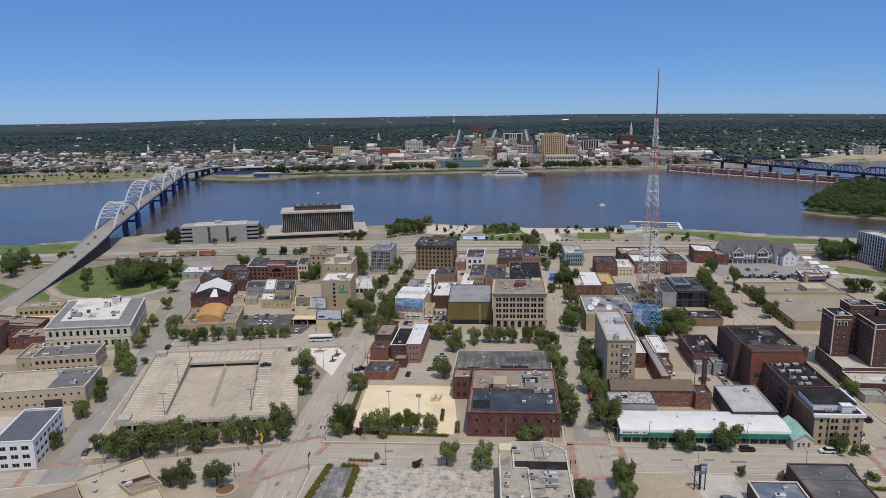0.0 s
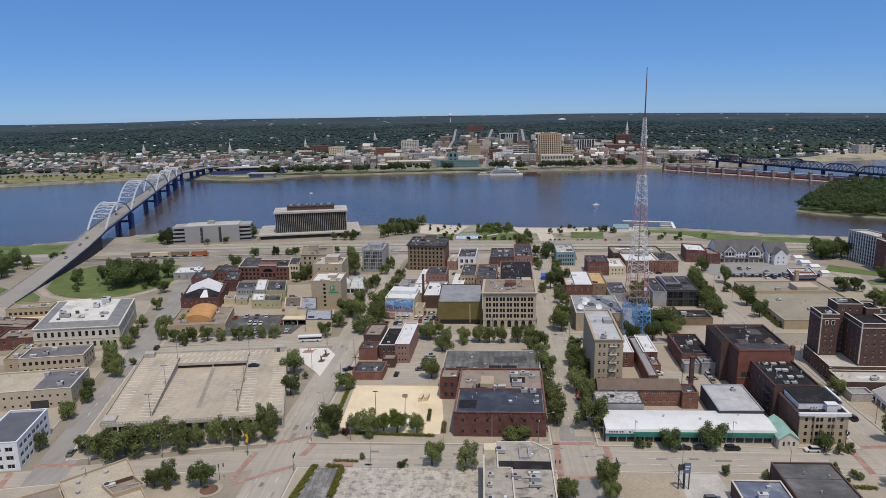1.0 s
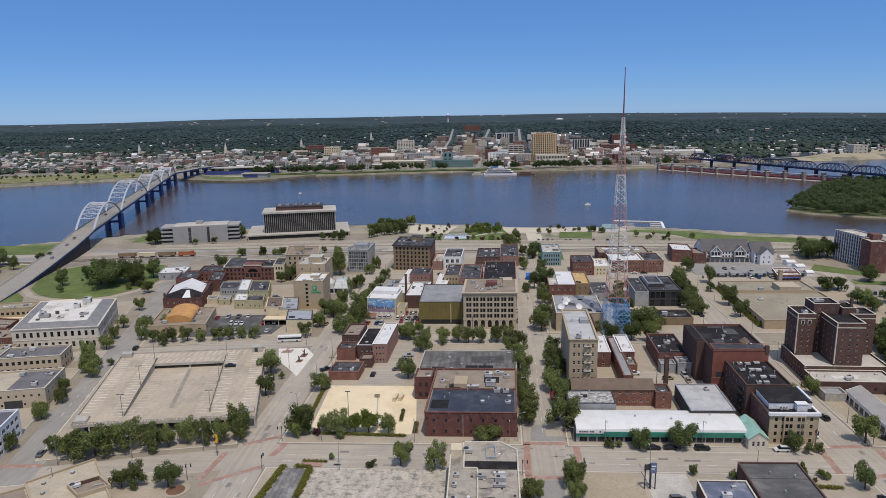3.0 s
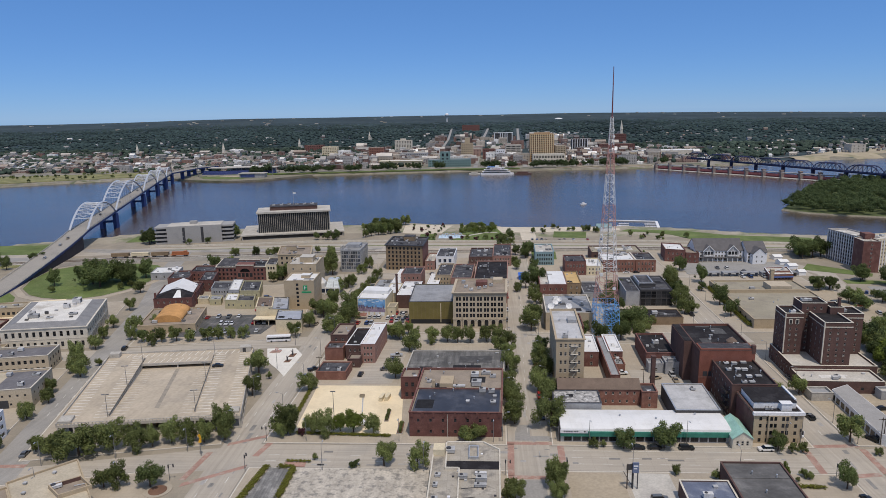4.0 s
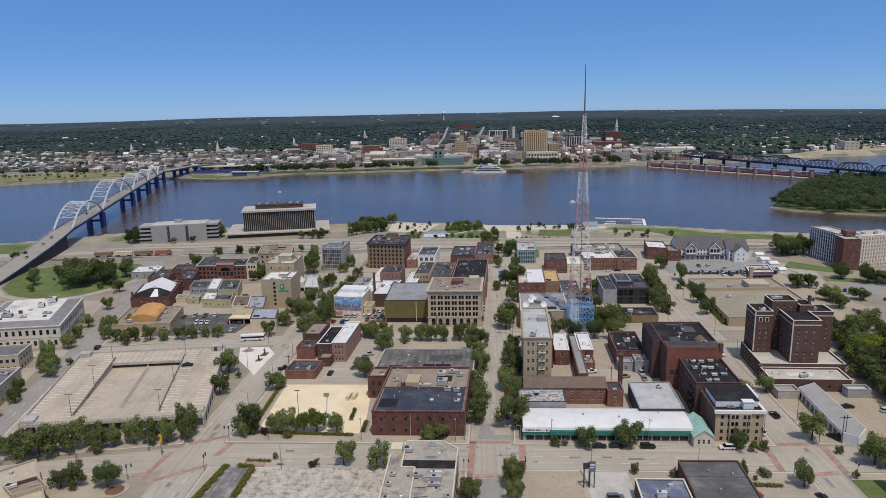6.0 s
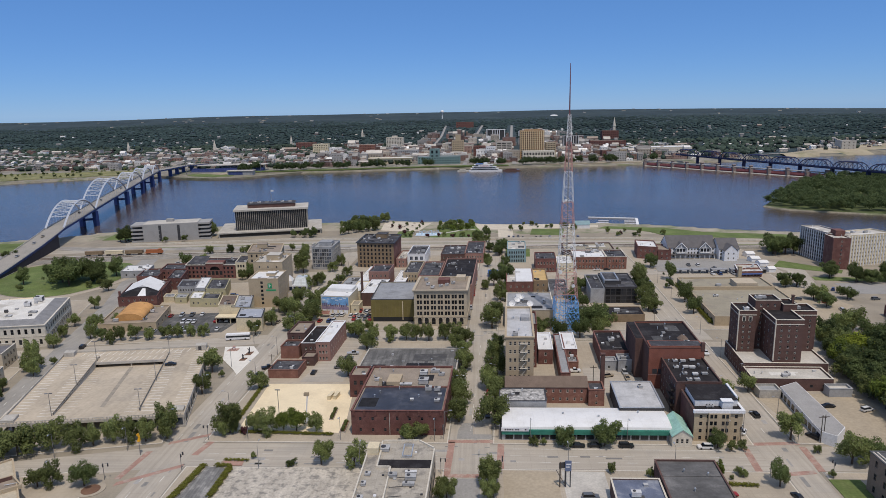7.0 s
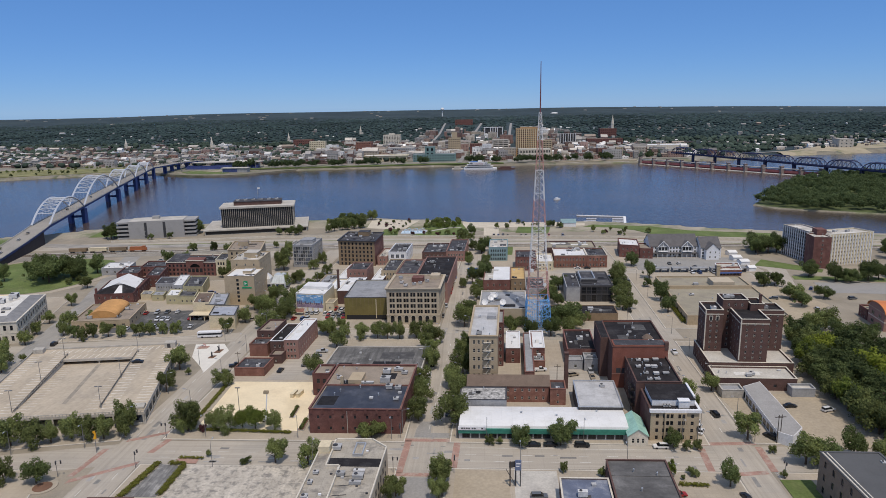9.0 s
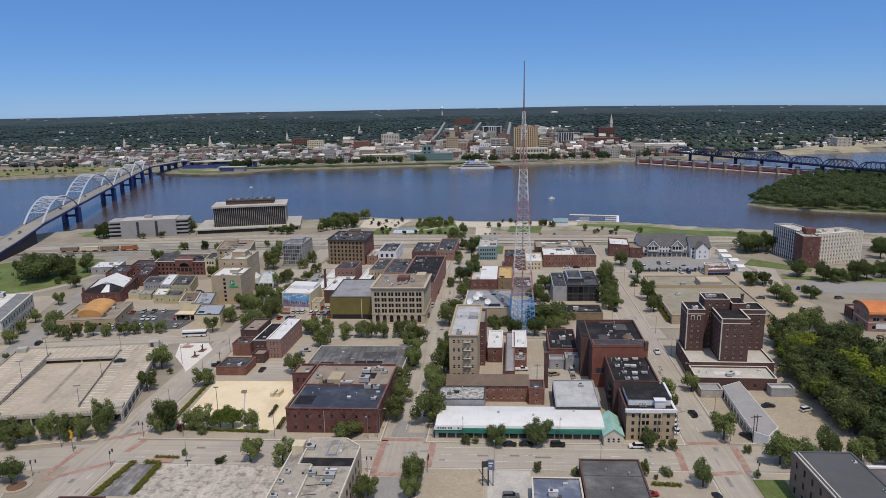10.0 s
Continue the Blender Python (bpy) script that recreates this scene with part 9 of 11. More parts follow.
def stadium():
    sheet("ballpark_bank", [(-600, 1215), (-545, 1190), (-500, 1158), (-461, 1138), (-428, 1130), (-395, 1130), (-368, 1140), (-340, 1165), (-300, 1215), (-260, 1275), (-590, 1290)], -6, -1.2, M_BANK, "sandy point of the far bank under the ballpark", "bank")
    root = thing("ballpark", -440, 1186, -1.2, "riverside ballpark with dark blue stands and pale roof", "stadium")
    part("outfield_lawn", Shape().prism([(-52, 4), (-34, -16), (-8, -30), (24, -32), (40, -26), (40, 8), (-44, 34)], -0.3, 0.3), M_GRASS, root)
    part("infield", Shape().prism([(-20, 20), (12, 4), (34, 22), (10, 48), (-16, 46)], 0.2, 0.6), M_TAN, root)
    navy = material("navy_seats", (0.05, 0.07, 0.19), 0.7, var=0.25, fine=0.4)
    for k in range(3):
        o = k * 5
        part("seat_row", Shape().prism([(-66, 50 + o), (-22, 46 + o), (22, 62 + o), (70, 58 + o), (70, 64 + o), (20, 68 + o), (-24, 52 + o), (-66, 56 + o)], -0.3, 2.6 + 2.3 * k), navy, root)
    part("press_box", Shape().box(-20, 66, 80, 92, -0.3, 12), M_GREYWALL, root)
    part("stand_roof", Shape().prism([(-56, 58), (-24, 58), (22, 70), (74, 66), (74, 94), (-26, 94), (-56, 74)], 12.2, 13.4), M_PALEROOF, root)
    for x in (-20, 2, 24, 46, 70):
        part("roof_post", Shape().tube((x, 78, 0), (x, 78, 12.3), 0.5, n=6), M_WHITE, root)
    club = part("club_house", Shape().box(28, 74, -8, 8, -0.3, 7.5), M_GREYWALL, root, "pale grey club house")
    part("club_roof", Shape().box(26.5, 75.5, -9.5, 9.5, 7.5, 8.4), M_PALEROOF, club)
    part("club_front", Shape().box(30, 56, -8.3, -7.9, 1, 6), navy, club)
    for x, y in ((-60, 20), (74, 40), (-30, 92), (70, 96)):
        part("floodlight", Shape().tube((x, y, 0), (x, y, 30), 0.6, 0.4, n=6).box(x - 3, x + 3, y - 0.4, y + 0.4, 27, 31), M_POLE, root)


stadium()

# streets climbing the far hill
for nm, line, wd in (("road_far", [(14, 1310), (16, 1400), (30, 2015), (62, 2752)], 16), ("road_far", [(113, 1312), (118, 1450), (131, 1810), (180, 2716)], 16), ("road_far", [(-78, 1400), (-78, 1810), (-75, 2148), (-88, 2796)], 14), ("road_far", [(-700, 1260), (-300, 1420), (0, 1390), (420, 1400), (700, 1480)], 16)):
    s = Shape()
    fine = []
    for i in range(len(line) - 1):
        for k in range(8):
            fine.append(Vector(line[i]).lerp(Vector(line[i + 1]), k / 8))
    fine.append(Vector(line[-1]))
    for i in range(len(fine) - 1):
        d = (fine[i + 1] - fine[i]).normalized()
        nr = Vector((-d.y, d.x)) * wd * 0.27
        q = [fine[i] - nr, fine[i + 1] - nr, fine[i + 1] + nr, fine[i] + nr]
        s.poly([(p.x, p.y, max(0, far_height(p.x, p.y)) + 0.8) for p in q])
    solid(nm, s, M_LOTGREY, "pale street climbing the far hill", "road", kind="structure")
sheet("levee_lawn", [(-1500, 1030), (-830, 1092), (-664, 1178), (-560, 1215), (-600, 1300), (-900, 1230), (-1500, 1180)], -0.5, 1.0, M_DRYGRASS, "wide mown grass levee on the far bank", "grass")
sheet("levee_path", [(-1500, 1120), (-900, 1160), (-660, 1230), (-600, 1250), (-640, 1262), (-920, 1185), (-1500, 1150)], 0.5, 1.2, M_DRYGRASS, "pale dry strip on the levee", "path")
sheet("bank_lawn", [(x, south_shore(x) + 10) for x in range(-380, 101, 60)] + [(x, south_shore(x) + 27) for x in range(100, -381, -60)], -0.5, 1.0, M_GRASS, "grass bank across the river", "grass")
sheet("bank_walk", [(170, 1292), (360, 1316), (360, 1330), (170, 1306)], -0.5, 1.1, M_TAN, "pale riverside walk across the river", "pavement")

sy_ = Shape()
for i in range(36):
    for k in range(5):
        q = []
        for a, c in ((i, k), (i + 1, k), (i + 1, k + 1), (i, k + 1)):
            x = 690 + a * 22
            y = south_shore(x) + 14 + c * (6 + 18 * smooth(690, 900, x))
            q.append((x, y - (16 if c == 0 else 0), max(0, far_height(x, y)) + 1.3 if c else -4.6))
        sy_.poly(q)
solid("sand_flat", sy_, material("far_sand", (0.36, 0.31, 0.22), 0.95, scale=0.01, var=0.25, stain=(0.15, 0.16, 0.07), stain_amt=0.7, stain_scale=0.012), "pale sandy flat beside the side channel", "ground", kind="structure")


def far_town():
    """Crowded small buildings of the far town: many, joined by roof and wall colour."""
    rng = random.Random(11)
    # muted town colours, lifted by 12 percent: partly river haze put into them
    def dull(name, c):
        return material("far_" + name, [v * 1.12 for v in c], 0.9, isle=0.25, var=0.15, scale=0.05, fine=0.5)
    kinds = [(dull("pale_stone", (0.42, 0.37, 0.31)), dull("pale_roof", (0.40, 0.37, 0.33)), "pale"), (dull("red_brick", (0.20, 0.125, 0.105)), dull("grey_roof", (0.25, 0.24, 0.23)), "brick"), (dull("brown_brick", (0.23, 0.165, 0.135)), dull("brown_roof", (0.23, 0.19, 0.16)), "brown"), (dull("grey_wall", (0.29, 0.28, 0.27)), dull("grey_roof", (0.25, 0.24, 0.23)), "grey"),
             (dull("white_wall", (0.62, 0.61, 0.59)), dull("white_roof", (0.64, 0.63, 0.61)), "white"), (dull("rose_brick", (0.29, 0.20, 0.175)), dull("pale_roof", (0.40, 0.37, 0.33)), "rose"), (dull("maroon_brick", (0.14, 0.09, 0.08)), dull("dark_roof", (0.11, 0.105, 0.105)), "maroon")]
    shapes = [Shape() for _ in kinds]
    for i in range(3020):
        if i >= 2850:
            x, y = rng.uniform(-130, 330), rng.uniform(1500, 2150)
        elif i >= 2300:
            x, y = rng.uniform(-330, 400), 1330 + 480 * rng.random() ** 1.2
        elif i >= 2120:
            x = rng.uniform(560, 1350)
            y = south_shore(x) + 70 + 260 * rng.random() ** 1.4
        elif i < 1700:
            x, y = rng.uniform(-1350, 560), 1318 + 420 * rng.random() ** 1.5
        else:
            x, y = rng.uniform(-1500, 1400), 1500 + 900 * rng.random() ** 1.6
        if y < south_shore(x) + 58 or any(abs(x - rx) < 14 for rx in (14 + (y - 1310) * 0.03, 113 + (y - 1311) * 0.045, -78)) or (120 < x < 215 and y < 1490) or (-190 < x < 20 and y < 1420):
            continue
        if -570 < x < -320 and y < 1330:
            continue
        w, d, h = rng.uniform(5, 17) * rng.choice((0.8, 1, 1, 2.0)), rng.uniform(7, 18), rng.choice((3.5, 4, 5, 6, 6, 7, 8, 9, 12))
        if i >= 2300:
            w, h = w * 1.15, h * (1.35 if i < 2850 else 1.7) + 2.0
        elif i >= 1700:
            w, d, h = w * 0.6, d * 0.6, h * 0.62
        k = rng.choice((0, 0, 1, 1, 2, 2, 3, 3, 3, 4, 4, 5, 5, 6)) if i < 1700 or i >= 2300 else rng.choice((0, 2, 3, 3, 3, 4, 6))
        z = far_height(x, y)
        s = shapes[k]
        s.box(x, x + w, y, y + d, z - 3, z + h, 0)
        if rng.random() < 0.3 or 1700 <= i < 2300:
            r = h * 0.35
            s.poly([(x - 0.5, y - 0.5, z + h), (x + w + 0.5, y - 0.5, z + h), (x + w + 0.5, y + d / 2, z + h + r), (x - 0.5, y + d / 2, z + h + r)], 1)
            s.poly([(x - 0.5, y + d + 0.5, z + h), (x - 0.5, y + d / 2, z + h + r), (x + w + 0.5, y + d / 2, z + h + r), (x + w + 0.5, y + d + 0.5, z + h)], 1)
            for xx in (x, x + w):
                s.poly([(xx, y, z + h), (xx, y + d, z + h), (xx, y + d / 2, z + h + r)], 0)
        else:
            s.box(x - 0.2, x + w + 0.2, y - 0.2, y + d + 0.2, z + h, z + h + 0.6, 1)
            if w > 9:
                s.box(x + w * 0.2, x + w * 0.45, y + d * 0.3, y + d * 0.6, z + h + 0.5, z + h + 2.2, rng.choice((0, 1)))
        n = int(w / 3.2)
        for st in range(int(h / 3.2)):
            for c in range(n):
                u = x + (c + 0.3) * w / n
                s.poly([(u, y - 0.1, z + st * 3.2 + 1.0), (u + 1.2, y - 0.1, z + st * 3.2 + 1.0), (u + 1.2, y - 0.1, z + st * 3.2 + 2.5), (u, y - 0.1, z + st * 3.2 + 2.5)], 2)
    # pale sheds and tanks far out on the plain
    for i in range(60):
        y = 3000 + 1700 * rng.random() ** 0.6
        x = rng.uniform(-0.7, 0.7) * y
        z, w = far_height(x, y), rng.uniform(5, 20)
        shapes[0].box(x, x + w, y, y + 20, z - 2, z + rng.uniform(2.6, 4.2), rng.choice((0, 1)))
    for s, (wl, rf, nm) in zip(shapes, kinds):
        solid("far_town_buildings", s, [wl, rf, M_GLASS], "crowd of small " + nm + " buildings on the far bank", "buildings", kind="stuff")


far_town()


def blob_template(seed, sub):
    bm = bmesh.new()
    bmesh.ops.create_icosphere(bm, subdivisions=sub, radius=1.0)
    rng = random.Random(seed)
    for v in bm.verts:
        k = 0.72 + 0.5 * rng.random()
        v.co = Vector((v.co.x * k, v.co.y * k, v.co.z * k * 0.85))
    me_v = np.array([tuple(v.co) for v in bm.verts])
    me_f = [tuple(v.index for v in f.verts) for f in bm.faces]
    bm.free()
    return me_v, me_f


def woods(name, spots, label, mat, sub=1):
    """A wood of many uneven crowns; spots are (x, y, z, radius, height)."""
    temps = [blob_template(k, sub) for k in range(7)]
    vs, fs, off = [], [], 0
    rng = random.Random(17)
    for i, (x, y, z, r, h) in enumerate(spots):
        for _ in range(1):
            tv, tf = temps[rng.randrange(7)]
            a = rng.uniform(0, 6.28)
            c, s = math.cos(a), math.sin(a)
            q = np.empty_like(tv)
            jx, jy = (rng.uniform(-0.4, 0.4) * r, rng.uniform(-0.4, 0.4) * r) if sub > 1 else (0, 0)
            q[:, 0] = (tv[:, 0] * c - tv[:, 1] * s) * r + x + jx
            q[:, 1] = (tv[:, 0] * s + tv[:, 1] * c) * r + y + jy
            q[:, 2] = tv[:, 2] * h * 0.5 + z + h * 0.5
            vs.append(q)
            fs.extend([tuple(k + off for k in f) for f in tf])
            off += len(tv)
    me = bpy.data.meshes.new(name)
    me.from_pydata(np.concatenate(vs).tolist(), [], fs)
    me.materials.append(mat)
    me.polygons.foreach_set("use_smooth", [True] * len(me.polygons))
    me.update()
    ob = new(name, me)
    return tagged(ob, label, "woods", kind="stuff")


def far_woods():
    rng = random.Random(23)
    near, mid, far_ = [], [], []
    tries = 0
    while len(near) + len(mid) + len(far_) < 23000 and tries < 180000:
        tries += 1
        y = 1300 + 2500 * rng.random() ** 1.2
        x = rng.uniform(-0.82, 0.82) * (y + 150)
        if y < south_shore(x) + 62:
            continue
        if x > 600 and y < south_shore(x) + 70 + 190 * smooth(620, 1000, x) and rng.random() < 0.86:
            continue
        dense = noise.noise(Vector((x * 0.006, y * 0.004, 2.0)))
        town = smooth(1860, 1540, y) if -950 < x < 520 else 0.25 * smooth(1950, 1560, y)
        if rng.random() < town * (0.93 if -330 < x < 400 else 0.74) + (0.45 if -130 < x < 330 and y < 2150 else 0) or (dense < -0.30 and rng.random() < 0.5):
            continue
        if any(abs(x - rx) < 16 for rx in (14 + (y - 1310) * 0.03, 113 + (y - 1311) * 0.045, -78)) and y < 2750:
            continue
        if y < 1850:
            near.append((x, y, far_height(x, y) - 1.5, rng.uniform(4.0, 7.5), rng.uniform(8, 13)))
        elif y < 2700:
            mid.append((x, y, far_height(x, y) - 2.0, rng.uniform(5.5, 9.5), rng.uniform(6, 9.5)))
        else:
            far_.append((x, y, far_height(x, y) - 2.5, rng.uniform(9, 16), rng.uniform(5.0, 6.5) * (1 - 0.6 * smooth(2800, 3800, y))))
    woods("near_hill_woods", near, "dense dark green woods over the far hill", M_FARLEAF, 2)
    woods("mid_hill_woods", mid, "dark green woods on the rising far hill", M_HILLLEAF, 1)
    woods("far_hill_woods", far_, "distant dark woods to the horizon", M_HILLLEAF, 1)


far_woods()


# ---- near trees ----
def crown_mesh(name, seed, leaves, mat, squash=0.8, gap=0.0, big=1.0):
    """A crown of unit radius: boughs of uneven size and reach clad in small leaf clumps, with gaps."""
    rng = random.Random(seed)
    lobes = []
    lean = rng.uniform(0, 6.28)
    for i in range(20):
        a, e = i * 2.4 + rng.uniform(-0.5, 0.5), rng.uniform(-0.75, 1.15)
        d = rng.uniform(0.2, 0.82) * (1.0 + 0.16 * math.cos(a - lean))
        lobes.append((Vector((math.cos(a) * d * math.cos(e * 0.8), math.sin(a) * d * math.cos(e * 0.8), math.sin(e) * d * squash)), rng.uniform(0.15, 0.38) * (1.05 - 0.25 * d)))
    s = Shape()
    weights = [r * r for c, r in lobes]
    picks = rng.choices(range(len(lobes)), weights, k=leaves)
    for i in picks:
        c, r = lobes[i]
        d = Vector((rng.gauss(0, 1), rng.gauss(0, 1), rng.gauss(0.15, 1))).normalized()
        p = c + d * r * (rng.uniform(0.6, 1.08) if rng.random() < 0.85 else rng.uniform(1.05, 1.35))
        if any((p - c2).length < r2 * 0.6 for c2, r2 in lobes):
            if rng.random() < 0.75:
                continue
        sz = rng.uniform(0.028, 0.07) * big
        nrm = (d + Vector((rng.gauss(0, 0.4), rng.gauss(0, 0.4), rng.gauss(0.25, 0.4)))).normalized()
        t = nrm.orthogonal().normalized()
        t.rotate(Matrix.Rotation(rng.uniform(0, 6.28), 3, nrm))
        b_ = nrm.cross(t)
        k = len(s.v)
        lift = nrm * sz * 0.4
        for q in (p + t * sz + lift, p + b_ * sz * 0.8, p - t * sz + lift, p - b_ * sz * 0.8):
            s.v.append(tuple(q))
        s.f.extend([(k, k + 1, k + 2), (k, k + 2, k + 3)])
        s.m.extend([0, 0])
    return s.mesh(name, [mat])


def trunk_mesh(name, seed):
    """A tapered trunk of unit height with forking limbs."""
    rng = random.Random(seed)
    s = Shape()
    s.tube((0, 0, -0.05), (0.01, 0, 0.22), 0.034, 0.026, n=7).tube((0.01, 0, 0.22), (0.0, 0.015, 0.5), 0.026, 0.016, n=6)
    for i in range(6):
        a = i * 1.05 + rng.uniform(-0.3, 0.3)
        z = 0.22 + 0.05 * i
        s.tube((0.008, 0.005, z), (math.cos(a) * 0.2, math.sin(a) * 0.2, z + rng.uniform(0.16, 0.3)), 0.013, 0.004, n=5)
    return s.mesh(name, [M_BARK])


GREEN, DARK, LIGHT, COPPER = "green", "dark", "light", "copper"
CROWNS = {k: [crown_mesh("crown", 40 + 10 * j + i, 3800, m) for i in range(5)] for j, (k, m) in enumerate(((GREEN, M_LEAF), (DARK, M_LEAFDK), (LIGHT, M_LEAFLT), (COPPER, M_LEAFRED)))}
TRUNKS = [trunk_mesh("trunk", 90 + i) for i in range(3)]
TREE_WORDS = {GREEN: "leafy green street tree with rounded crown", DARK: "dense dark green broadleaf tree", LIGHT: "yellow-green young street tree", COPPER: "dark copper-leaved shrub tree"}
tree_rng = random.Random(77)


def tree(x, y, h, r, kind=GREEN, z=0.0):
    low = h < 4.5
    root = thing("bush" if low else "tree", x, y, z, ("clipped round green bush by the pavement" if low else TREE_WORDS[kind]), "bush" if low else "tree", "bushes" if low else "trees")
    root.rotation_euler = (0, 0, tree_rng.uniform(0, 6.28))
    tr = new("trunk", TRUNKS[tree_rng.randrange(3)])
    tr.parent = root
    tr.scale = (h, h, h * (0.5 if low else 1))
    cr = new("crown", CROWNS[kind][tree_rng.randrange(5)])
    cr.parent = root
    hz = h * 0.5
    wide = r * tree_rng.uniform(0.98, 1.22)
    cr.location = (tree_rng.uniform(-0.12, 0.12) * r, 0, h - hz * 1.0)
    cr.rotation_euler = (tree_rng.uniform(-0.12, 0.12), tree_rng.uniform(-0.12, 0.12), 0)
    cr.scale = (wide, wide * tree_rng.uniform(0.85, 1.12), hz * 1.18)
    return root


tree(-149.6, 222.5, 8.0, 3.4, GREEN)
tree(-129.6, 198.2, 6.2, 2.6, GREEN)
tree(-122.7, 196.1, 9.2, 3.9, GREEN)
tree(-113.4, 196.0, 12.2, 7.1, GREEN)
tree(-104.4, 200.5, 11.2, 6.5, GREEN)
tree(-96.6, 199.2, 9.8, 4.1, GREEN)
tree(-86.1, 205.3, 9.5, 4.0, GREEN)
tree(-74.9, 205.7, 9.5, 4.0, GREEN)
tree(-70.5, 213.2, 11.2, 4.7, GREEN)
tree(-90.3, 177.8, 8.5, 3.6, GREEN)
tree(-94.4, 177.6, 7.2, 3.0, GREEN)
tree(-80.1, 178.1, 9.0, 3.8, DARK)
tree(-159.6, 320.9, 10.8, 4.5, GREEN)
tree(-175.0, 328.1, 7.8, 3.3, GREEN)
tree(-170.3, 311.0, 7.5, 3.1, GREEN)
tree(-164.7, 278.5, 11.0, 4.6, GREEN)
tree(-155.1, 308.7, 7.5, 3.1, GREEN)
tree(-157.9, 268.4, 10.0, 4.2, GREEN)
tree(-155.0, 246.0, 7.5, 3.1, GREEN)
tree(-182.8, 360.0, 8.5, 3.6, GREEN)
tree(-152.1, 275.3, 3.8, 1.6, GREEN)
tree(-230.4, 412.0, 20.0, 10.5, DARK)
tree(-240.0, 420.0, 17.0, 8.5, DARK)
tree(-222.0, 424.0, 18.0, 8.5, DARK)
tree(-214.0, 417.0, 14.0, 7.0, DARK)
tree(-236.0, 428.0, 16.0, 7.5, GREEN)
tree(-352.0, 470.0, 15.0, 9.0, DARK)
tree(-342.0, 452.0, 13.0, 8.0, DARK)
tree(-318.0, 478.0, 12.0, 7.0, DARK)
tree(-245.6, 417.8, 13.2, 5.6, DARK)
tree(-263.5, 414.8, 11.8, 4.9, DARK)
tree(-211.7, 436.5, 13.8, 5.8, DARK)
tree(-209.3, 412.1, 5.5, 2.3, GREEN)
tree(-219.0, 422.4, 5.5, 2.3, GREEN)
tree(-254.8, 399.1, 5.2, 2.2, GREEN)
tree(-213.3, 406.3, 5.2, 2.2, GREEN)
tree(-332.3, 436.3, 14.8, 6.2, DARK)
tree(-331.3, 462.2, 10.8, 4.5, DARK)
tree(-269.0, 556.4, 15.2, 6.4, DARK)
tree(-141.2, 301.5, 7.5, 3.1, GREEN)
tree(-138.2, 306.5, 8.2, 3.5, GREEN)
tree(-131.0, 307.4, 8.8, 3.7, GREEN)
tree(-124.2, 307.6, 7.5, 3.1, GREEN)
tree(-111.0, 310.3, 7.5, 3.1, GREEN)
tree(-105.5, 312.1, 6.5, 2.7, GREEN)
tree(-173.6, 463.7, 10.8, 4.5, DARK)
tree(-166.4, 476.6, 7.8, 3.3, GREEN)
tree(-174.4, 508.8, 5.5, 2.3, GREEN)
tree(-159.1, 508.7, 5.5, 2.3, GREEN)
tree(-147.2, 508.6, 6.5, 2.7, GREEN)
tree(-113.8, 430.4, 11.8, 4.9, DARK)
tree(-81.9, 443.2, 16.0, 6.7, GREEN)
tree(-90.3, 476.4, 11.2, 4.7, GREEN)
tree(-110.1, 516.9, 6.5, 2.7, GREEN)
tree(-73.1, 314.4, 9.0, 3.8, GREEN)
tree(-69.7, 330.6, 9.2, 3.9, GREEN)
tree(-65.9, 346.3, 10.2, 4.3, GREEN)
tree(-64.2, 364.6, 11.8, 4.9, GREEN)
tree(-51.2, 353.8, 13.8, 5.8, GREEN)
tree(-62.2, 415.6, 8.2, 3.5, GREEN)
tree(-59.5, 463.6, 10.0, 4.2, GREEN)
tree(-49.6, 412.8, 7.5, 4.3, GREEN)
tree(-49.9, 335.6, 12.5, 5.2, GREEN)
tree(-60.7, 343.4, 12.8, 5.4, GREEN)
tree(-64.1, 408.5, 9.0, 3.8, GREEN)
tree(-22.2, 314.4, 8.8, 5.1, GREEN)
tree(-13.2, 294.6, 10.0, 5.8, GREEN)
tree(-16.2, 318.8, 7.5, 3.1, GREEN)
tree(4.2, 307.4, 9.2, 3.9, GREEN)
tree(15.1, 306.0, 9.8, 4.1, GREEN)
tree(22.9, 307.7, 9.2, 3.9, GREEN)
tree(29.2, 293.2, 9.2, 3.9, GREEN)
tree(31.4, 274.6, 8.2, 3.5, GREEN)
tree(-3.4, 302.5, 3.5, 1.5, GREEN)
tree(48.3, 332.3, 13.8, 5.8, GREEN)
tree(56.4, 409.2, 13.2, 5.6, DARK)
tree(57.2, 501.0, 12.5, 5.2, DARK)
tree(43.5, 398.4, 7.2, 3.0, GREEN)
tree(45.1, 472.3, 7.5, 3.1, GREEN)
tree(46.6, 545.1, 7.2, 3.0, GREEN)
tree(45.5, 277.5, 11.0, 4.6, GREEN)
tree(46.7, 262.5, 11.2, 4.7, GREEN)
tree(42.8, 249.3, 10.8, 4.5, GREEN)
tree(45.0, 236.5, 10.2, 4.3, GREEN)
tree(44.6, 219.5, 14.0, 5.9, GREEN)
tree(33.0, 269.5, 9.8, 4.1, GREEN)
tree(31.6, 235.1, 11.0, 4.6, GREEN)
tree(31.9, 221.3, 10.0, 4.2, GREEN)
tree(19.6, 210.9, 6.2, 3.6, GREEN)
tree(-11.0, 192.1, 9.0, 3.8, GREEN)
tree(-0.4, 191.4, 9.0, 3.8, GREEN)
tree(-15.9, 262.2, 10.0, 4.2, GREEN)
tree(42.2, 181.6, 8.8, 3.7, GREEN)
tree(42.8, 175.2, 6.5, 2.7, GREEN)
tree(29.5, 174.7, 6.8, 2.8, GREEN)
tree(-48.2, 212.2, 13.5, 5.7, GREEN)
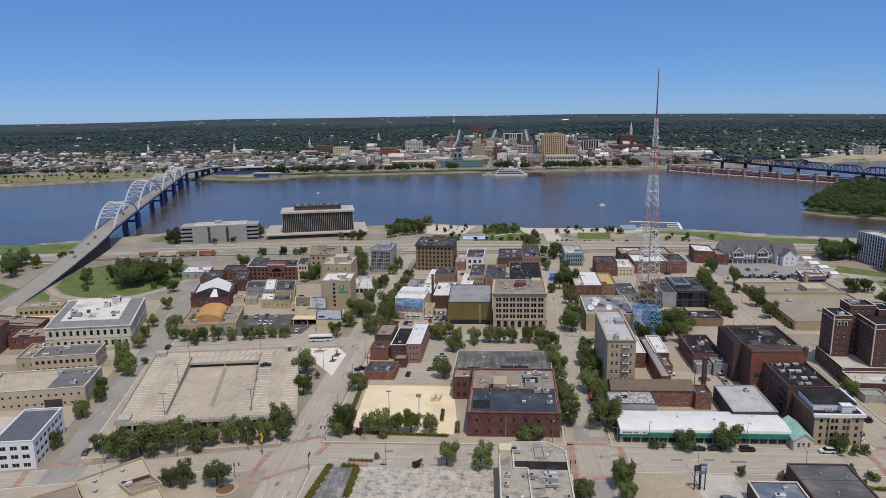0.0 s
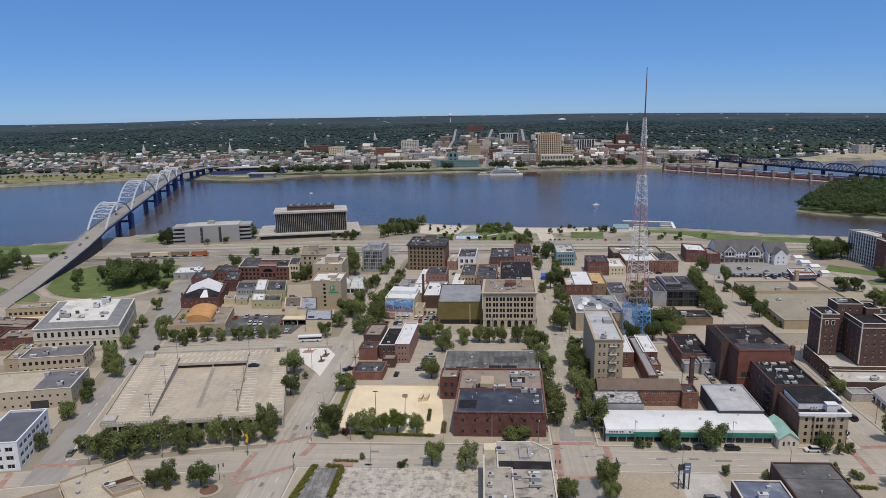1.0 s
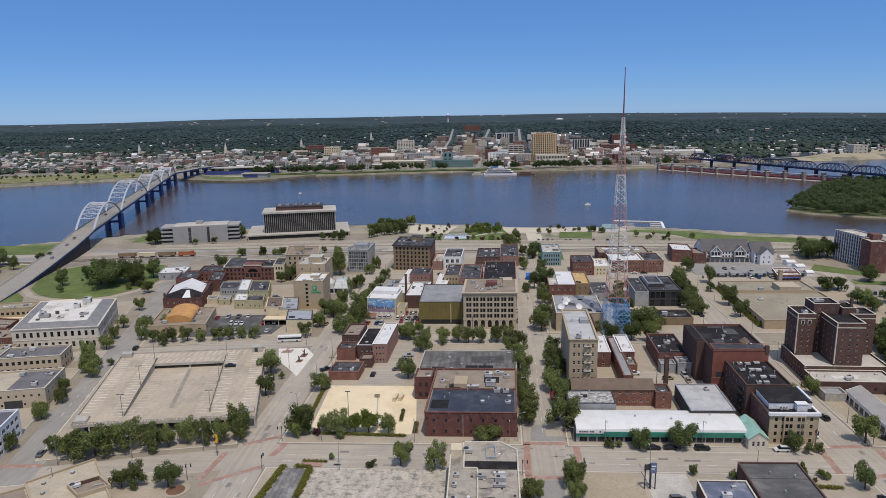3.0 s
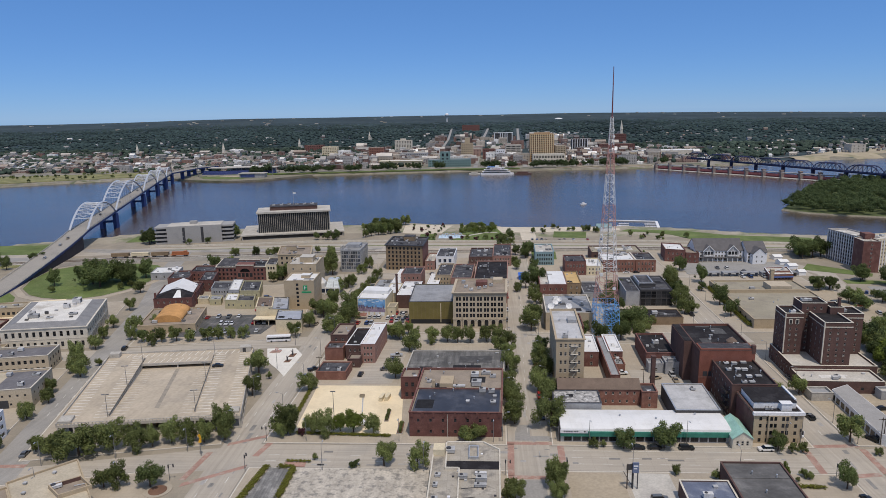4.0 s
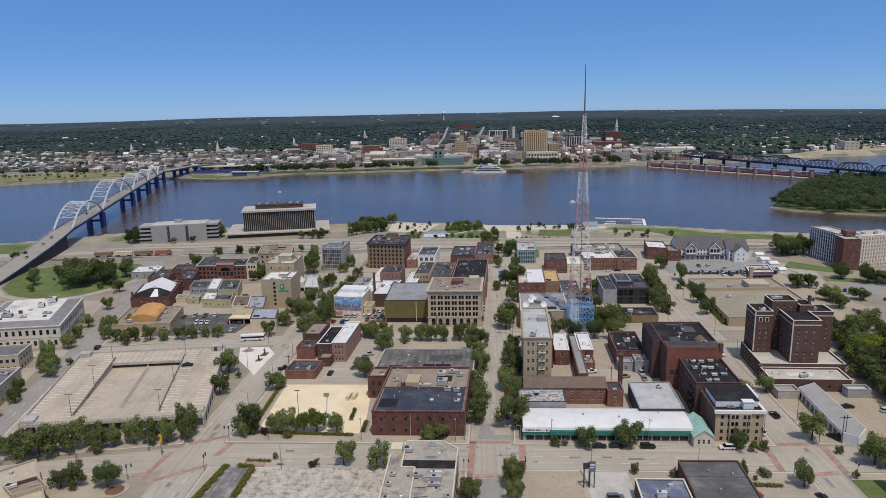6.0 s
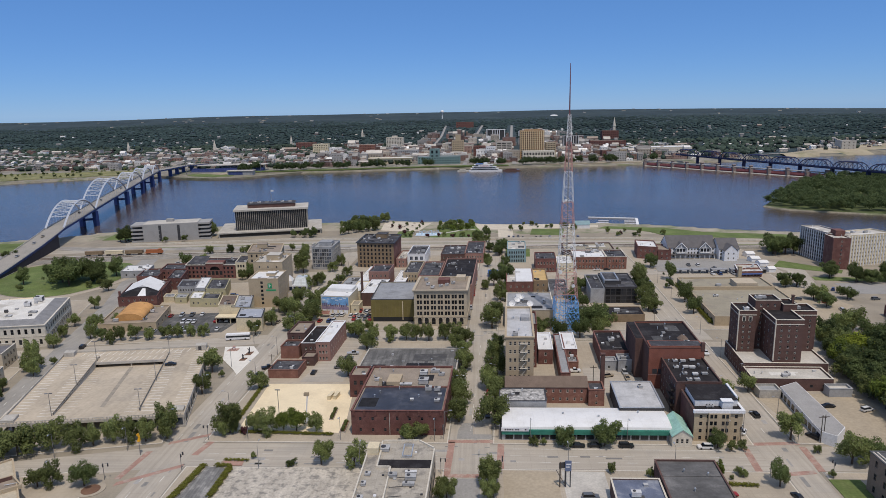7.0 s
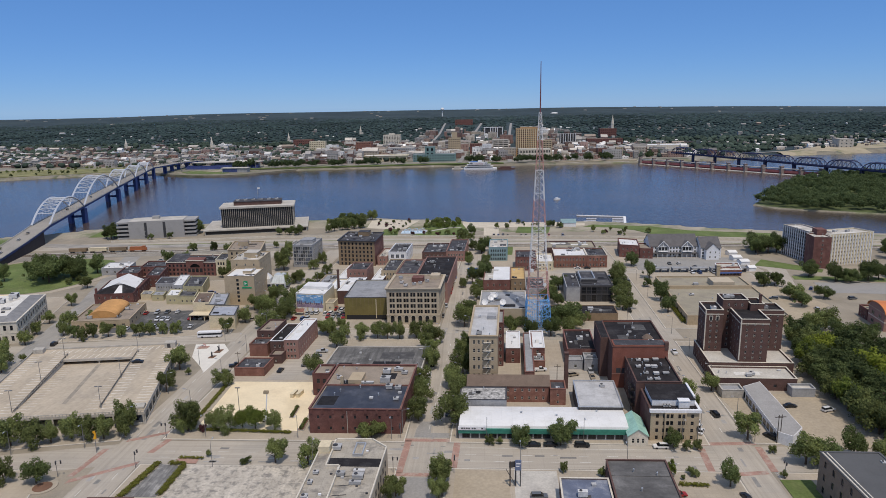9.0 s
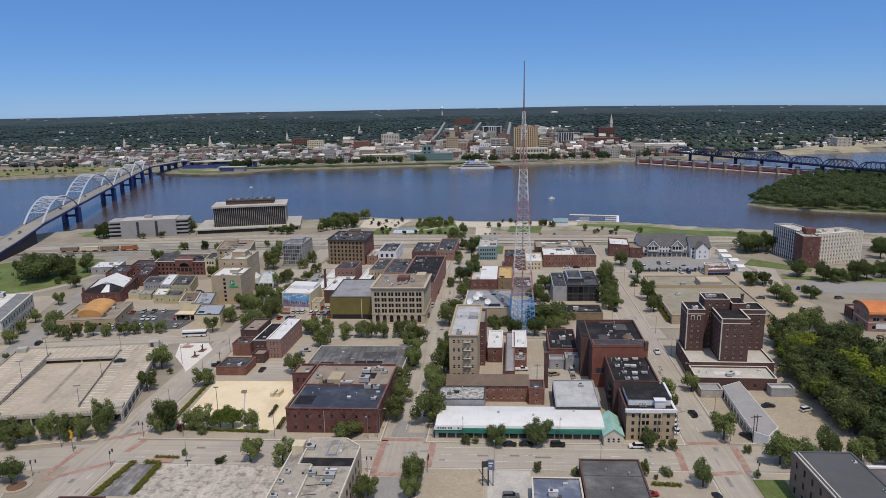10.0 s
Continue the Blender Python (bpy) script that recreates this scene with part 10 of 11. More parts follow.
tree(-49.6, 210.5, 6.5, 2.7, GREEN)
tree(-46.6, 211.4, 5.2, 2.2, GREEN)
tree(-42.8, 211.5, 3.5, 1.5, COPPER)
tree(-39.8, 214.5, 7.8, 3.3, GREEN)
tree(-34.9, 211.7, 9.2, 3.9, GREEN)
tree(-29.7, 214.8, 7.8, 3.3, LIGHT)
tree(-24.8, 213.7, 9.0, 3.8, LIGHT)
tree(-17.8, 213.5, 7.8, 3.3, GREEN)
tree(-49.7, 249.2, 8.2, 3.5, GREEN)
tree(-75.9, 266.4, 11.5, 4.8, GREEN)
tree(-71.2, 244.3, 9.8, 4.1, GREEN)
tree(-69.6, 260.9, 3.5, 1.5, GREEN)
tree(-20.4, 190.8, 1.5, 0.9, GREEN)
tree(-34.1, 195.2, 2.5, 1.1, GREEN)
tree(39.1, 537.9, 11.2, 4.7, GREEN)
tree(55.1, 493.0, 11.2, 4.7, DARK)
tree(49.1, 405.8, 11.8, 4.9, DARK)
tree(101.1, 392.5, 10.5, 6.1, DARK)
tree(71.1, 324.6, 6.5, 3.8, DARK)
tree(90.1, 324.7, 10.8, 6.2, DARK)
tree(99.1, 329.1, 12.5, 7.2, DARK)
tree(108.8, 333.7, 5.5, 2.3, GREEN)
tree(121.4, 338.4, 3.8, 1.6, GREEN)
tree(142.7, 418.8, 12.0, 5.0, GREEN)
tree(137.2, 380.3, 11.0, 4.6, GREEN)
tree(135.1, 353.1, 8.2, 3.5, GREEN)
tree(157.6, 452.1, 11.2, 4.7, DARK)
tree(161.5, 418.7, 11.8, 4.9, DARK)
tree(155.2, 398.6, 7.0, 2.9, DARK)
tree(155.5, 369.0, 11.8, 4.9, DARK)
tree(153.8, 347.2, 11.2, 4.7, DARK)
tree(143.9, 493.2, 6.0, 2.5, GREEN)
tree(45.9, 324.4, 13.8, 5.8, GREEN)
tree(256.6, 490.9, 13.5, 5.7, DARK)
tree(264.4, 500.5, 12.0, 5.0, DARK)
tree(275.8, 500.2, 13.8, 5.8, DARK)
tree(264.7, 424.9, 10.2, 4.3, DARK)
tree(273.6, 411.0, 9.2, 3.9, GREEN)
tree(280.9, 410.9, 9.2, 3.9, DARK)
tree(294.6, 417.6, 12.2, 5.1, DARK)
tree(224.5, 398.3, 8.0, 3.4, GREEN)
tree(234.4, 404.6, 8.2, 3.5, GREEN)
tree(230.3, 371.1, 9.8, 5.7, GREEN)
tree(230.4, 360.4, 7.0, 2.9, GREEN)
tree(249.4, 385.9, 5.0, 2.1, GREEN)
tree(249.7, 374.4, 4.8, 2.0, GREEN)
tree(222.1, 321.3, 13.2, 5.6, GREEN)
tree(362.7, 508.3, 8.8, 3.7, DARK)
tree(345.9, 489.1, 5.8, 2.4, GREEN)
tree(310.8, 417.5, 10.8, 4.5, DARK)
tree(143.1, 248.2, 8.5, 3.6, GREEN)
tree(142.0, 210.2, 11.2, 4.7, GREEN)
tree(126.3, 182.0, 8.2, 3.5, DARK)
tree(146.5, 201.7, 3.2, 1.4, GREEN)
tree(153.6, 195.1, 10.5, 6.1, GREEN)
tree(143.7, 186.7, 3.0, 1.3, GREEN)
tree(117.8, 186.8, 3.0, 1.3, GREEN)
tree(66.8, 204.6, 8.0, 3.4, DARK)
tree(80.1, 205.0, 8.8, 5.1, DARK)
tree(116.3, 204.4, 7.2, 3.0, DARK)
tree(120.1, 202.4, 4.2, 1.8, GREEN)
tree(123.5, 203.2, 4.0, 1.7, GREEN)
tree(111.0, 187.6, 4.8, 2.0, LIGHT)
tree(117.0, 188.4, 3.2, 1.4, GREEN)
tree(113.7, 185.2, 2.0, 0.8, GREEN)
tree(79.1, 188.6, 3.8, 1.6, GREEN)
tree(90.4, 186.7, 3.2, 1.4, GREEN)
tree(56.9, 205.1, 3.8, 1.6, GREEN)
tree(60.3, 205.2, 2.8, 1.2, GREEN)
tree(132.5, 242.9, 8.0, 3.4, GREEN)
tree(131.9, 233.4, 5.8, 2.4, GREEN)
tree(42.4, 182.3, 9.5, 4.0, GREEN)
tree(41.9, 173.9, 7.5, 3.1, GREEN)
tree(28.3, 172.9, 8.2, 3.5, GREEN)
tree(-77.8, 588.2, 10.5, 4.4, DARK)
tree(-72.2, 593.8, 10.5, 4.4, DARK)
tree(-67.3, 596.5, 10.5, 4.4, DARK)
tree(-61.8, 599.3, 10.5, 4.4, DARK)
tree(-56.0, 605.0, 12.8, 5.4, GREEN)
tree(-82.2, 582.8, 8.2, 3.5, GREEN)
tree(-202.6, 581.9, 13.5, 5.7, DARK)
tree(-115.8, 583.3, 7.2, 3.0, DARK)
tree(-108.0, 583.2, 7.8, 3.3, DARK)
tree(4.6, 601.0, 5.2, 2.2, GREEN)
tree(10.9, 606.7, 5.2, 2.2, GREEN)
tree(17.9, 612.5, 6.0, 2.5, GREEN)
tree(24.1, 609.4, 5.2, 2.2, GREEN)
tree(30.8, 606.3, 4.8, 2.0, GREEN)
tree(68.8, 596.9, 6.2, 2.6, GREEN)
tree(78.6, 593.9, 5.2, 2.2, GREEN)
tree(127.6, 598.7, 5.2, 2.2, GREEN)
tree(198.6, 570.3, 6.0, 2.5, GREEN)
tree(203.4, 531.8, 4.8, 2.0, GREEN)


def grove(points_fn, n, lo, hi, kinds, seed, gap=5.0):
    """Trees scattered through an area, none closer than gap."""
    rng = random.Random(seed)
    placed, tries = [], 0
    while len(placed) < n and tries < n * 60:
        tries += 1
        p = points_fn(rng)
        if p is None or any((p[0] - q[0]) ** 2 + (p[1] - q[1]) ** 2 < gap * gap for q in placed):
            continue
        placed.append(p)
        h = rng.uniform(lo, hi)
        tree(p[0], p[1], h, h * rng.uniform(0.42, 0.52), rng.choice(kinds), p[2] if len(p) > 2 else 0.0)


FAR_CROWNS = [crown_mesh("far_crown", 200 + i, 900, M_LEAFDK if i % 2 else M_LEAF, 0.85, 0.0, 1.6) for i in range(4)]


def joined_grove(name, label, points_fn, n, lo, hi, seed, gap=5.0, leaf=None):
    """A wood too dense to count: leaf-clad crowns joined by leaf colour."""
    rng = random.Random(seed)
    temps = []
    for me in FAR_CROWNS:
        co = np.empty(len(me.vertices) * 3)
        me.vertices.foreach_get("co", co)
        temps.append((co.reshape(-1, 3), np.array([tuple(p.vertices) for p in me.polygons])))
    sets = {0: ([], [], 0), 1: ([], [], 0)}
    placed, tries = [], 0
    while len(placed) < n and tries < n * 60:
        tries += 1
        p = points_fn(rng)
        if p is None or any((p[0] - q[0]) ** 2 + (p[1] - q[1]) ** 2 < gap * gap for q in placed):
            continue
        placed.append(p)
        k = rng.randrange(4)
        vs, fs, off = sets[k % 2]
        tv, tf = temps[k]
        h, a = rng.uniform(lo, hi), rng.uniform(0, 6.28)
        r = h * rng.uniform(0.46, 0.56)
        q = np.empty_like(tv)
        q[:, 0] = (tv[:, 0] * math.cos(a) - tv[:, 1] * math.sin(a)) * r + p[0]
        q[:, 1] = (tv[:, 0] * math.sin(a) + tv[:, 1] * math.cos(a)) * r + p[1]
        q[:, 2] = tv[:, 2] * h * 0.5 + p[2] + h * 0.52
        vs.append(q)
        fs.append(tf + off)
        sets[k % 2] = (vs, fs, off + len(tv))
    for k, (vs, fs, off) in sets.items():
        me = bpy.data.meshes.new(name)
        me.from_pydata(np.concatenate(vs).tolist(), [], np.concatenate(fs).tolist())
        me.materials.append(leaf if leaf else M_LEAFDK if k else M_LEAF)
        tagged(new(name, me), label, "woods", kind="stuff")


tree(17.2, 208.0, 6.2, 4.1, GREEN)
tree(14.2, 208.3, 4.8, 2.6, DARK)
tree(-20.5, 191.0, 2.2, 1.9, DARK)

# trees by the river tower block
for x_, y_, h_ in ((261, 420, 11), (272, 410, 12), (280, 408, 10), (292, 411, 13), (300, 414, 12), (259, 497, 15), (265, 490, 16), (272, 492, 14), (256, 486, 12), (262, 505, 13), (340, 470, 14), (352, 491, 13), (330, 490, 12), (318, 418, 12), (225, 403, 10), (232, 401, 10), (228, 372, 9), (228, 358, 9), (247, 373, 8)):
    tree(x_, y_, h_, h_ * 0.52, DARK)

# rows of street trees
for x_, y_, h_, r_ in ((-91.5, 202.5, 8.5, 4.0), (-80.5, 205, 9, 3.8), (-68.5, 208, 10, 4.2), (-119, 196.5, 9, 4.4)):
    tree(x_, y_, h_, r_, GREEN)
for x_, y_, h_, k_ in ((-151, 330, 8, GREEN), (-148, 345, 8, GREEN), (-196, 398, 9, GREEN), (-174, 507, 8, GREEN), (-157, 507, 8, DARK), (-141, 506, 9, GREEN), (-97, 507, 9, GREEN), (-93, 496, 8, GREEN), (-92, 484, 8, GREEN),
                       (-118, 424, 8, GREEN), (-62, 446, 8, GREEN), (-49, 432, 8, GREEN), (-68, 380, 8, GREEN), (-53, 381, 8, GREEN), (-69, 402, 9, GREEN), (-51, 394, 8, GREEN), (-55, 322, 11, GREEN), (-51, 344, 11, DARK), (-72, 352, 10, GREEN),
                       (-20, 311, 9, GREEN), (-12, 307, 8, GREEN), (-4, 306, 9, GREEN), (9, 306, 9, GREEN), (28, 306, 9, GREEN), (33, 300, 9, GREEN), (32, 286, 8, GREEN), (30, 252, 9, GREEN), (29, 243, 8, DARK),
                       (47, 243, 9, GREEN), (48, 291, 9, DARK), (49, 345, 9, DARK), (52, 372, 8, GREEN), (53, 388, 9, GREEN), (56, 425, 10, DARK), (58, 450, 9, DARK), (46, 458, 8, GREEN), (60, 520, 9, DARK), (48, 505, 8, DARK),
                       (70, 312, 9, GREEN), (78, 309, 10, DARK), (88, 310, 11, DARK), (96, 309, 10, GREEN), (91, 318, 9, DARK), (100, 321, 9, GREEN), (68, 322, 8, DARK), (97, 358, 9, DARK), (92, 366, 10, DARK), (95, 376, 9, GREEN),
                                              (-150, 236, 7, GREEN), (131, 352, 10, GREEN), (133, 363, 11, GREEN), (134.5, 375, 10, GREEN), (136, 387, 11, DARK), (138, 401, 11, GREEN), (140, 415, 10, GREEN), (-153, 262, 9, GREEN), (-145, 199, 8, GREEN), (-166, 296, 8, GREEN), (-148, 306, 8, DARK), (-116, 309, 8, GREEN), (-99, 313, 7, GREEN)):
    tree(x_, y_, h_, h_ * tree_rng.uniform(0.40, 0.52), k_)


# the wood's shade and its sunlit patches are set as two leaf colours
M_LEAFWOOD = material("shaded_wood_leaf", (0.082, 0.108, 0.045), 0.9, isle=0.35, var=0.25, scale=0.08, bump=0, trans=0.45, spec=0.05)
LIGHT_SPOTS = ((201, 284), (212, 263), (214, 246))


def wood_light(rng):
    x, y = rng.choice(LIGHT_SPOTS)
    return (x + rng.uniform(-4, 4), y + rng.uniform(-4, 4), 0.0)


def wood_edge(rng):
    y = rng.uniform(200, 300)
    return (186 + max(0, (y - 250)) * 0.28 + rng.uniform(-3, 3), y)


def wood_east(rng):
    x, y = rng.uniform(182, 330), rng.uniform(196, 322)
    if x < 184 + max(0, (y - 250)) * 0.28 or y > max(228, 306 - max(0, x - 202) * 0.95) or (206 < x < 222 and 244 < y < 258):
        return None
    if any((x - a) ** 2 + (y - c) ** 2 < 42 for a, c in LIGHT_SPOTS):
        return None
    return (x, y, 0.0)


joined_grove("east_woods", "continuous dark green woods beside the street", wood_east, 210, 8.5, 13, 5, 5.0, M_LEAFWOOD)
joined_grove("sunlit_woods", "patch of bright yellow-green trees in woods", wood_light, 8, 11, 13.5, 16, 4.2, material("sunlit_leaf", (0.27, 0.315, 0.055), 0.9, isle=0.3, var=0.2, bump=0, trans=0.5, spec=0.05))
grove(wood_edge, 14, 8, 13, (DARK, GREEN, GREEN, LIGHT), 6, 6.5)
for x_, y_, h_, k_ in ((197, 227, 11, COPPER), (204, 229, 9, COPPER), (219, 301, 12, DARK), (227, 294, 12, DARK), (214, 317, 11, GREEN), (240, 262, 11, DARK), (228, 276, 10, GREEN), (178, 196, 10, GREEN), (170, 199, 10, DARK), (186, 202, 11, GREEN), (160, 196, 9, DARK)):
    tree(x_, y_, h_, h_ * 0.5, k_)


def island_ground():
    pts = [(356, 750), (370, 722), (398, 704), (435, 688), (464, 675), (540, 650), (800, 600), (900, 780), (760, 1000), (640, 1060), (560, 1010), (480, 930), (410, 830)]
    cx, cy = 560, 800
    s = Shape()
    inner = [(cx + (a - cx) * 0.985, cy + (b_ - cy) * 0.985) for a, b_ in pts]
    for i in range(len(pts)):
        j = (i + 1) % len(pts)
        s.poly([(*pts[i], -4.6), (*pts[j], -4.6), (*inner[j], -2.6), (*inner[i], -2.6)], 0)
    s.poly([(*p, -2.6) for p in inner], 1)
    solid("river_island", s, [M_BANK, material("undergrowth", (0.075, 0.095, 0.035), 0.95, scale=0.05, var=0.3)], "wooded island with a sandy rim", "island", kind="structure")
    return inner


isle_poly = island_ground()


def in_poly(x, y, poly):
    c = False
    for i in range(len(poly)):
        (x1, y1), (x2, y2) = poly[i], poly[i - 1]
        if (y1 > y) != (y2 > y) and x < (x2 - x1) * (y - y1) / (y2 - y1) + x1:
            c = not c
    return c


def isle(rng):
    x, y = rng.uniform(358, 760), rng.uniform(625, 1020)
    return (x, y, -2.7) if in_poly(x, y, isle_poly) else None


joined_grove("island_woods", "dense green woods covering the river island", isle, 760, 11, 15.5, 8, 6.4, material("island_leaf", (0.13, 0.17, 0.075), 0.9, isle=0.3, var=0.2, bump=0, trans=0.5, spec=0.05))


M_LEAFWOOD_FAR = material("bank_tree_leaf", (0.08, 0.11, 0.05), 0.9, isle=0.3, var=0.2, bump=0, trans=0.4, spec=0.05)


def far_bank(rng):
    """Clumps with gaps between them."""
    c = rng.choice((-402, -388, -330, -312, -296, -268, -226, -214, -176, -160, -142, -96, -52, 36, 58, 84, 130, 150, 172, 190, 205, 236, 262, 300, 390))
    x = c + rng.gauss(0, 6)
    return (x, south_shore(x) + rng.uniform(16, 40), 0.2)


joined_grove("far_bank_trees", "green trees along the far bank", far_bank, 96, 12, 20, 9, 6.4, M_LEAFWOOD_FAR)


def levee(rng):
    x = rng.uniform(-1250, -620)
    y = south_shore(x) + rng.choice((25, 30, 110, 120, 128)) + rng.uniform(-4, 4)
    return (x, y, 0.5)


joined_grove("levee_trees", "small trees along the grass levee", levee, 110, 5, 9, 10, 8.0)


def river_lush(rng):
    x, y = rng.uniform(3, 35), rng.uniform(594, 634)
    return (x, y) if y > 597 + 0.1 * abs(x - 18) else None


def river_clump(rng):
    return (rng.uniform(-88, -55), rng.uniform(602, 652))


def river_edge(rng):
    """Young trees and shrubs along the promenade and the lawn's edges."""
    u = rng.random()
    if u < 0.3:
        return (rng.uniform(-8, 40), rng.uniform(564, 572))
    if u < 0.5:
        return (rng.uniform(-33, -19), rng.uniform(570, 598))
    if u < 0.8:
        return (rng.uniform(72, 126), rng.choice((607, 622)) + rng.uniform(-3, 3))
    return (rng.uniform(150, 186), rng.uniform(560, 590))


grove(river_lush, 34, 3.4, 6.6, (GREEN, LIGHT, LIGHT, GREEN), 12, 4.0)
grove(river_clump, 19, 6, 9.5, (DARK, GREEN, GREEN), 13, 6.2)
grove(river_edge, 34, 2.6, 5.5, (GREEN, DARK, GREEN, COPPER), 14, 4.0)
for x_, y_, h_ in ((-53, 648, 12), (-204.8, 586, 13), (-207, 576, 11), (-272, 566, 11), (-276, 560, 9), (-233, 556, 6), (-218, 559, 6), (-115, 573, 8), (-107, 573, 8), (-124, 573, 7), (120, 606, 7), (126, 600, 6), (47, 566, 10), (40, 552, 9)):
    tree(x_, y_, h_, h_ * 0.46, GREEN if h_ > 11 else DARK)


# ---- cars, lamps, street furniture ----
M_TYRE = material("tyre_rubber", (0.025, 0.025, 0.025), 0.8)
M_CARGLASS = glass_material("car_glass", (0.02, 0.022, 0.026), 0.05)
PAINTS = [material("car_" + n, c, 0.3, 0.2, var=0.03, fvar=0.02, bump=0, spec=0.6) for n, c in (("white", (0.75, 0.75, 0.74)), ("silver", (0.45, 0.46, 0.47)), ("black", (0.02, 0.02, 0.022)), ("grey", (0.14, 0.145, 0.15)), ("red", (0.36, 0.03, 0.025)), ("blue", (0.05, 0.09, 0.24)), ("tan", (0.36, 0.30, 0.22)))]
PAINT_WORDS = ("white", "silver", "black", "grey", "red", "blue", "tan")


def car_body(style):
    L, W = (4.6, 1.8) if style == "sedan" else (4.8, 1.9) if style == "suv" else (5.5, 1.95)
    if style == "sedan":
        prof = [(-L / 2, 0.35), (-L / 2, 0.85), (-L / 2 + 0.9, 0.95), (L / 2 - 1.3, 0.92), (L / 2, 0.72), (L / 2, 0.35)]
        cab = [(-L / 2 + 0.75, 0.93), (-L / 2 + 1.3, 1.42), (0.45, 1.45), (1.2, 0.92)]
    elif style == "suv":
        prof = [(-L / 2, 0.4), (-L / 2, 1.05), (L / 2 - 1.2, 1.05), (L / 2, 0.9), (L / 2, 0.4)]
        cab = [(-L / 2 + 0.06, 1.04), (-L / 2 + 0.25, 1.7), (0.5, 1.72), (1.25, 1.04)]
    else:
        prof = [(-L / 2, 0.45), (-L / 2, 1.1), (L / 2 - 1.5, 1.12), (L / 2, 0.98), (L / 2, 0.45)]
        cab = [(-0.5, 1.1), (-0.4, 1.78), (0.8, 1.8), (1.5, 1.1)]
    out = []
    for pr, hw, hw2 in ((prof, W / 2, W / 2), (cab, W / 2 - 0.08, W / 2 - 0.26)):
        sh = Shape()
        n = len(pr)
        for sgn in (-1, 1):
            for x, z in pr:
                sh.v.append((x, sgn * (hw2 if z > 1.2 and hw2 != hw else hw), z))
        sh.f = [tuple(reversed(range(n))), tuple(range(n, 2 * n))]
        for i in range(n):
            j = (i + 1) % n
            sh.f.append((i, j, n + j, n + i))
        sh.m = [0] * len(sh.f)
        out.append(sh)
    roof = Shape().box(cab[1][0] + 0.05, cab[2][0] - 0.05, -W / 2 + 0.28, W / 2 - 0.28, cab[1][1] - 0.02, cab[2][1] + 0.03)
    return out[0], out[1], roof, L, W


CAR_MESH = {}
for st_ in ("sedan", "suv", "pickup"):
    b0, b1, b2, L_, W_ = car_body(st_)
    CAR_MESH[st_] = (b0, b1, b2, L_, W_)
WHEEL = Shape().tube((0, -0.11, 0), (0, 0.11, 0), 0.34, n=12).mesh("wheel", [M_TYRE])
BODY = {(st_, i): CAR_MESH[st_][0].mesh("body", [p]) for st_ in CAR_MESH for i, p in enumerate(PAINTS)}
CABIN = {st_: CAR_MESH[st_][1].mesh("cabin_glass", [M_CARGLASS]) for st_ in CAR_MESH}
ROOFP = {(st_, i): CAR_MESH[st_][2].mesh("roof_panel", [p]) for st_ in CAR_MESH for i, p in enumerate(PAINTS)}
CAR_CAT = {"sedan": "car", "suv": "car", "pickup": "truck"}


def car(x, y, turn, paint=0, style="sedan", z=0.05):
    root = thing({"sedan": "sedan", "suv": "sport_utility_car", "pickup": "pickup_truck"}[style], x, y, z, PAINT_WORDS[paint] + {"sedan": " sedan", "suv": " tall estate car", "pickup": " pickup truck"}[style] + " parked at the kerb", CAR_CAT[style], "parked cars")
    root.rotation_euler = (0, 0, radians(turn))
    L, W = CAR_MESH[style][3:5]
    for nm, me in (("body", BODY[style, paint]), ("cabin_glass", CABIN[style]), ("roof_panel", ROOFP[style, paint])):
        new(nm, me).parent = root
    for sx in (-1, 1):
        for sy in (-1, 1):
            w_ = new("wheel", WHEEL)
            w_.parent = root
            w_.location = (sx * L * 0.31, sy * (W / 2 - 0.1), 0.34)
    return root


car_rng = random.Random(31)


LOT_PAINT = (0, 0, 0, 0, 1, 1, 2, 3, 4)


def car_row(x0, y0, x1, y1, n, turn, fill=1.0, z=0.05, paints=(0, 0, 1, 1, 2, 3, 3, 4, 5, 6)):
    """A row of parked cars between two points."""
    for i in range(n):
        if car_rng.random() > fill:
            continue
        t = (i + 0.5) / n
        car(x0 + (x1 - x0) * t + car_rng.uniform(-0.2, 0.2), y0 + (y1 - y0) * t, turn + car_rng.uniform(-3, 3) + (180 if car_rng.random() < 0.5 else 0), car_rng.choice(paints), car_rng.choice(("sedan", "sedan", "suv", "pickup")), z)


LAMP_POLE = Shape().tube((0, 0, -0.1), (0, 0, 8.6), 0.11, 0.07, n=7).tube((0, 0, 8.5), (1.9, 0, 9.1), 0.05, n=5).mesh("pole", [M_POLE])
LAMP_HEAD = Shape().box(1.6, 2.5, -0.16, 0.16, 9.0, 9.18).mesh("lamp_head", [M_METAL])


def street_lamp(x, y, turn=0, k=1.0):
    root = thing("street_lamp", x, y, 0, "tall grey street lamp with single arm", "street lamp", "street lamps")
    root.matrix_basis = pose(x, y, 0, 0, 0, turn) @ Matrix.Diagonal((k, k, k, 1))
    new("pole", LAMP_POLE).parent = root
    new("lamp_head", LAMP_HEAD).parent = root


SIGNAL_POLE = Shape().tube((0, 0, -0.1), (0, 0, 5.6), 0.1, 0.08, n=7).tube((0, 0, 5.2), (1.5, 0, 5.4), 0.06, 0.05, n=6).mesh("pole", [M_POLE])
SIGNAL_HEAD = Shape().box(-0.18, 0.18, -0.16, 0.16, -0.5, 0.5).mesh("signal_head", [M_DKFRAME])


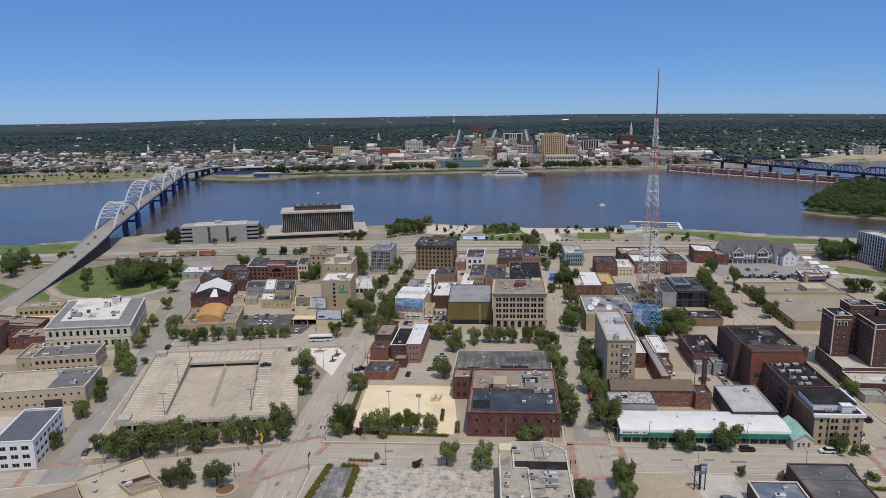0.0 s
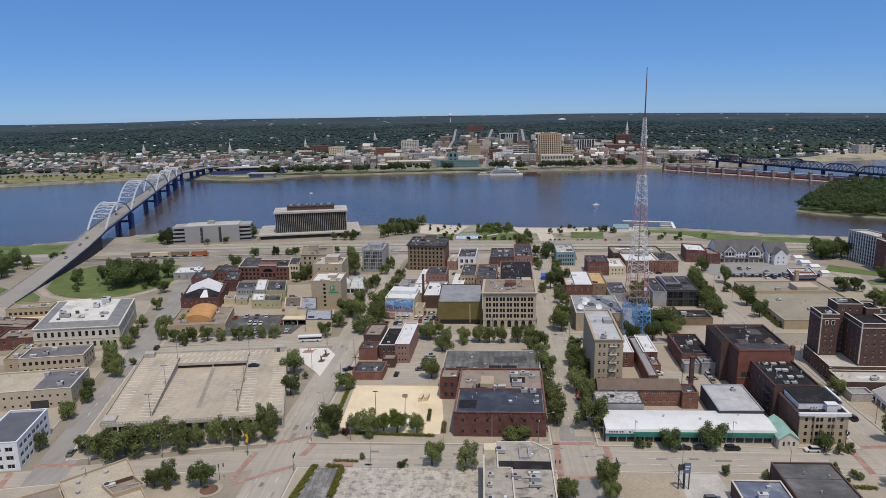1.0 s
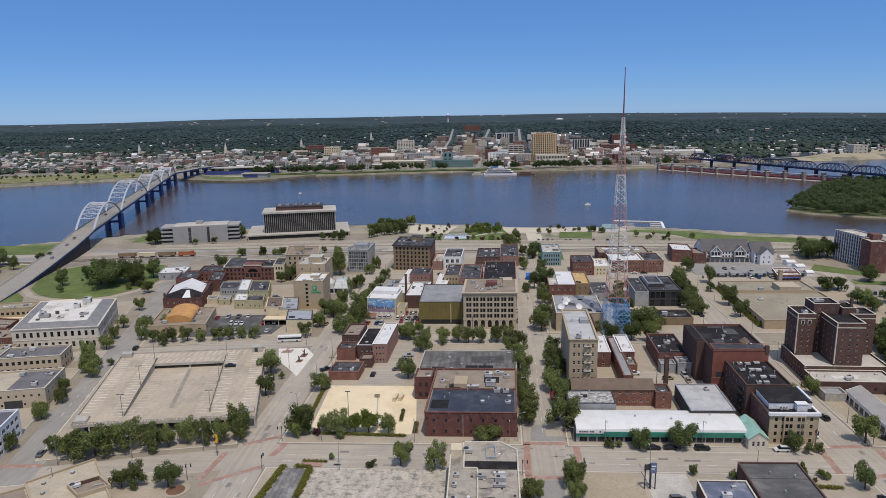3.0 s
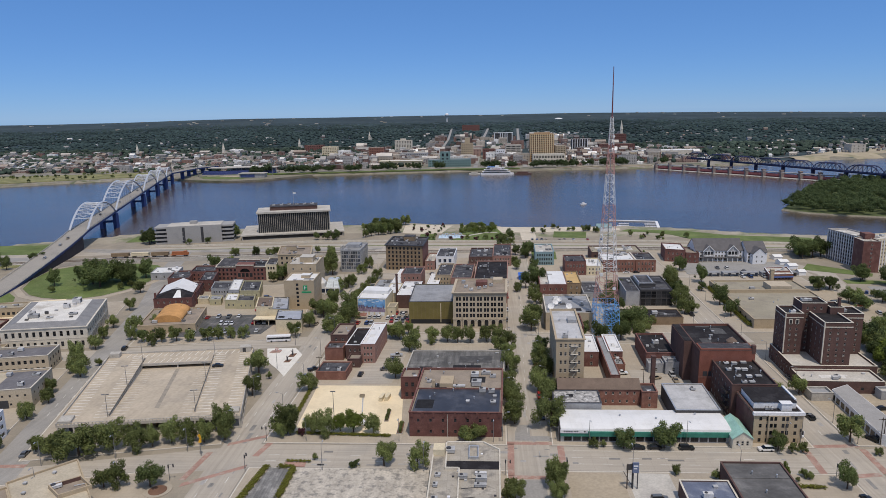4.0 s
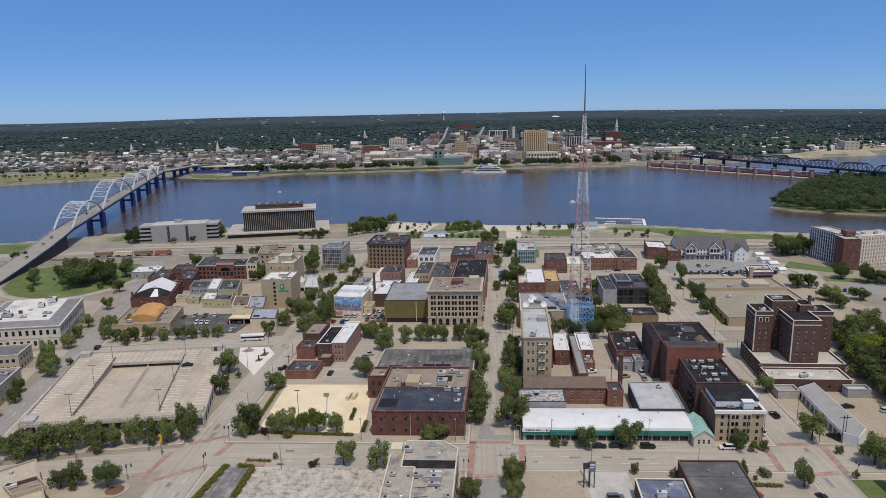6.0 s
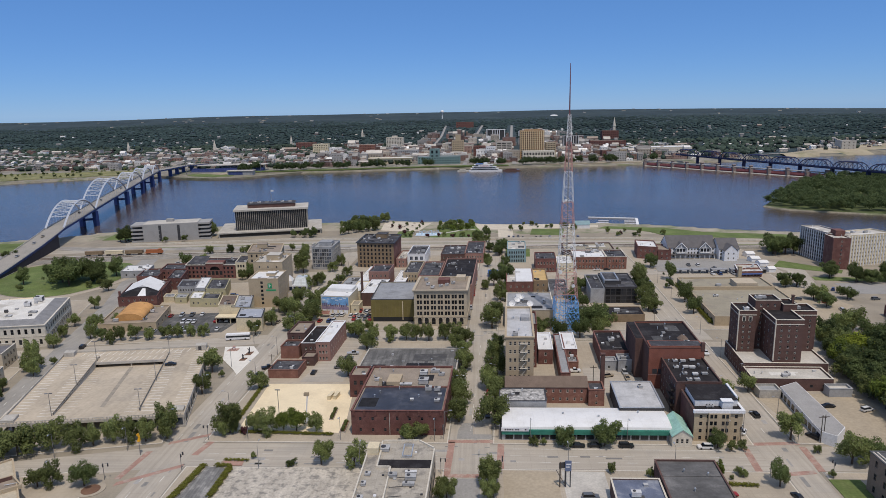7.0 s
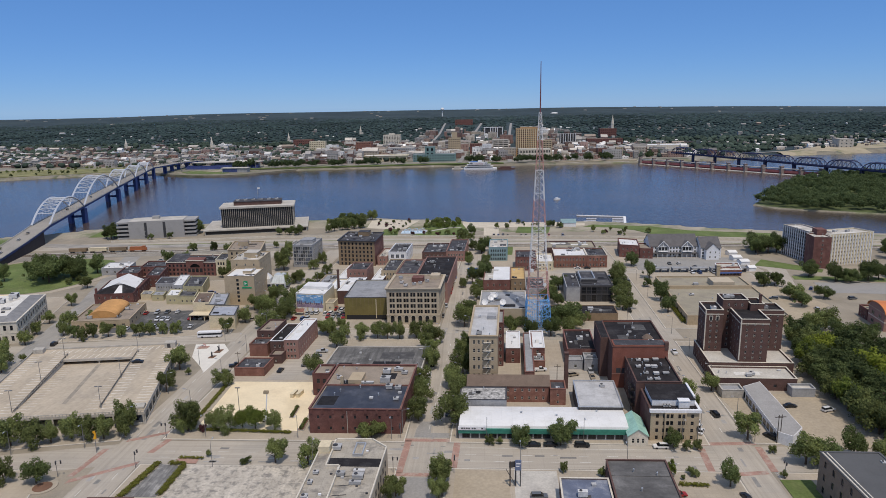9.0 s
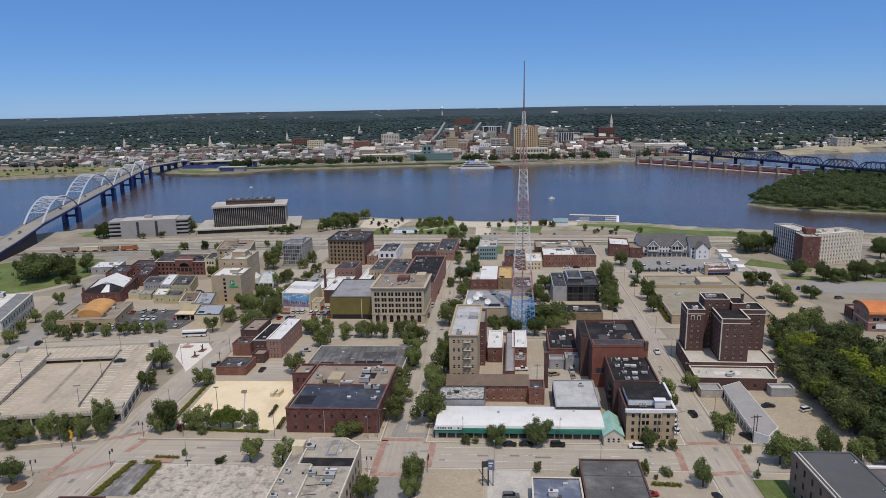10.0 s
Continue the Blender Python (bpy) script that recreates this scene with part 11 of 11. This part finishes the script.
def traffic_signal(x, y, turn=0):
    root = thing("traffic_signal", x, y, 0, "traffic signal on a slim grey post", "traffic light", "traffic signals")
    root.rotation_euler = (0, 0, radians(turn))
    new("pole", SIGNAL_POLE).parent = root
    for d in (0.0, 1.4):
        h_ = new("signal_head", SIGNAL_HEAD)
        h_.parent, h_.location = root, (d, -0.2, 4.9)


def utility_pole(x, y, h=10, turn=0):
    root = thing("utility_pole", x, y, 0, "dark wooden utility pole with crossarm", "pole", "utility poles")
    root.rotation_euler = (0, 0, radians(turn))
    part("pole", Shape().tube((0, 0, -0.2), (0, 0, h), 0.16, 0.11, n=7), M_TIMBER, root)
    part("crossarm", Shape().box(-1.3, 1.3, -0.07, 0.07, h - 0.9, h - 0.72), M_TIMBER, root)


# parked and moving cars
car(71.3, 204.4, 0, 2, "sedan")
car(76.8, 204.6, 0, 2, "sedan")
car(87.0, 204.4, 0, 2, "suv")
car(112.2, 204.0, 180, 0, "suv")
for i_, (x_, y_, p_) in enumerate(((128.3, 214.5, 0), (128.6, 217.8, 0), (129.2, 221.0, 0), (130.2, 227.5, 2), (130.6, 233, 3))):
    car(x_, y_, 62 if i_ < 3 else 88, p_, "sedan" if i_ != 3 else "suv")
car(137.4, 227.5, 95, 2, "suv")
car(150.0, 211.5, 120, 2, "suv")
car(166.5, 246.5 - 12, 5, 2, "sedan", 0.22)
car(178.5, 231.5, 20, 0, "suv", 0.22)
car(146.6, 264, 88, 3, "sedan")
car(70.5, 174.6, 3, 3, "suv", 0.2)
car(107.8, 178.8, 80, 2, "sedan", 0.2)
car(110.0, 176.8, 5, 4, "sedan", 0.2)
car(128.6, 176.0, 100, 2, "sedan")
car(43.5, 171.0, 10, 1, "sedan")
car_row(99.5, 246, 99.5, 268, 4, 90, 0.8, 0.2)
car(92, 262, 20, 6, "suv", 0.2)
car(103.2, 254, 100, 0, "sedan", 0.2)
car(79.0, 267, 5, 0, "pickup", 0.2)
car(-52.8, 270.5, 25, 2, "pickup")
car(-54.5, 263.0, 60, 3, "sedan")
car(-31.2, 265, 86, 2, "sedan", 0.2)
car_row(-22, 268, -18, 290, 4, 10, 0.9, 0.2)
car(-143.0, 269.0, 100, 2, "sedan")
car(-151.5, 296, 100, 2, "suv")
car(-128.2, 202.5, 100, 4, "suv")
car(-92.3, 263.0, 10, 2, "sedan", 4.62)
car(-132.0, 196, 100, 3, "sedan")
car_row(-134, 318, -94, 322, 15, 97, 0.45, 0.22, LOT_PAINT)
car_row(-120, 333, -94, 336, 9, 97, 0.75, 0.22, LOT_PAINT)
car_row(-137, 343, -112, 347, 9, 97, 0.5, 0.22, LOT_PAINT)
car_row(-105, 356, -112, 400, 10, 14, 0.6, 0.2)
car_row(-29, 338, -17, 338, 4, 90, 0.9, 0.2)
car_row(-30, 352, -17, 352, 5, 90, 0.8, 0.2)
car_row(-46, 335, -34, 334, 5, 85, 0.8, 0.2)
car_row(main_x(330) - 8.0, 326, main_x(425) - 8.0, 425, 11, 88, 0.6)
car_row(main_x(330) + 8.0, 326, main_x(425) + 8.0, 425, 11, 88, 0.6)
car_row(main_x(225) - 5.4, 222, main_x(300) - 5.4, 300, 9, 88, 0.45)
car_row(main_x(225) + 5.4, 222, main_x(300) + 5.4, 300, 9, 88, 0.5)
car_row(brady_x(330) - 5.2, 345, brady_x(425) - 5.2, 425, 9, 88, 0.4)
car_row(brady_x(330) + 5.2, 350, brady_x(425) + 5.2, 425, 8, 88, 0.4)
car_row(brady_x(280) - 5.2, 262, brady_x(300) - 5.2, 300, 5, 88, 0.6)
car(140.3, 288, 88, 0, "pickup")
car_row(-55, 330, -53.5, 425, 12, 88, 0.5)
car_row(-67, 330, -66, 425, 12, 88, 0.4)
car_row(-45, 314, 25, 317, 11, 1, 0.5)
car_row(55, 443, 130, 445, 11, 1, 0.6)
car_row(-45, 443, 35, 444, 11, 1, 0.5)
car_row(168, 446, 226, 445, 20, 90, 0.22, 0.2)
car_row(168, 456, 228, 455, 20, 90, 0.22, 0.2)
car_row(178, 472, 216, 472, 14, 90, 0.22, 0.2)
car_row(168, 430.5, 230, 430.5, 14, 90, 0.25, 0.2)
car_row(-300, 441, -318, 540, 5, 104, 0.0)
car_row(60, 564, 130, 560, 18, 90, 0.6)
car_row(315, 452, 350, 440, 12, 60, 0.8)
car_row(-200, 470, -150, 480, 8, 8, 0.5)
for x_, y_, z_, tn_ in ((-306, 470, 7.0, 105), (-316, 505, 10.0, 108), (-360, 640, 14.2, 108), (-388, 728, 14.9, 108), (-425, 840, 15.6, 108), (-322, 525, 11.6, 288)):
    car(x_, y_, tn_, car_rng.randrange(7), "sedan", z_)
for x_, y_, tn_ in ((219, 372, 160), (232, 366, 20), (249, 392, 60), (262, 372, 10), (233, 352, 80)):
    car(x_, y_, tn_, car_rng.randrange(7), "suv")


def bus(x, y, turn, L=11.5):
    root = thing("city_bus", x, y, 0.05, "white city bus with dark windows", "bus")
    root.rotation_euler = (0, 0, radians(turn))
    part("body", Shape().box(-L / 2, L / 2, -1.25, 1.25, 0.4, 2.95).box(-L / 2 + 0.4, L / 2 - 0.4, -1.1, 1.1, 2.95, 3.15), M_WHITE, root)
    part("window_band", Shape().box(-L / 2 + 0.3, L / 2 + 0.02, -1.27, 1.27, 1.5, 2.4), M_CARGLASS, root)
    for sx in (-0.3, 0.32):
        for sy in (-1, 1):
            w_ = new("wheel", WHEEL)
            w_.parent, w_.location, w_.scale = root, (sx * L, sy * 1.15, 0.45), (1.35, 1.2, 1.35)



for yy in range(212, 305, 30):
    street_lamp(main_x(yy) - 8.6, yy, 0)
    street_lamp(main_x(yy) + 8.6, yy + 12, 180)
    street_lamp(brady_x(yy) - 8.2, yy, 0)
    street_lamp(brady_x(yy) + 8.2, yy + 12, 180)
    street_lamp(HARR - 8.0, yy, 0)
    street_lamp(HARR + 8.0, yy + 15, 180)
for yy in range(330, 430, 33):
    for cx_ in (main_x(yy), brady_x(yy), -60.5):
        street_lamp(cx_ - 10.4, yy, 0, 0.9)
        street_lamp(cx_ + 10.4, yy + 14, 180, 0.9)
for xx in range(-40, 126, 32):
    street_lamp(xx, 207.6, -90)
    if xx not in (24, 120):
        street_lamp(xx + 10, 188.6, 90)
for xx, yy in ((-78, 199.5), (-100, 194.5), (-122, 189.5), (-90, 178.5), (-113, 174)):
    street_lamp(xx, yy, -80)
for sx, sy, tn in ((27.0, 208.5, -90), (45.8, 187.2, 90), (27.2, 187.0, 0), (45.8, 208.8, 180), (125.2, 208.5, -90), (143.6, 186.6, 90), (125.5, 186.8, 0), (143.8, 208.8, 180), (-53.6, 207.0, 180), (-70.5, 207.6, -80), (-54.5, 188.0, 90), (-76, 182, 20), (27.5, 304, 0), (48, 322, 180)):
    traffic_signal(sx, sy, tn)
for x_, y_ in ((84, 250), (150.5, 208), (151.6, 208.4), (-48, 262), (11, 318)):
    utility_pole(x_, y_, 10)

# sand yard: light masts, boom lift, planter beds, crates
for x_, y_ in ((-33.5, 222.5),):
    p_ = thing("yard_light_mast", x_, y_, 0.15, "tall dark floodlight mast in the sand yard", "light mast")
    part("pole", Shape().tube((0, 0, -0.1), (0, 0, 11.5), 0.14, 0.1, n=7), M_POLE, p_)
    part("light_bar", Shape().box(-0.9, 0.9, -0.15, 0.15, 11.3, 11.6), M_POLE, p_)
    part("base_block", Shape().box(-0.6, 0.6, -0.6, 0.6, -0.05, 0.7), M_CONCWALL, p_)
lf = thing("boom_lift", -22.5, 219.5, 0.19, "white boom lift with raised arm", "lift")
part("chassis", Shape().box(-1.2, 1.2, -0.9, 0.9, 0.35, 1.2).box(-0.9, 0.5, -0.7, 0.7, 1.2, 2.0), M_WHITE, lf)
part("boom", Shape().tube((-0.3, 0, 1.9), (0.3, 1.2, 10.2), 0.26, 0.2, n=6), M_WHITE, lf)
part("basket", Shape().box(-0.9, 0.9, 0.8, 1.7, 10.1, 10.25).box(-0.9, 0.9, 0.8, 0.86, 10.2, 11.1).box(-0.9, 0.9, 1.64, 1.7, 10.2, 11.1), M_TANBRICK, lf)
for sx in (-0.9, 0.9):
    for sy in (-0.85, 0.85):
        w_ = new("wheel", WHEEL)
        w_.parent, w_.location = lf, (sx, sy, 0.34)
for x_, y_, tn_ in ((-18.6, 241, 80), (-16.4, 241.4, 80)):
    c_ = solid("storage_crate", Shape().box(-2.2, 2.2, -0.6, 0.6, 0, 1.5).box(-2.3, 2.3, -0.7, 0.7, 1.5, 1.62), M_CREAM, "long cream storage crate on sand", "crate", (x_, y_, 0.19), "storage crates")
    c_.rotation_euler = (0, 0, radians(tn_))
for x_, y_, w_, d_ in ((-15.2, 222.0, 1.6, 9.0), (-9.6, 212.6, 2.2, 8.5)):
    pb = thing("planter_bed", x_, y_, 0.19, "long planter bed with shrubs", "planter")
    part("kerb", Shape().box(0, w_, 0, d_, 0, 0.35), M_CONCWALL, pb)
    part("soil", Shape().box(0.15, w_ - 0.15, 0.15, d_ - 0.15, 0.3, 0.42), M_MULCH, pb)
    for i in range(6):
        cr = new("shrub", CROWNS[GREEN][i % 4])
        cr.parent, cr.location, cr.scale = pb, (w_ / 2, 0.8 + i * (d_ - 1.6) / 5, 0.8), (0.8, 0.9, 0.7)


M_HEDGE = material("hedge_leaf", (0.19, 0.195, 0.045), 0.9, isle=0.3, var=0.2, bump=0, trans=0.4, spec=0.05)
HEDGE_CLUMPS = [crown_mesh("foliage", 300 + i, 900, M_HEDGE, 0.9, 0.0, 1.9) for i in range(3)]


def hedge(x0, y0, x1, y1, w, h, label="clipped green hedge beside the lot"):
    d = Vector((x1 - x0, y1 - y0))
    n = max(2, int(d.length / 1.25))
    root = thing("hedge", x0, y0, 0.15, label, "hedge", "hedges")
    for i in range(n):
        t = (i + 0.5) / n
        cr = new("foliage", HEDGE_CLUMPS[i % 3])
        cr.parent, cr.location, cr.scale = root, (d.x * t, d.y * t, h * 0.5), (w * 0.86, w * 0.86, h * 0.62)


hedge(-50.6, 171, -48.2, 190.5, 1.5, 1.2)
hedge(-44.5, 190.2, -39.6, 190.0, 1.4, 1.2)
hedge(-39.5, 173, -39.3, 189.5, 1.5, 1.2)
hedge(-43, 193.0 + 0.8, -35, 193.6, 1.0, 0.8)
hedge(-44.8, 212.6, -11.5, 211.0, 1.2, 1.0)
hedge(112, 182.5, 120, 182.0, 1.3, 1.0)
hedge(-48.4, 216, -49.0, 250, 1.2, 1.0)
hedge(157.5, 330, 161.5, 404, 2.0, 2.2, "dark hedge along the store wall")

# red panel at the corner, plaza sculpture beds, round planter
sheet("brick_panel", [(-43.5, 190.8), (-36.2, 190.6), (-36.4, 193.4), (-43.2, 193.6)], 0.1, 0.22, M_REDPAVE, "red brick panel by the crossing", "paving")
sheet("sculpture_bed", [(-68.6, 285.8), (-66.0, 286.2), (-65.7, 290.2), (-68.2, 289.6)], 0.1, 0.45, M_MULCH, "dark planted bed on white plaza", "planter")
sc = thing("plaza_sculpture", -67.1, 287.8, 0.3, "dark abstract plaza sculpture", "sculpture")
part("blade", Shape().tube((0, 0, 0), (0.3, 0.2, 3.2), 0.5, 0.15, n=5).tube((0.3, 0.2, 1.2), (-0.8, 0.4, 2.4), 0.25, 0.1, n=5), M_FAN, sc)
sc = thing("red_sculpture", -77.2, 292.7, 0.18, "small red steel plaza sculpture", "sculpture")
part("frame", Shape().tube((0, 0, 0), (1.2, 0, 2.2), 0.15).tube((1.2, 0, 2.2), (2.4, 0, 0), 0.15).tube((0.4, 0, 1.0), (2.0, 0.6, 1.4), 0.15), M_MASTRED, sc)
sheet("sculpture_bed", [(-68.8, 279.2), (-66.4, 279.4), (-66.0, 282.4), (-68.4, 282.0)], 0.1, 0.45, M_MULCH, "dark planted bed on white plaza", "planter")
sheet("sculpture_bed", [(-79.0, 291.0), (-74.2, 291.6), (-74.0, 294.4), (-78.6, 294.0)], 0.1, 0.40, M_REDPAVE, "red brick panel under plaza sculpture", "planter")
sc = thing("plaza_sculpture", -67.4, 280.8, 0.3, "dark abstract plaza sculpture", "sculpture")
part("blade", Shape().tube((0, 0, 0), (-0.3, 0.2, 2.4), 0.45, 0.2, n=5).tube((-0.2, 0.2, 1.4), (0.7, 0.3, 2.2), 0.22, 0.1, n=5), M_FAN, sc)
rp = thing("round_planter", -77.2, 176.5, 0, "round traffic island with mulch bed", "planter")
part("kerb", Shape().tube((0, 0, -0.1), (0, 0, 0.25), 4.2, n=22), M_WALK, rp)
part("mulch", Shape().tube((0.2, -0.3, 0.2), (0.2, -0.3, 0.36), 2.7, n=18), M_MULCH, rp)
ys = thing("yellow_sculpture", -72.3, 196.8, 0.0, "yellow abstract street sculpture on a post", "sculpture")
part("post", Shape().tube((0, 0, -0.1), (0, 0, 5.2), 0.12), M_POLE, ys)
part("figure", Shape().tube((0, 0, 5.0), (0.3, 0, 6.4), 0.55, 0.3, n=6).tube((0.3, 0, 6.4), (-0.2, 0, 7.6), 0.3, 0.5, n=6), material("sculpture_yellow", (0.62, 0.32, 0.02), 0.6), ys)
# billboard frame near the dirt lot
bb = thing("roadside_sign", 62.5, 180.5, 0.1, "dark twin-post sign frame", "sign")
part("post", Shape().tube((0, 0, -0.1), (0, 0, 8), 0.2, n=6), M_TIMBER, bb)
part("post", Shape().tube((1.6, 0.6, -0.1), (1.6, 0.6, 8), 0.2, n=6), M_TIMBER, bb)
part("panel", Shape().prism([(-0.2, -0.2), (1.8, 0.5), (1.7, 0.8), (-0.3, 0.1)], 6.0, 7.8), M_DARKWALL, bb)


# riverside railway, walls and rows of planting
def rail_line(off, name, w, z0, z1, mt, label, cat, x0=-400, x1=400):
    line = [(x, float(np.interp(x, [-420, -260, -80, 160, 420], [469, 499, 517, 527, 500])) + off) for x in np.arange(x0, x1 + 1, 20.0)]
    strip(name, line, w, mt, z0, z1, label, cat)


M_BALLAST = material("dark_ballast", (0.23, 0.205, 0.175), 0.95, scale=0.3, var=0.2, fine=2.0)
M_RAIL = material("rusty_rail", (0.12, 0.085, 0.065), 0.6, 0.3)
for o_ in (-2.6, 2.2):
    rail_line(o_, "railway_bed", 2.9, 0.0, 0.22, M_BALLAST, "dark gravel bed of the riverside railway", "railway")
    for g_ in (-0.75, 0.75):
        rail_line(o_ + g_, "railway_rail", 0.16, 0.2, 0.38, M_RAIL, "rusty steel rail on gravel bed", "rail")
rail_line(-8.0, "retaining_wall", 0.5, -0.1, 1.5, M_CONCWALL, "low pale concrete wall beside the railway", "wall", -230, 400)
strip("flood_wall", [(-262, 543), (-188, 550), (-126, 561), (-23, 559), (64, 557), (160, 552), (400, 522)], 0.6, M_PALESTONE, -0.1, 1.5, "low white concrete flood wall", "wall")
M_MEDIAN = material("median_grass", (0.16, 0.18, 0.075), 0.95, scale=0.2, var=0.25)
strip("road_median", [(-240, 531), (-73, 545), (159, 536), (400, 510)], 1.6, M_MEDIAN, 0.0, 0.2, "narrow grassed road median", "median")
lots = [(-176, 458, 46, 34, M_CONC), (-128, 482, 44, 24, M_CONC), (-58, 494, 12, 17, M_CONC), (-46, 494, 84, 17, M_CONC)]
for x_, y_, w_, d_, m_ in lots:
    sheet("riverside_lot", quad_at(x_, y_, w_, d_, (0, 4)), 0.1, 0.176, m_, "pale grey parking lot near the river", "parking lot")
bus(-79.4, 307.7, 8)
tent = gabled("market_tent", "bright blue canopy tent by the street", 46.0, 427.5, 6, 6, 2.6, 4.2, material("blue_canvas", (0.03, 0.13, 0.55), 0.7), material("blue_canvas", (0.03, 0.13, 0.55), 0.7), storeys=1, G=(0, 0), cat="tent")
for x_, y_, k_ in ((-40.0, 344.6, 1), (-37.2, 344.8, 1), (-34.8, 345.2, 0), (-29.8, 343.8, 0), (-27.0, 344.5, 0), (-24.0, 343.5, 3), (-20.5, 343.8, 2), (-22, 350, 0)):
    car(x_, y_, 84, k_, "suv" if k_ == 0 else "sedan", 0.2)
solid("red_awning", Shape().poly([(0, 0, 2.0), (5, 0, 2.0), (5, 3, 3.0), (0, 3, 3.0)]).box(0, 5, 0, 0.1, 1.8, 2.0).box(0.1, 0.25, 0.1, 0.25, 0, 2).box(4.75, 4.9, 0.1, 0.25, 0, 2), M_BRICK3, "faded red awning on posts", "awning", (-46.5, 342.0, 0.15))


# riverside play area and plaza planting
play = thing("splash_fountain", -13, 579, 0.15, "pale blue splash play structure on the lawn", "play structure")
M_PALEBLUE = material("pale_blue_paint", (0.42, 0.55, 0.66), 0.6)
for i, (u_, v_, h_) in enumerate(((0, 0, 2.6), (3, 1.4, 3.2), (6, 0.4, 2.4), (9, 2.2, 3.0), (12, 1.0, 2.2), (15, 2.6, 2.8))):
    part("spray_arch", Shape().tube((u_, v_, 0), (u_, v_, h_), 0.22, n=6).tube((u_, v_, h_), (u_ + 2.2, v_ + 0.4, h_ + 0.3), 0.2, n=6).tube((u_ + 2.2, v_ + 0.4, h_ + 0.3), (u_ + 2.2, v_ + 0.4, 0), 0.22, n=6), M_PALEBLUE, play)
part("splash_pad", Shape().box(-3, 19, -4, 9.5, -0.1, 0.06), material("pale_blue_pad", (0.50, 0.60, 0.68), 0.6, var=0.12), play, "pale blue wet pad")
plaza_rng = random.Random(88)
for i in range(11):
    x_, y_ = plaza_rng.uniform(-48, -12), plaza_rng.uniform(606, 638)
    tree(x_, y_, plaza_rng.uniform(2.6, 4.2), plaza_rng.uniform(1.2, 1.9), COPPER if i % 3 == 0 else DARK)
for i in range(7):
    x_, y_ = plaza_rng.uniform(-46, -14), plaza_rng.uniform(606, 638)
    solid("bench", Shape().box(0, 1.8, 0, 0.5, 0.4, 0.48).box(0.1, 0.25, 0.05, 0.45, 0, 0.4).box(1.55, 1.7, 0.05, 0.45, 0, 0.4).box(0, 1.8, 0.45, 0.52, 0.48, 0.9), M_TIMBER, "dark timber bench on the plaza", "bench", (x_, y_, 0.15), "plaza benches")


def pylon_sign(x, y):
    """Tall roadside sign: two dark posts carrying a narrow panel."""
    root = thing("pylon_sign", x, y, 0.18, "tall dark roadside sign on two posts", "sign")
    for u in (0.0, 1.3):
        part("post", Shape().box(u - 0.14, u + 0.14, -0.14, 0.14, -0.2, 7.6), M_DKFRAME, root)
    pn = part("panel", Shape().box(-0.25, 1.55, -0.2, 0.2, 5.2, 8.4), material("sign_slate_blue", (0.12, 0.15, 0.24), 0.5), root, "slate blue sign panel")
    part("lettering", Shape().box(0.0, 1.3, -0.24, -0.2, 7.2, 7.6).box(0.0, 1.0, -0.24, -0.2, 6.4, 6.7), M_WHITE, pn)
    part("brace", Shape().tube((-2.2, -0.3, 4.4), (0.0, 0, 0.4), 0.1, n=5).tube((-2.2, -0.3, 4.4), (-2.9, -0.2, 5.6), 0.1, n=5), M_DKFRAME, root)


pylon_sign(64.2, 180.5)

# worn ground of the rail yard beside the bridge ramp
sheet("rail_yard", [(-344, 508), (-262, 495), (-140, 507), (-60, 514), (-60, 508), (-140, 499), (-222, 487), (-250, 484), (-284, 480), (-300, 466), (-300, 444)], -0.1, 0.11, material("rail_yard_ground", (0.25, 0.23, 0.20), 0.95, scale=0.06, var=0.25, fine=1.0, fvar=0.15, stain=(0.36, 0.33, 0.28), stain_amt=0.7, stain_scale=0.05), "worn grey-brown ground beside the railway", "ground")
sheet("road_riverside", [(-330, 541), (-280, 534), (-126, 534), (-60, 536), (-60, 529), (-126, 523), (-278, 520), (-330, 528)], -0.1, 0.12, material("worn_road_grey", (0.27, 0.255, 0.235), 0.92, scale=0.08, var=0.15, fine=1.2, fvar=0.12, stain=(0.36, 0.335, 0.29), stain_amt=0.6, stain_scale=0.06, streak=(0.06, 0.8, 0.25)), "worn grey road between railway and river", "road")
